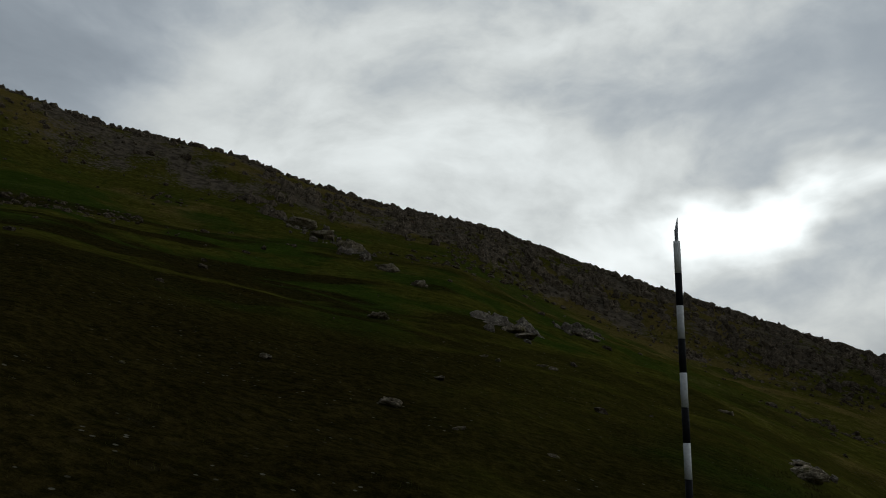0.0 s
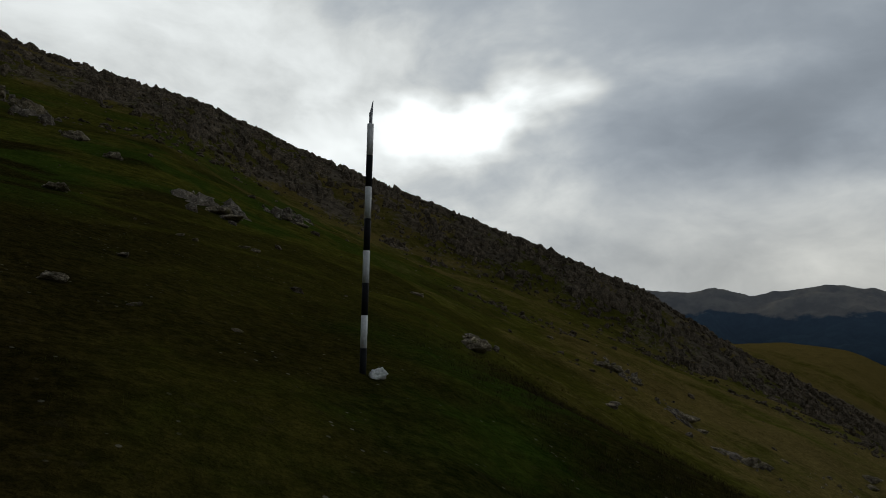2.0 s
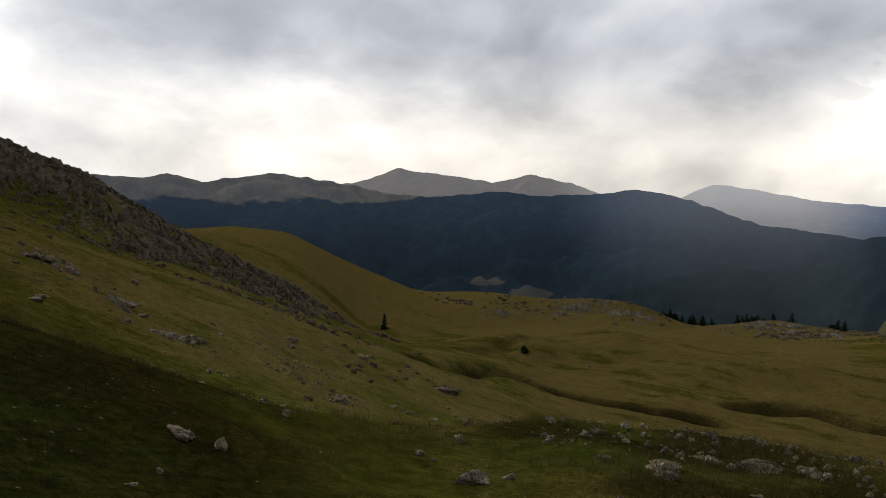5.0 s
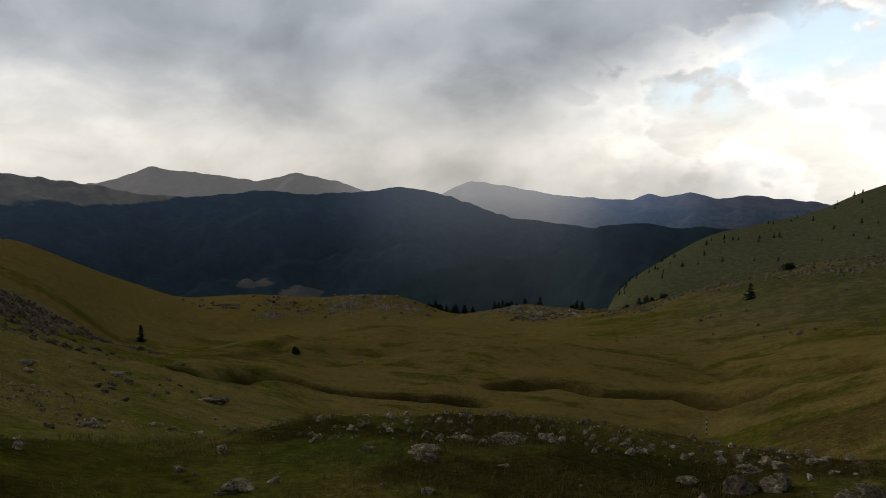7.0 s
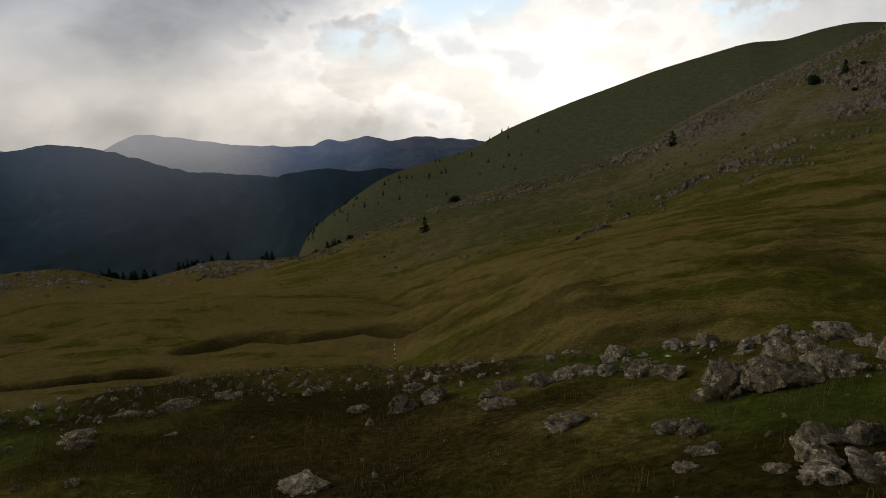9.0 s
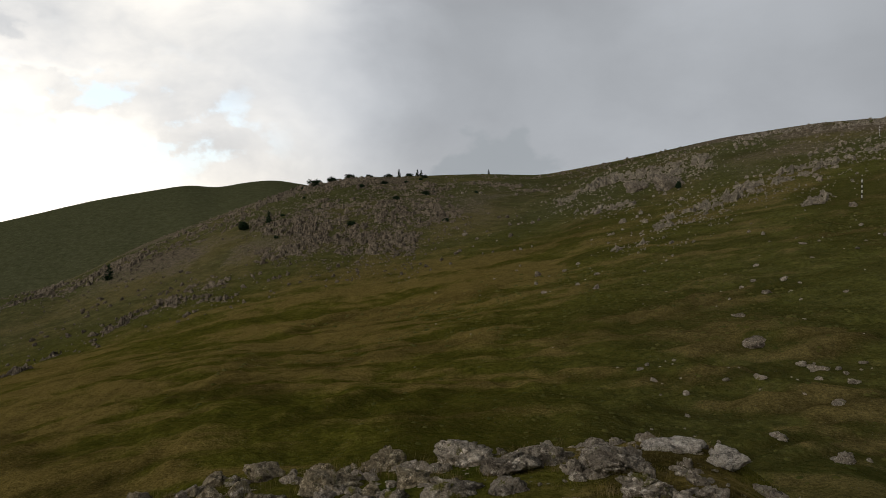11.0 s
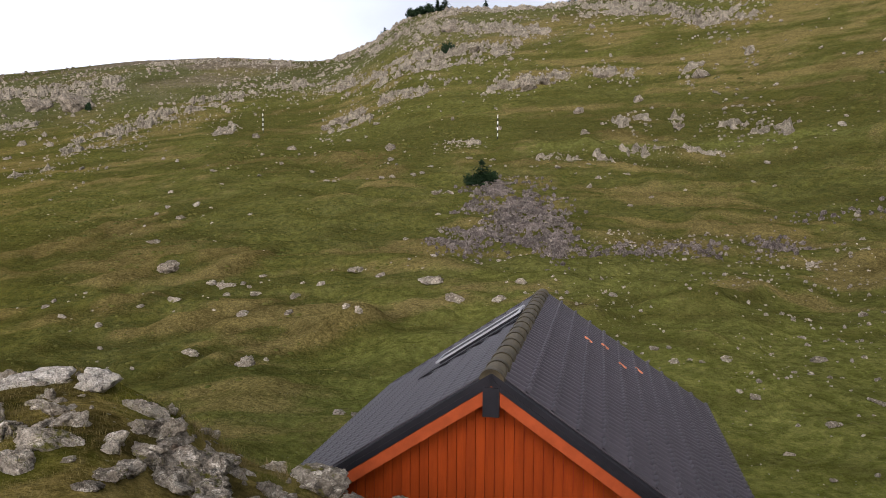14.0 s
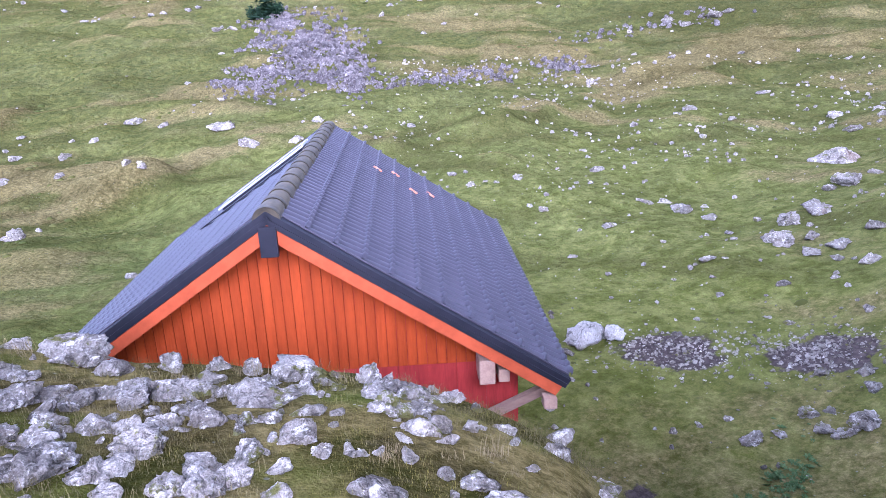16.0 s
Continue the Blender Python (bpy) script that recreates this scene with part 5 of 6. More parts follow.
def boulder(az, r, size, k=0, turn=0.0, tall=1.0, sink=0.3, big=False, label="grey lichen-covered limestone boulder in the turf", mat=None, name="boulder"):
    shapes = HUGE if big else LARGE
    k = k % len(shapes)
    key = (big, k, (mat or LIMESTONE).name)
    if key not in ROCK_MESHES:
        ROCK_MESHES[key] = mesh_from("boulder", *shapes[k], mat or LIMESTONE, True)
    ob = new(name, ROCK_MESHES[key])
    x, y = polar(az, r)
    z = float(ground_at(x, y))
    ob.matrix_world = pose(x, y, z + (0.5 - sink) * size * tall, 0, 0, turn) @ Matrix.Diagonal((size, size, size * tall, 1))
    return tagged(ob, label, "rock", "limestone boulders")


EAST_LIP = [
    (124.9, 8.78, 0.28), (127, 8.3, 0.19), (127.5, 10.65, 0.17), (129.8, 10.34, 0.18), (131.4, 7.14, 0.35), (135.1, 7.07, 0.27),
    (138, 7.36, 0.27), (134.8, 9.68, 0.19), (138.6, 9.41, 0.22), (142.6, 9.14, 0.17), (143.3, 7.81, 0.3), (146.4, 7.26, 0.14),
    (147.6, 8.63, 0.27), (149.2, 7.32, 0.19), (152.8, 8.39, 0.28), (151.5, 6.69, 0.17), (137.5, 5.12, 0.13), (140.2, 5.19, 0.16),
    (144.9, 5.64, 0.3), (149, 5.77, 0.19), (152.3, 5.37, 0.2), (128.3, 5.78, 0.13), (129.5, 5.25, 0.08), (134.8, 5.9, 0.04),
    (133.7, 5.39, 0.04), (142.4, 4.63, 0.17), (146.4, 4.68, 0.17), (149.6, 4.71, 0.16), (152, 4.74, 0.13), (136.6, 4.72, 0.16),
    (114.2, 9.83, 0.23), (116.9, 9.62, 0.19), (119.6, 9.52, 0.23), (122.4, 9.31, 0.18), (123.3, 10.6, 0.19), (112.4, 9.42, 0.15),
    (107.9, 10.05, 0.23), (105.4, 9.87, 0.21),
]
EAST_TURF = [
    (80.2, 10.44, 0.3), (87.7, 11.8, 0.34), (84.3, 11.82, 0.24), (91.1, 12.57, 0.22), (97, 6.28, 0.31), (101.8, 10.07, 0.21),
    (118.5, 6.7, 0.27), (126.8, 6.01, 0.21), (128.8, 5.17, 0.12), (127.7, 4.85, 0.14), (140, 4.61, 0.19), (137.3, 4.42, 0.18),
    (134.2, 4.59, 0.09), (113.1, 8.74, 0.29), (93, 8.75, 0.05), (87, 9.72, 0.07),
]
VALLEY_TURF = [
    (55.9, 22.23, 0.62), (60.6, 25.5, 0.23), (64, 25.86, 0.24), (65.2, 31.37, 0.24), (65, 37.51, 1.09), (58.5, 40.24, 0.52),
    (52.7, 34.7, 0.48), (72.2, 11.42, 0.18), (80.6, 9.84, 0.32), (87.1, 11.51, 0.3), (83.8, 11.79, 0.24), (91, 12.11, 0.32),
    (64.7, 7.84, 0.3), (67.9, 8.23, 0.16), (101.4, 9.73, 0.19), (106, 11.32, 0.34), (108.6, 11.69, 0.28), (111.1, 12.27, 0.27),
    (75.8, 10.44, 0.23), (98.2, 12.12, 0.24), (86.6, 9.7, 0.06), (77.3, 84.68, 0.48),
]
SOUTH_LIP = [
    (186.6, 6.7, 0.13), (187.9, 6.37, 0.29), (190.2, 6.02, 0.18), (184.8, 5.45, 0.2), (186.5, 4.53, 0.13), (184.7, 4.69, 0.1),
    (188.0, 5.28, 0.14), (186.7, 4.08, 0.27), (190.0, 3.96, 0.16), (189.9, 5.48, 0.14), (192.6, 4.21, 0.15), (189.5, 4.63, 0.1),
    (191.6, 5.3, 0.22), (184.1, 5.99, 0.2), (182.9, 5.51, 0.18), (183.6, 4.6, 0.16), (187.6, 6.5, 0.3),
]
HUT_LIP = [
    (194.9, 5.33, 0.24), (196.3, 4.57, 0.12), (196.3, 3.92, 0.11), (194.7, 3.71, 0.12), (197.1, 3.66, 0.13), (199.5, 4.04, 0.1),
    (200.3, 4.94, 0.2), (201.9, 5.85, 0.22), (203.3, 5.7, 0.15), (202.8, 4.24, 0.12), (204.4, 4.02, 0.07), (207.2, 4.02, 0.04),
    (207.4, 5.75, 0.15), (209.0, 5.8, 0.09), (211.0, 5.4, 0.17), (208.5, 4.88, 0.13), (210.4, 4.83, 0.09), (212.8, 4.65, 0.09),
    (210.2, 4.3, 0.06), (196.9, 6.06, 0.14), (199.3, 4.56, 0.1), (221.3, 5.03, 0.1), (219.4, 4.35, 0.05), (213.7, 5.6, 0.1),
    (215.6, 5.5, 0.07), (193.8, 4.58, 0.1), (205.4, 5.35, 0.08), (200.8, 4.55, 0.07), (197.5, 5.22, 0.1),
]
HUT_MEADOW = [
    (242.2, 28.12, 0.72), (243.1, 23.61, 0.48), (241.3, 20.89, 0.4), (239.5, 20.35, 0.42), (239, 18.72, 0.4), (240.8, 18.99, 0.27),
    (242.6, 18.4, 0.28), (244.6, 18.99, 0.26), (244.5, 24.4, 0.24), (232.1, 22.52, 0.37), (230.8, 23.52, 0.27), (229.4, 23.27, 0.24),
    (234.1, 21.77, 0.21), (233.7, 22.88, 0.14), (237.4, 20.93, 0.15), (226.6, 20.63, 0.19), (221.7, 22.23, 0.21), (220.5, 22.67, 0.15),
    (232.4, 35.58, 0.52), (233, 33.35, 0.33), (233.5, 30.84, 0.2), (235.5, 34.43, 0.25), (236.7, 32.77, 0.2), (228.5, 33.94, 0.33),
    (224.7, 29.81, 0.16), (225.1, 32.75, 0.16), (219.6, 25.24, 0.2), (217, 24.84, 0.17), (215.8, 24.76, 0.2), (214.4, 25.68, 0.22),
    (217.9, 24.82, 0.14), (242.1, 34.99, 0.31), (243.1, 31.7, 0.32), (237.4, 38.13, 0.27), (235.8, 47.4, 0.27), (231.1, 46.6, 0.27),
    (228.5, 48.63, 0.25), (230.7, 55.09, 0.4), (232, 53.7, 0.42), (233.9, 55.3, 0.47), (234.8, 55.35, 0.39), (242, 23.46, 0.24),
    (235.6, 20.53, 0.14), (235.8, 19.29, 0.12), (230.8, 19.3, 0.1), (227, 13.87, 0.18), (237.6, 10.5, 0.22), (239.4, 10.74, 0.1),
    (241.3, 11.27, 0.17), (242.6, 11.35, 0.12), (242.2, 10.87, 0.16), (243.7, 10.77, 0.19), (245, 11.03, 0.23), (245.3, 11.98, 0.13),
    (244.8, 12.59, 0.18), (241.9, 12.55, 0.14), (233.6, 10.79, 0.09), (235.8, 11.05, 0.07), (230.2, 10.57, 0.05), (221.9, 10.97, 0.08),
    (226.1, 10.17, 0.05), (238.4, 12.2, 0.05), (239.8, 14.69, 0.1), (238.3, 14.92, 0.08), (244.7, 14.83, 0.1), (242.6, 16.5, 0.12),
    (240.9, 18.08, 0.23), (244.5, 17.16, 0.26), (234.4, 16.81, 0.08), (233.9, 17.75, 0.23), (235.2, 17.75, 0.09), (231.6, 16.96, 0.07),
    (223.8, 18.89, 0.13), (226.6, 17.42, 0.1), (225.6, 11.3, 0.05),
]
MEADOW = [
    (182.1, 27.82, 0.46), (190.8, 41.44, 0.46), (186, 38.09, 0.49), (182.1, 34.79, 0.35), (196.9, 36.98, 0.66), (198.7, 33.38, 0.5),
    (190, 31.5, 0.32), (191, 31.36, 0.31), (204, 35.57, 0.42), (202.3, 33.04, 0.32), (183, 39.24, 0.34), (180.8, 40.92, 0.48),
    (179.7, 42.15, 0.36), (176.9, 47.34, 0.74), (177, 38.59, 0.33), (178.2, 30.03, 0.33), (189.4, 21.27, 0.24), (177.6, 61.33, 0.48),
    (171.9, 36.67, 0.25), (175.6, 55.49, 0.39),
]
HILLSIDE = [
    (181, 100.65, 1.38), (188.6, 96.7, 1.73), (189.8, 98.04, 1.95), (191.3, 99.41, 1.78), (217.7, 90.72, 1.92), (216.1, 75.3, 1.21),
    (204.5, 93.35, 3.23), (205.9, 94.28, 2.16), (210.4, 94.73, 2.29), (202.5, 94.03, 1.46), (170.8, 139.2, 5.72), (168.4, 143.91, 4.76),
    (193.6, 99.32, 2.36), (197.2, 59.68, 0.71), (185.9, 88.35, 1.05), (209.1, 74.27, 1.12), (200.3, 111.46, 2.6), (203.8, 112.7, 2.17),
    (198.5, 126.98, 2.98), (205.9, 117.64, 2.01),
]
WEST_SLOPE = [
    (-6, 18.51, 0.47), (5.9, 24.53, 0.68), (11.1, 32.75, 0.58), (-23.9, 7.29, 0.06), (-12.1, 55.03, 1.55), (-10.2, 50.14, 1.41),
    (-7.9, 45.44, 1.28), (-4.7, 35.28, 1.13), (-2.5, 30.85, 0.61), (-5.8, 8.43, 0.16), (-14.6, 9.4, 0.15), (20.3, 22.62, 0.24),
    (23.7, 16, 0.32), (-0.8, 7.93, 0.07), (-1.6, 11.39, 0.15), (3.1, 15.49, 0.15), (7.6, 17.73, 0.17),
]
POLE_SLOPE = [
    (5.7, 7.92, 0.09), (-1.1, 7.84, 0.07), (4.9, 25.32, 0.77), (10.2, 33.24, 0.69), (19.9, 22.37, 0.24), (23.8, 14.64, 0.44),
    (30.9, 34.21, 0.32), (34.6, 31.52, 0.49), (35.1, 20.48, 0.37), (37.2, 32.32, 0.5), (40.5, 26.66, 0.6), (41.7, 25.46, 0.38),
    (42.7, 22.79, 0.38), (44.7, 23.07, 0.55), (47.3, 28.44, 0.21), (52.7, 33.49, 0.47), (6.7, 17.74, 0.19), (2.1, 15.55, 0.16),
]
NORTH_EAST_SLOPE = [
    (45.7, 24.32, 0.47), (24.4, 15.45, 0.38), (34.9, 19.45, 0.28), (35.7, 31.63, 0.7), (37.4, 31.91, 0.42), (42.8, 7.04, 0.19),
    (39, 5.65, 0.06), (41, 6.07, 0.07), (32.7, 4.42, 0.06), (23.1, 4.13, 0.04), (24.1, 4.64, 0.06), (52.8, 34.87, 0.49),
    (48.3, 14.55, 0.11), (45.2, 14.69, 0.16),
]
MOUND_LIP = [
    (168.9, 7.54, 0.25), (172.5, 7.31, 0.24), (153.4, 8.2, 0.34), (156.5, 7.33, 0.32), (160.0, 7.68, 0.3), (165.1, 6.78, 0.32),
    (166.3, 6.14, 0.3), (169.9, 5.7, 0.2), (175.1, 6.23, 0.12), (175.8, 5.83, 0.13), (177.9, 5.73, 0.23), (164.5, 5.28, 0.25),
    (160.6, 5.96, 0.19), (156.5, 6.56, 0.16), (152.5, 6.83, 0.22), (173.4, 5.19, 0.12), (177.7, 6.3, 0.13), (168.2, 5.48, 0.13),
    (163.4, 8.1, 0.13), (164.9, 8.1, 0.1), (161.5, 6.9, 0.15), (158.5, 8.2, 0.18),
]
HOLLOW_LIP = [
    (178.8, 5.6, 0.32), (176.8, 6.13, 0.14), (180.2, 6.27, 0.21), (179.3, 5.12, 0.27), (180.2, 4.23, 0.36), (178.6, 3.76, 0.18),
    (177.8, 3.6, 0.16), (174.4, 5.37, 0.14), (175.5, 6.9, 0.2), (176.3, 6.3, 0.22), (172.2, 4.94, 0.11), (182.6, 4.7, 0.13),
    (182.0, 3.9, 0.14),
]
TRAIL_MARK = [
    (118.1, 6.96, 0.07),
]


def build_boulders():
    g = np.random.default_rng(21)
    lots = (
        (EAST_LIP, "grey pitted limestone block of the rocky lip", 1.2, 0.85), (EAST_TURF, "low grey limestone boulder in short turf", 0.95, 0.45),
        (VALLEY_TURF, "pale limestone boulder on the grassy slope", 0.8, 0.55), (SOUTH_LIP, "lichen-mottled limestone block bedded in moss", 0.95, 0.7),
        (HOLLOW_LIP, "pale limestone block at the edge of the hollow", 1.0, 0.7),
        (MOUND_LIP, "lichen-white limestone block on the mossy mound", 1.1, 0.7),
        (HUT_LIP, "pale grey limestone block beside the hut", 1.0, 0.8), (HUT_MEADOW, "pale limestone boulder on the meadow", 1.1, 0.65),
        (MEADOW, "pale limestone boulder on the green meadow", 1.1, 0.75), (HILLSIDE, "grey limestone outcrop on the hillside", 0.55, 0.9),
        (WEST_SLOPE, "grey limestone boulder on the dark slope", 0.8, 0.6), (POLE_SLOPE, "flat grey limestone boulder on the slope", 0.85, 0.5),
        (NORTH_EAST_SLOPE, "grey limestone boulder in the slope", 0.8, 0.6),
    )
    for spots, label, grow, tall in lots:
        for n, (az, r, size) in enumerate(spots):
            far = r > 45
            white = spots is MOUND_LIP and n < 2
            boulder(az, r, size * grow, int(g.integers(0, 14)), g.uniform(0, 360), tall * g.uniform(0.85, 1.2), 0.38, size > 0.28 and r < 12, label, PALE_BOULDER if white else BROWN_STONE if az < 25 or (az < 150 and not far) else PALE_STONE if far else LIMESTONE)


build_boulders()
LARGE.append(rock_shape(951, 3, 0.8, 12))
boulder(227.0, 13.7, 0.26, 14, 70, 0.8, 0.2, False, "small whitish limestone boulder beside the hut", PALE_BOULDER)
boulder(224.7, 13.5, 0.44, 14, 20, 0.85, 0.2, False, "large whitish limestone boulder beside the hut", PALE_BOULDER)


for az, r, size in TRAIL_MARK:
    boulder(az, r, size, 6, 30, 0.5, 0.2, False, "small stone with an orange-red paint mark", MARK_PAINT, "marked_stone")


def lip_stones():
    """Smaller rocks bedded between the blocks of the lip."""
    def keep(x, y, a, d):
        off = d - line_at(0, a)
        return step(off, -3.4, -1.2) * step(-off, -0.9, -0.1) * (0.2 + 0.8 * step(fbm(x, y, 1.3, 95), -0.15, 0.35)) * (0.35 * step(a, 100, 118) + 0.65 * step(a, 126, 140)) * (1 - 0.3 * step(a, 186, 200))

    p, a, d = field(rng, 9000, (100, 226), (3.0, 15), keep)
    size = 0.03 + 0.11 * rng.random(len(p)) ** 2
    scattered("lip_stones", [rock_shape(700 + k, 3, 0.6, 9) for k in range(6)], p[:1700], size[:1700], LIMESTONE, "small lichen-mottled limestone rocks bedded in moss", "stones", 11, 0.4, 0.3, True)


lip_stones()

# ---- marker poles ----


def marker_pole(x, y, height, bands, thick=0.03, name="marker_pole", tilt=0.0, sink=0.0, label="black and white striped marker pole in the turf"):
    z = float(ground_at(x, y)) - sink
    root = new(name)
    root.matrix_world = pose(x, y, z, 0, tilt, 0)
    tagged(root, label, "marker pole", "striped marker poles")
    for k in range(bands):
        bm = tube(bmesh.new(), thick, height / bands, Matrix.Translation((0, 0, (k + 0.5) * height / bands)), 20)
        part("band", bm, BLACK_PAINT if k % 2 == 0 else WHITE_PAINT, root, "black painted band" if k % 2 == 0 else "white painted band", True)
    bm = tube(bmesh.new(), thick * 0.55, 0.12, Matrix.Translation((0, 0, height + 0.05)), 12)
    top = Matrix.Translation((0, 0, height + 0.14))
    vs = [bm.verts.new(top @ Vector(c)) for c in ((-0.015, -0.012, -0.05), (0.015, -0.012, -0.05), (0.017, 0.012, 0.09), (-0.015, 0.012, -0.05), (0.015, 0.012, -0.05), (0.017, -0.012, 0.09))]
    for face in ((0, 1, 5), (3, 2, 4), (1, 4, 2, 5), (0, 5, 2, 3), (0, 3, 4, 1)):
        bm.faces.new([vs[i] for i in face])
    part("broken_tip", bm, GREY_STEEL, root, "broken grey metal tip")
    return root


POLE_XY = (2.13, 6.35)
marker_pole(*POLE_XY, 2.42, 8, 0.031, tilt=1.3, sink=0.07)
for az, r, high in ((202.2, 74.8, 2.5), (183.7, 99.2, 2.5), (184.8, 147.0, 2.0), (104.9, 57.7, 1.55)):
    marker_pole(*polar(az, r), high, 8, 0.05 if r > 60 else 0.035)

painted = boulder(math.degrees(math.atan2(POLE_XY[0] + 0.12 - CX, POLE_XY[1] - 0.08 - CY)), math.hypot(POLE_XY[0] + 0.12 - CX, POLE_XY[1] - 0.08 - CY), 0.10, 5, 40, 1.1, 0.25, False, "white-painted stone with black streaks at the pole", WHITE_PAINT, "painted_stone")

# ---- the hut ----
HUT = dict(apex=(-2.40, -7.88, -1.99), heading=59.35 + 180, half=2.91, drop=1.96, length=6.32)


def build_hut():
    ax, ay, az_ = HUT["apex"]
    half, drop, length = HUT["half"], HUT["drop"], HUT["length"]
    # x along the ridge away from the gable, y to the left eave seen from the gable, z up; base 4.3 m below the apex
    base = -4.35
    root = new("mountain_hut")
    root.matrix_world = pose(ax, ay, az_ + base, 0, 0, HUT["heading"])
    tagged(root, "orange wooden hut with dark tiled gable roof", "hut")
    top = -base
    slope = math.atan2(drop, half)
    long = math.hypot(half, drop)
    inset, wall_y = 0.38, 2.40

    def roof_m(side):
        # origin on the ridge at the gable; local x along the ridge, y down the slope, z out of the roof
        if side < 0:
            return Matrix.Translation((0, 0, top)) @ Matrix(((1, 0, 0, 0), (0, -math.cos(slope), -math.sin(slope), 0), (0, -math.sin(slope), math.cos(slope), 0), (0, 0, 0, 1)))
        return Matrix.Translation((0, 0, top)) @ Matrix(((1, 0, 0, 0), (0, math.cos(slope), math.sin(slope), 0), (0, -math.sin(slope), math.cos(slope), 0), (0, 0, 0, 1)))

    for side in (-1, 1):
        m = roof_m(side)
        deck = part("roof_deck", box(bmesh.new(), (length - 0.1, long - 0.06, 0.05), m @ Matrix.Translation((length / 2, long / 2, -0.075))), RAW_WOOD, root)
        # courses of double-roll tiles, each lapping the one below
        wide, gauge = 0.30, 0.32
        rows, cols = int(math.ceil((long - 0.06) / gauge)), int(round((length - 0.16) / wide))
        wide, gauge = (length - 0.16) / cols, (long - 0.06) / rows
        tile = tile_mesh(wide, gauge + 0.04, 1.0 if side < 0 else 0.3)
        for i in range(rows):
            for j in range(cols):
                ob = new("roof_tile", tile)
                ob.parent = deck
                ob.matrix_local = m @ pose(j * wide + 0.08, 0.06 + i * gauge, 0.0, 0, 0, random.uniform(-0.4, 0.4))
        # verge flashing at both gables and eave trim
        for at in (0.0, length):
            bm = box(bmesh.new(), (0.10, long + 0.02, 0.035), m @ Matrix.Translation((at + (0.03 if at == 0 else -0.03), long / 2, 0.012)), 0.008)
            box(bm, (0.02, long + 0.02, 0.11), m @ Matrix.Translation((at - 0.025 if at == 0 else at + 0.025, long / 2, -0.03)))
            box(bm, (0.03, long, 0.03), m @ Matrix.Translation((at - 0.03 if at == 0 else at + 0.03, long / 2, -0.045)))
            part("verge_flashing", bm, SHEET, root, "dark folded metal verge")
            edge = at + 0.062 if at == 0 else at - 0.062
            part("verge_trim", box(bmesh.new(), (0.018, long, 0.016), m @ Matrix.Translation((edge, long / 2, 0.040)), 0.004), TILE, root, "raised grey trim along the verge")
            fascia = box(bmesh.new(), (0.028, long - 0.06, 0.122), m @ Matrix.Translation((at - 0.004 if at == 0 else at + 0.004, long / 2 + 0.01, -0.152)), 0.004)
            part("barge_board", fascia, FASCIA_WOOD, root, "light orange barge board")
        part("eave_trim", box(bmesh.new(), (length, 0.03, 0.1), m @ Matrix.Translation((length / 2, long, -0.04))), SHEET, root)
        # rafters under the eave
        for k in range(7):
            x = 0.2 + k * (length - 0.4) / 6
            part("rafter", box(bmesh.new(), (0.09, long - 0.1, 0.13), m @ Matrix.Translation((x, long / 2, -0.17)), 0.006), RAW_WOOD, root)
    # half-round ridge tiles
    count = 16
    for k in range(count):
        bm = bmesh.new()
        seg = length / count
        outer, inner = [], []
        for e, (x, rad) in enumerate(((k * seg - 0.03, 0.125), (k * seg + 0.04, 0.13), ((k + 1) * seg, 0.112))):
            ring = [bm.verts.new((x, rad * math.cos(a) * 1.05, top - 0.055 + rad * math.sin(a) * 1.0)) for a in np.linspace(-0.25, math.pi + 0.25, 13)]
            outer.append(ring)
        for a, b in zip(outer, outer[1:]):
            for i in range(12):
                bm.faces.new((a[i], a[i + 1], b[i + 1], b[i]))
        bm.faces.new(outer[0])
        part("ridge_tile", bm, RIDGE_TILE, root, "", True)
    part("ridge_end_cap", box(bmesh.new(), (0.05, 0.17, 0.30), Matrix.Translation((-0.035, 0, top - 0.27)), 0.006), SHEET, root, "dark metal cover at the gable peak")
    # gable boards: orange above, red below
    x = inset
    part("gable_backing", gable_sheet(half - 0.1, wall_y, slope, top, x + 0.03, 0.06, 0.0), RED_WOOD, root)
    pitch, split = 0.105, 2.48
    n = int(2 * wall_y / pitch)
    for k in range(n):
        y = -wall_y + (k + 0.5) * pitch
        high = top - 0.12 - abs(y) * math.tan(slope) - 0.02
        part("gable_board", board(x, y, pitch - 0.008, split, high, slope), ORANGE_WOOD, root)
        if k % 3 == 0:
            part("lower_board", board(x + 0.006, y + pitch, 3 * pitch - 0.006, 0.0, split - 0.004, 0), RED_WOOD, root)
    # side and rear walls
    for y in (-wall_y, wall_y):
        part("side_wall", box(bmesh.new(), (length - 2 * inset, 0.08, top - 0.14 - wall_y * math.tan(slope)), Matrix.Translation((length / 2, y, (top - 0.14 - wall_y * math.tan(slope)) / 2))), RED_WOOD, root)
    part("rear_gable", gable_sheet(half - 0.1, wall_y, slope, top, length - inset, 0.06, 0.0), ORANGE_WOOD, root)
    # purlin ends and the brace that carries the roof
    part("purlin_end", box(bmesh.new(), (0.34, 0.17, 0.28), pose(inset - 0.15, -2.07, 2.50, 0, 0, 0), 0.02), RAW_WOOD, root, "bare sawn purlin end")
    part("purlin_end", box(bmesh.new(), (0.24, 0.12, 0.15), pose(inset - 0.1, -2.26, 2.40, 0, 0, 0), 0.015), RAW_WOOD, root, "bare sawn purlin end")
    part("roof_brace", box(bmesh.new(), (0.09, 1.0, 0.10), pose(inset - 0.12, -2.42, 2.03, -20, 0, 8), 0.012), OLD_WOOD, root, "weathered timber brace")
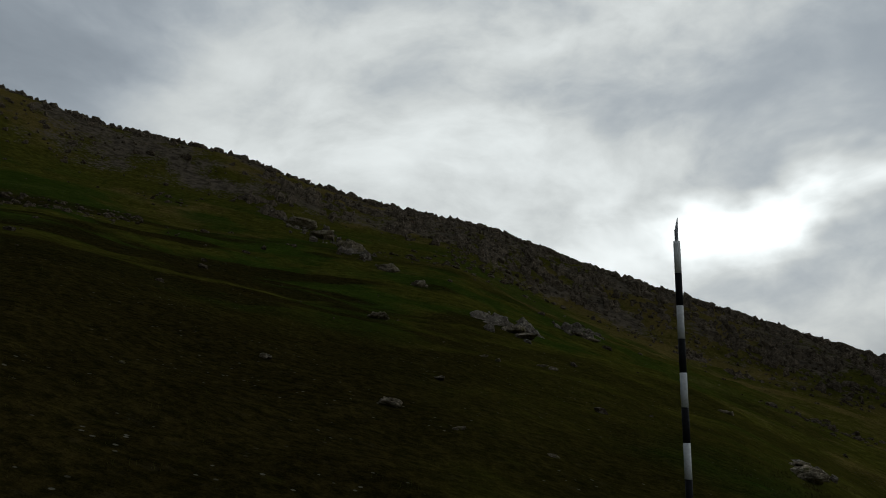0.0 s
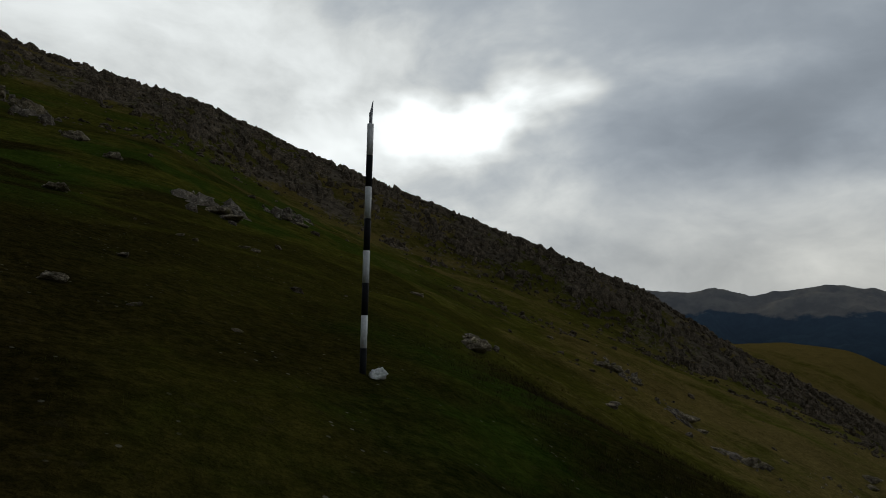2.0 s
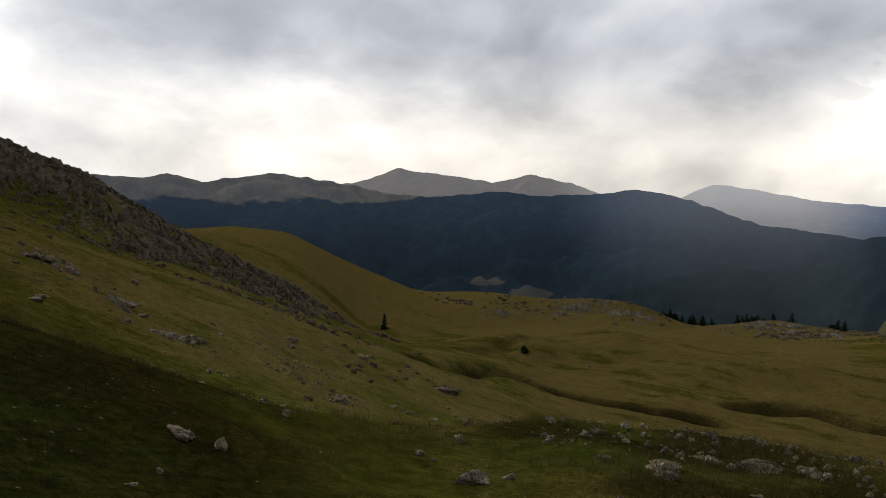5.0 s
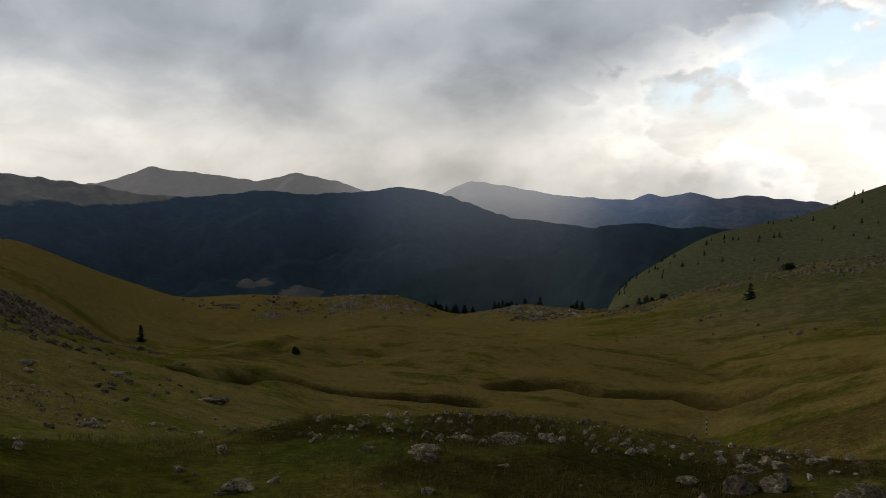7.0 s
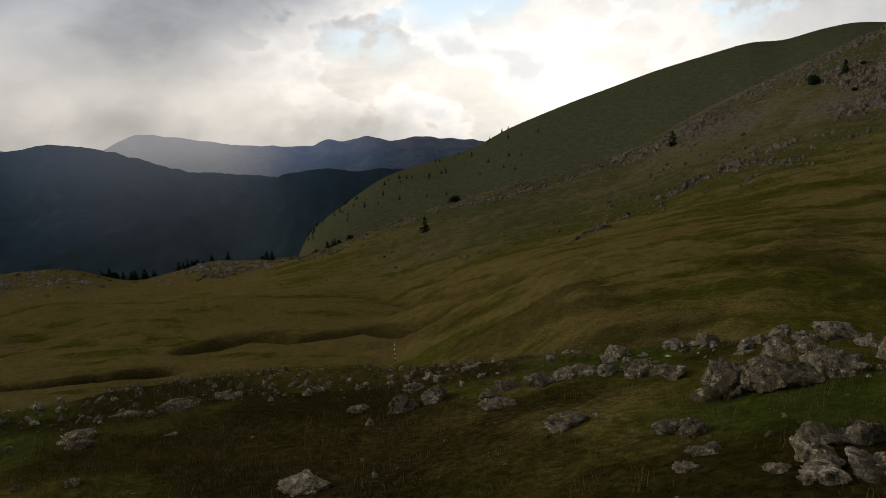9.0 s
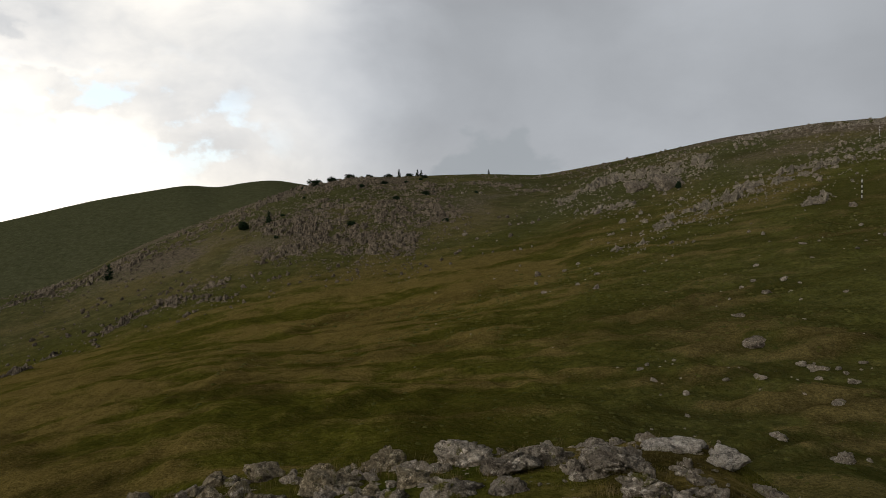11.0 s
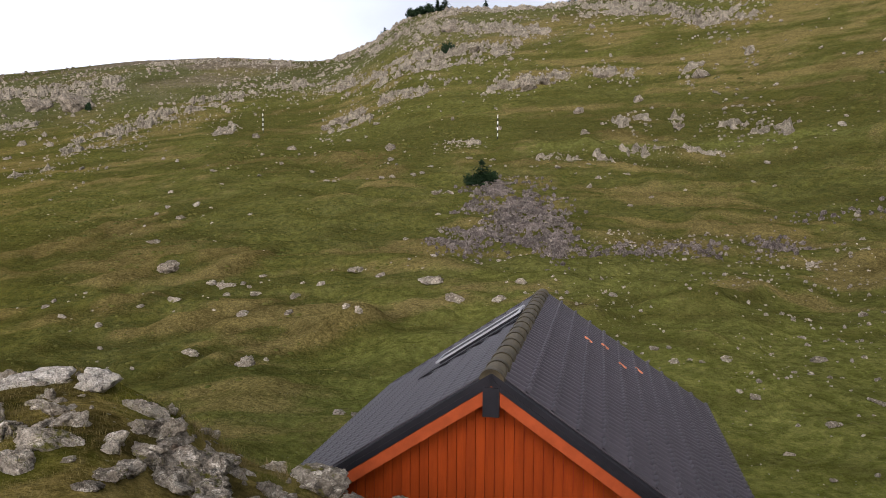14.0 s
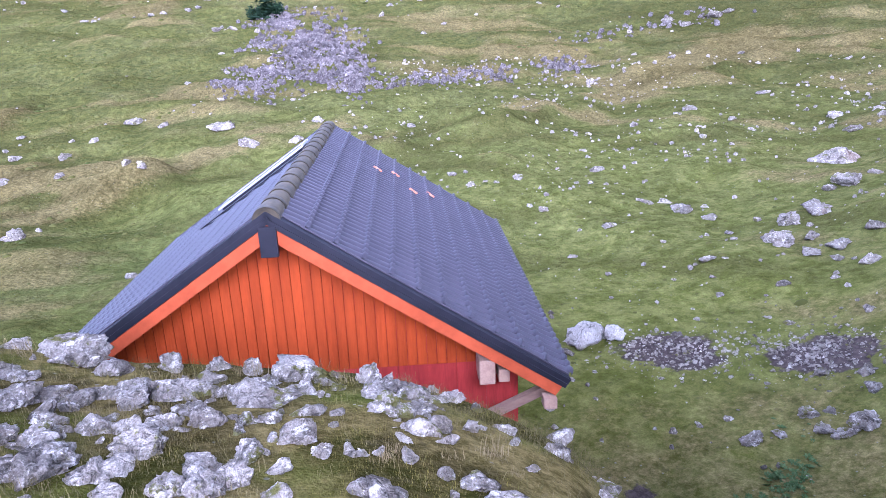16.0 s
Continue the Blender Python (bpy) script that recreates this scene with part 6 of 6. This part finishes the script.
    part("purlin_end", box(bmesh.new(), (0.16, 0.14, 0.12), pose(-0.01, -half + 0.20, top - drop - 0.22, 0, 0, 0), 0.012), RAW_WOOD, root, "bare sawn purlin end")
    # roof window standing proud of the left slope
    m = roof_m(1)
    wx, wy, wl = 4.15, 0.92, 1.52
    win = part("roof_window", box(bmesh.new(), (0.56, wl, 0.07), m @ Matrix.Translation((wx, wy, 0.055)), 0.008), SHEET, root, "roof window with bright metal frame")
    for dx, dy, sx, sy in ((-0.29, 0, 0.026, wl + 0.1), (0.29, 0, 0.02, wl + 0.1), (0, -wl / 2 - 0.02, 0.54, 0.04), (0, wl / 2 + 0.02, 0.54, 0.04)):
        part("window_frame", box(bmesh.new(), (sx, sy, 0.03), m @ Matrix.Translation((wx + dx, wy + dy, 0.10)), 0.005), PALE_METAL, win, "bright aluminium frame")
    part("pane", box(bmesh.new(), (0.52, wl - 0.02, 0.012), m @ Matrix.Translation((wx, wy, 0.098))), GLASS, win, "dark reflecting glass")
    part("flashing", box(bmesh.new(), (0.20, wl + 0.35, 0.012), m @ Matrix.Translation((wx - 0.52, wy + 0.16, 0.052))), SHEET, root, "dark metal flashing strip")
    # rusty hooks between the tiles
    m = roof_m(-1)
    for x, y in ((4.46, 1.02), (4.86, 1.34), (4.36, 1.67), (4.86, 2.01)):
        part("roof_hook", box(bmesh.new(), (0.045, 0.15, 0.025), m @ pose(x, y, 0.088, 0, 0, 25), 0.006), RUST, root, "small rusty roof hook")
    return root


def tile_mesh(wide, long, relief):
    """A double-roll roof tile: x across, y down the slope."""
    n = 17
    verts, faces = [], []
    for y, lift in ((0.0, -0.004), (long - 0.05, 0.026), (long - 0.035, 0.026 + 0.034 * relief), (long, 0.026 + 0.030 * relief)):
        for i in range(n):
            u = i / (n - 1)
            roll = abs(math.sin(2 * math.pi * u)) ** 0.7
            verts.append((u * (wide - 0.008), y, lift + 0.040 * relief * roll))
    for i in range(n):
        x, y, z = verts[3 * n + i]
        verts.append((x, y, z - 0.036))
    for k in range(4):
        for i in range(n - 1):
            faces.append((k * n + i, (k + 1) * n + i, (k + 1) * n + i + 1, k * n + i + 1))
    return mesh_from("roof_tile", np.array(verts), np.array(faces), TILE, False)


def gable_sheet(half, wall_y, slope, top, x, thick, low):
    bm = bmesh.new()
    t = math.tan(slope)
    outline = [(-wall_y, low), (wall_y, low), (wall_y, top - 0.16 - wall_y * t), (0, top - 0.16), (-wall_y, top - 0.16 - wall_y * t)]
    a = [bm.verts.new((x, y, z)) for y, z in outline]
    b = [bm.verts.new((x + thick, y, z)) for y, z in outline]
    bm.faces.new(a[::-1])
    bm.faces.new(b)
    for i in range(5):
        j = (i + 1) % 5
        bm.faces.new((a[i], a[j], b[j], b[i]))
    return bm


def board(x, y, wide, low, high, slope):
    """An upright board whose top follows the roof."""
    bm = bmesh.new()
    t = math.tan(slope)
    ends = []
    for s in (-0.5, 0.5):
        yy = y + s * wide
        zz = high + (abs(y) - abs(yy)) * t
        ends.append((yy, max(zz, low + 0.01)))
    a = [bm.verts.new(c) for c in ((x, ends[0][0], low), (x, ends[1][0], low), (x, ends[1][0], ends[1][1]), (x, ends[0][0], ends[0][1]))]
    b = [bm.verts.new((v.co.x + 0.022, v.co.y, v.co.z)) for v in a]
    bm.faces.new(a[::-1])
    bm.faces.new(b)
    for i in range(4):
        j = (i + 1) % 4
        bm.faces.new((a[i], a[j], b[j], b[i]))
    return bm


GLASS = plain_material("dark_glass", (0.035, 0.036, 0.042), (0.03, 0.03, 0.036), 2, 0.6, 0, 0, 0.1)
RUST = plain_material("rusty_iron", (0.55, 0.20, 0.10), (0.40, 0.13, 0.06), 20, 0.8)
build_hut()

# ---- trees and bushes ----


def spruce_mesh(seed, height, wide, tiers, per):
    """Needle clumps on drooping limbs round a stem."""
    g = np.random.default_rng(seed)
    verts, faces = [], []
    for k in range(tiers):
        f = k / max(1, tiers - 1)
        z0 = height * (0.06 + 0.90 * f)
        reach = wide * (1 - f) ** 0.85 * g.uniform(0.75, 1.15) + 0.05 * wide
        for _ in range(max(4, int(per * (1 - 0.6 * f)))):
            a = g.uniform(0, 2 * math.pi)
            out = reach * g.uniform(0.6, 1.1)
            for q in range(4):
                s = (q + 0.6) / 4
                c = np.array([math.cos(a) * out * s, math.sin(a) * out * s, z0 - 0.22 * out * s + g.normal(0, 0.03) * height])
                size = 0.10 * height * (0.6 + 0.6 * (1 - f)) * (1.1 - 0.6 * s) * 0.8
                for _ in range(3):
                    d1, d2 = g.normal(size=3) * size, g.normal(size=3) * size
                    d2[2] *= 0.4
                    i = len(verts)
                    verts += [c - d1 * 0.5, c + d1 * 0.5 + d2 * 0.2, c + d2]
                    faces.append((i, i + 1, i + 2))
    i = len(verts)
    for t in range(3):
        d = g.normal(size=3) * 0.03 * height
        verts += [(0, 0, height * 1.05), d + (0, 0, height * 0.9), -d + (0, 0, height * 0.9)]
        faces.append((i + 3 * t, i + 3 * t + 1, i + 3 * t + 2))
    return mesh_from("crown", np.array(verts), np.array(faces), NEEDLES, False)


SPRUCES = [spruce_mesh(500 + k, 1.0, w, 9, 9) for k, w in enumerate((0.30, 0.36, 0.42))]


def bush_mesh(seed, wide):
    """Small sprays of needles over an uneven, low dome."""
    g = np.random.default_rng(seed)
    verts, faces = [], []
    heads = [(g.uniform(0, 2 * math.pi), g.uniform(0.15, 0.62) * wide, g.uniform(0.45, 0.95)) for _ in range(9)]
    for a0, out, top in heads:
        for _ in range(95):
            way = g.normal(size=3)
            way = way / np.linalg.norm(way) * g.uniform(0.6, 1.05)
            c = np.array([math.cos(a0) * out, math.sin(a0) * out, 0.45 * top]) + way * (0.34 * wide, 0.34 * wide, 0.5 * top)
            c[2] = max(c[2], 0.02)
            for _ in range(3):
                d1, d2 = g.normal(size=3) * 0.042, g.normal(size=3) * 0.042
                i = len(verts)
                verts += [c - d1 * 0.5, c + d1 * 0.5 + d2 * 0.2, c + d2 + (0, 0, 0.05)]
                faces.append((i, i + 1, i + 2))
    return mesh_from("crown", np.array(verts), np.array(faces), NEEDLES, False)


BUSHES = [bush_mesh(520 + k, w) for k, w in enumerate((0.62, 0.72))]


def tree(az, r, height, mesh, name="spruce", label="small dark green spruce on the slope", wide=1.0):
    x, y = polar(az, r)
    root = new(name)
    root.matrix_world = pose(x, y, float(ground_at(x, y)) - 0.02 * height, 0, 0, (az * 37) % 360)
    tagged(root, label, "tree" if name == "spruce" else "bush", "spruces" if name == "spruce" else "juniper bushes")
    bm = tube(bmesh.new(), 0.035 * height, height * 0.9, Matrix.Translation((0, 0, height * 0.45)), 7, 0.006 * height)
    part("trunk", bm, BARK, root)
    crown = new("crown", mesh)
    crown.parent = root
    crown.matrix_local = Matrix.Diagonal((height * wide, height * wide, height, 1))
    return root


def build_trees():
    spruces = [
        (60.6, 103.7, 2.4), (108, 167, 3.6), (127.7, 173, 3.5), (149.4, 240, 2.8), (150.9, 240, 2.4), (151.2, 240, 2.2), (156.7, 240, 1.6), (193.2, 173, 2.6), (196.0, 167, 3.4),
        (197.4, 165, 4.0), (198.0, 164, 4.4), (196.7, 166, 3.4), (201.2, 161, 3.0), (208, 158, 3.0), (139.1, 172, 2.9),
        (195.3, 168, 3.0), (200.9, 61.7, 3.4), (114.6, 590, 3.2), (115.1, 590, 2.8),
    ]
    for n, row in enumerate(spruces):
        bushy = row[1] < 200 and row[0] > 190
        az, r, high = row
        tree(az, r, high * (0.62 if bushy else 1.0), SPRUCES[n % 3], wide=2.1 if bushy else 1.25)
    bushes = [
        (72, 85.1, 1.3, 1.0), (110.6, 204, 2.6, 1.2), (137.2, 171.6, 2.8, 1.1), (142.6, 230, 2.4, 2), (145.5, 234, 2.4, 1.6), (144, 232, 2.2, 1.8),
        (201.6, 61.9, 1.5, 1.3), (200.2, 61.9, 1.4, 1.2), (195.8, 167, 2.4, 1.5), (196.6, 165.5, 2.6, 1.3), (150.2, 239, 1.6, 1.8), (148.6, 238, 1.5, 2.2), (147.0, 236, 1.5, 2.4), (198.1, 112, 2.4, 0.9), (171.5, 136, 2.0, 0.7), (195.4, 166, 2.6, 1.2),
    ]
    for n, (az, r, h, w) in enumerate(bushes):
        tree(az, r, h, BUSHES[n % 2], "juniper_bush", "low dark juniper bush on the slope", w)
    g = np.random.default_rng(33)
    for k in range(18):
        tree(g.uniform(138, 157), g.uniform(145, 232), g.uniform(0.7, 1.5), BUSHES[k % 2], "juniper_bush", "low dark juniper bush among the rocks of the rib", g.uniform(1.1, 2.0))
    for k in range(46):
        az = g.choice([83.6, 85.2, 86.2, 88.6, 90.5, 95, 99, 100.5, 101.5]) + g.normal(0, 0.55)
        tree(az, g.uniform(238, 258), g.uniform(1.2, 3.6), BUSHES[k % 2] if k % 3 == 0 else SPRUCES[k % 3], wide=0.7 if k % 3 == 0 else 1.5)
    for k in range(60):
        az = g.uniform(98, 118)
        tree(az, g.uniform(430, 590), g.uniform(1.4, 3.8), SPRUCES[k % 3])


build_trees()

# ---- grass ----


def tuft(seed, blades, tall, spread):
    g = np.random.default_rng(seed)
    verts, faces = [], []
    for _ in range(blades):
        a, h = g.uniform(0, 2 * math.pi), tall * g.uniform(0.5, 1.1)
        root = np.array([g.normal(0, spread * 0.35), g.normal(0, spread * 0.35), -0.02])
        lean = np.array([math.cos(a), math.sin(a), 0]) * h * g.uniform(0.1, 0.6)
        side = np.array([-math.sin(a), math.cos(a), 0]) * tall * 0.014
        i = len(verts)
        mid = root + lean * 0.42 + np.array([0, 0, h * 0.62])
        verts += [root - side, root + side, mid + side * 0.8, mid - side * 0.8, root + lean + (0, 0, h * 0.9)]
        faces += [(i, i + 1, i + 2), (i, i + 2, i + 3), (i + 3, i + 2, i + 4)]
    return np.array(verts), np.array(faces)


def build_grass():
    g = np.random.default_rng(41)
    short = [tuft(600 + k, 11, 0.045, 0.16) for k in range(6)]
    tall = [tuft(620 + k, 46, 0.11, 0.13) for k in range(5)]

    def near(x, y, a, d):
        return (0.25 + 0.75 * step(fbm(x, y, 1.1, 91), -0.4, 0.4)) * step(-d, -22, -7) * (0.35 + 0.65 * step(a, 40, 60))

    def lipwise(x, y, a, d):
        off = d - line_at(0, a)
        return step(off, -2.5, -0.2) * step(-off, -1.2, 0.0) * step(fbm(x, y, 0.9, 93), -0.1, 0.5) * step(a, 95, 125)

    p, a, d = field(g, 34000, (-36, 250), (2.4, 20), near)
    scattered("short_grass", short, p, g.uniform(0.45, 1.0, len(p)) * (0.8 + d / 14), GRASS_GREEN, "short green mountain grass", "grass", 51, 0.1, 0.35)
    def hummocks(x, y, a, d):
        return (0.12 + 0.88 * step(fbm(x, y, 2.2, 107), -0.1, 0.45)) * step(a, 48, 62) * step(168 - a, 0, 14) * step(-d, -22, -14)

    rough = [tuft(660 + k, 18, 0.13, 0.20) for k in range(5)]
    p, a, d = field(g, 11000, (48, 168), (3.5, 22), hummocks)
    scattered("brown_grass", rough, p, g.uniform(0.6, 1.3, len(p)) * (0.8 + d / 30), GRASS_BROWN, "brown tufts of coarse mountain grass", "grass", 53, 0.15, 0.35)
    def heath_shade(x, y, a, d):
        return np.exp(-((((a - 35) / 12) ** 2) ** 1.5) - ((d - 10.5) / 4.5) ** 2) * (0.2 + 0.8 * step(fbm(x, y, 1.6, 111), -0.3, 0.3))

    p, a, d = field(g, 9000, (14, 52), (5, 19), heath_shade)
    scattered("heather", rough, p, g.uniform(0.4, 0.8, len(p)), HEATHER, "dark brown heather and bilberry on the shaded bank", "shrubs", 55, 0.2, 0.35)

    def mossy(x, y, a, d):
        off = d - line_at(0, a)
        return (0.15 + 0.85 * step(fbm(x, y, 0.7, 109), -0.2, 0.4)) * step(-off, -0.9, -0.4) * step(a, 150, 168)

    fine = [tuft(680 + k, 14, 0.062, 0.13) for k in range(5)]
    p, a, d = field(g, 11000, (150, 240), (2.8, 7.5), mossy)
    scattered("lip_grass", fine, p, g.uniform(0.5, 1.3, len(p)), LIP_GRASS, "thin olive and brown grass on the rocky mound", "grass", 54, 0.2, 0.35)
    p, a, d = field(g, 16000, (-36, 250), (2.6, 18), lipwise)
    scattered("dry_grass", tall, p, g.uniform(0.5, 1.2, len(p)), GRASS_DRY, "dry straw-coloured grass tufts", "grass", 52, 0.15, 0.35)


build_grass()


def min_over(rows):
    return np.min(np.stack(rows), 0)


def build_tussocks():
    g = np.random.default_rng(61)
    shapes = []
    for _ in range(5):
        ring = np.arange(7) * 2 * math.pi / 7
        rows = [np.stack([np.cos(ring) * w * g.uniform(0.8, 1.2, 7), np.sin(ring) * w * g.uniform(0.8, 1.2, 7), np.full(7, z) * g.uniform(0.8, 1.2, 7)], -1) for w, z in ((1.0, -0.25), (0.75, 0.12), (0.35, 0.34))]
        v = np.concatenate(rows + [[[0, 0, 0.40]]])
        f = []
        for k in range(2):
            for i in range(7):
                j = (i + 1) % 7
                f += [(7 * k + i, 7 * k + j, 7 * k + 7 + j), (7 * k + i, 7 * k + 7 + j, 7 * k + 7 + i)]
        f += [(14 + i, 14 + (i + 1) % 7, 21) for i in range(7)]
        shapes.append((v, np.array(f)))

    def keep(x, y, a, d):
        bank = min_over([along(rows, x, y) / wide for rows, wide, deep, shrubs in GULLIES])
        return (0.10 + 0.9 * step(fbm(x, y, 9, 99), -0.2, 0.5)) * step(bank, 1.2, 2.0) * step(a, 125, 165)

    p, a, d = field(g, 12000, (120, 250), (12, 95), keep)
    size = (0.05 + 0.11 * g.random(len(p)) ** 2) * (0.7 + d / 60)
    scattered("tussocks", shapes, p, size, TUSSOCK, "low tussocks of green and straw grass", "grass", 62, 0.12, 0.35, True)


build_tussocks()


def build_moss():
    """Low yellow moss and thin grass in the joints of the lip."""
    g = np.random.default_rng(81)
    shapes = [tuft(640 + k, 14, 0.028, 0.10) for k in range(5)]

    def keep(x, y, a, d):
        off = d - line_at(0, a)
        return step(off, -3.2, -1.5) * step(-off, -2.2, -0.6) * step(fbm(x, y, 0.8, 105), -0.3, 0.3)

    p, a, d = field(g, 22000, (150, 236), (3, 9), keep)
    scattered("moss", shapes, p, g.uniform(0.7, 1.6, len(p)), MOSS, "yellow-green moss and thin grass between the rocks", "moss", 82, 0.15, 0.33)


build_moss()


def build_herbs():
    """Dock leaves on the trodden ground below the hut."""
    g = np.random.default_rng(71)
    verts, faces = [], []
    for k in range(7):
        a = 2 * math.pi * k / 7 + g.normal(0, 0.2)
        out, side = np.array([math.cos(a), math.sin(a), 0]), np.array([-math.sin(a), math.cos(a), 0])
        i = len(verts)
        verts += [out * 0.02, out * 0.12 + side * 0.06 + (0, 0, 0.10), out * 0.24 + (0, 0, 0.09), out * 0.12 - side * 0.06 + (0, 0, 0.10)]
        faces += [(i, i + 1, i + 2), (i, i + 2, i + 3)]
    p, a, d = field(g, 1900, (230.5, 242), (8.2, 11.2), lambda x, y, a, d: step(fbm(x, y, 1.0, 103), -0.2, 0.5) * np.exp(-(((a - 236.5) / 4) ** 2) - ((d - 9.6) / 0.9) ** 2))
    scattered("dock_leaves", [(np.array(verts), np.array(faces))], p, g.uniform(0.12, 0.32, len(p)), HERB, "dark green broad-leaved herbs by the hut", "plants", 72, 0.2, 0.35)


build_herbs()
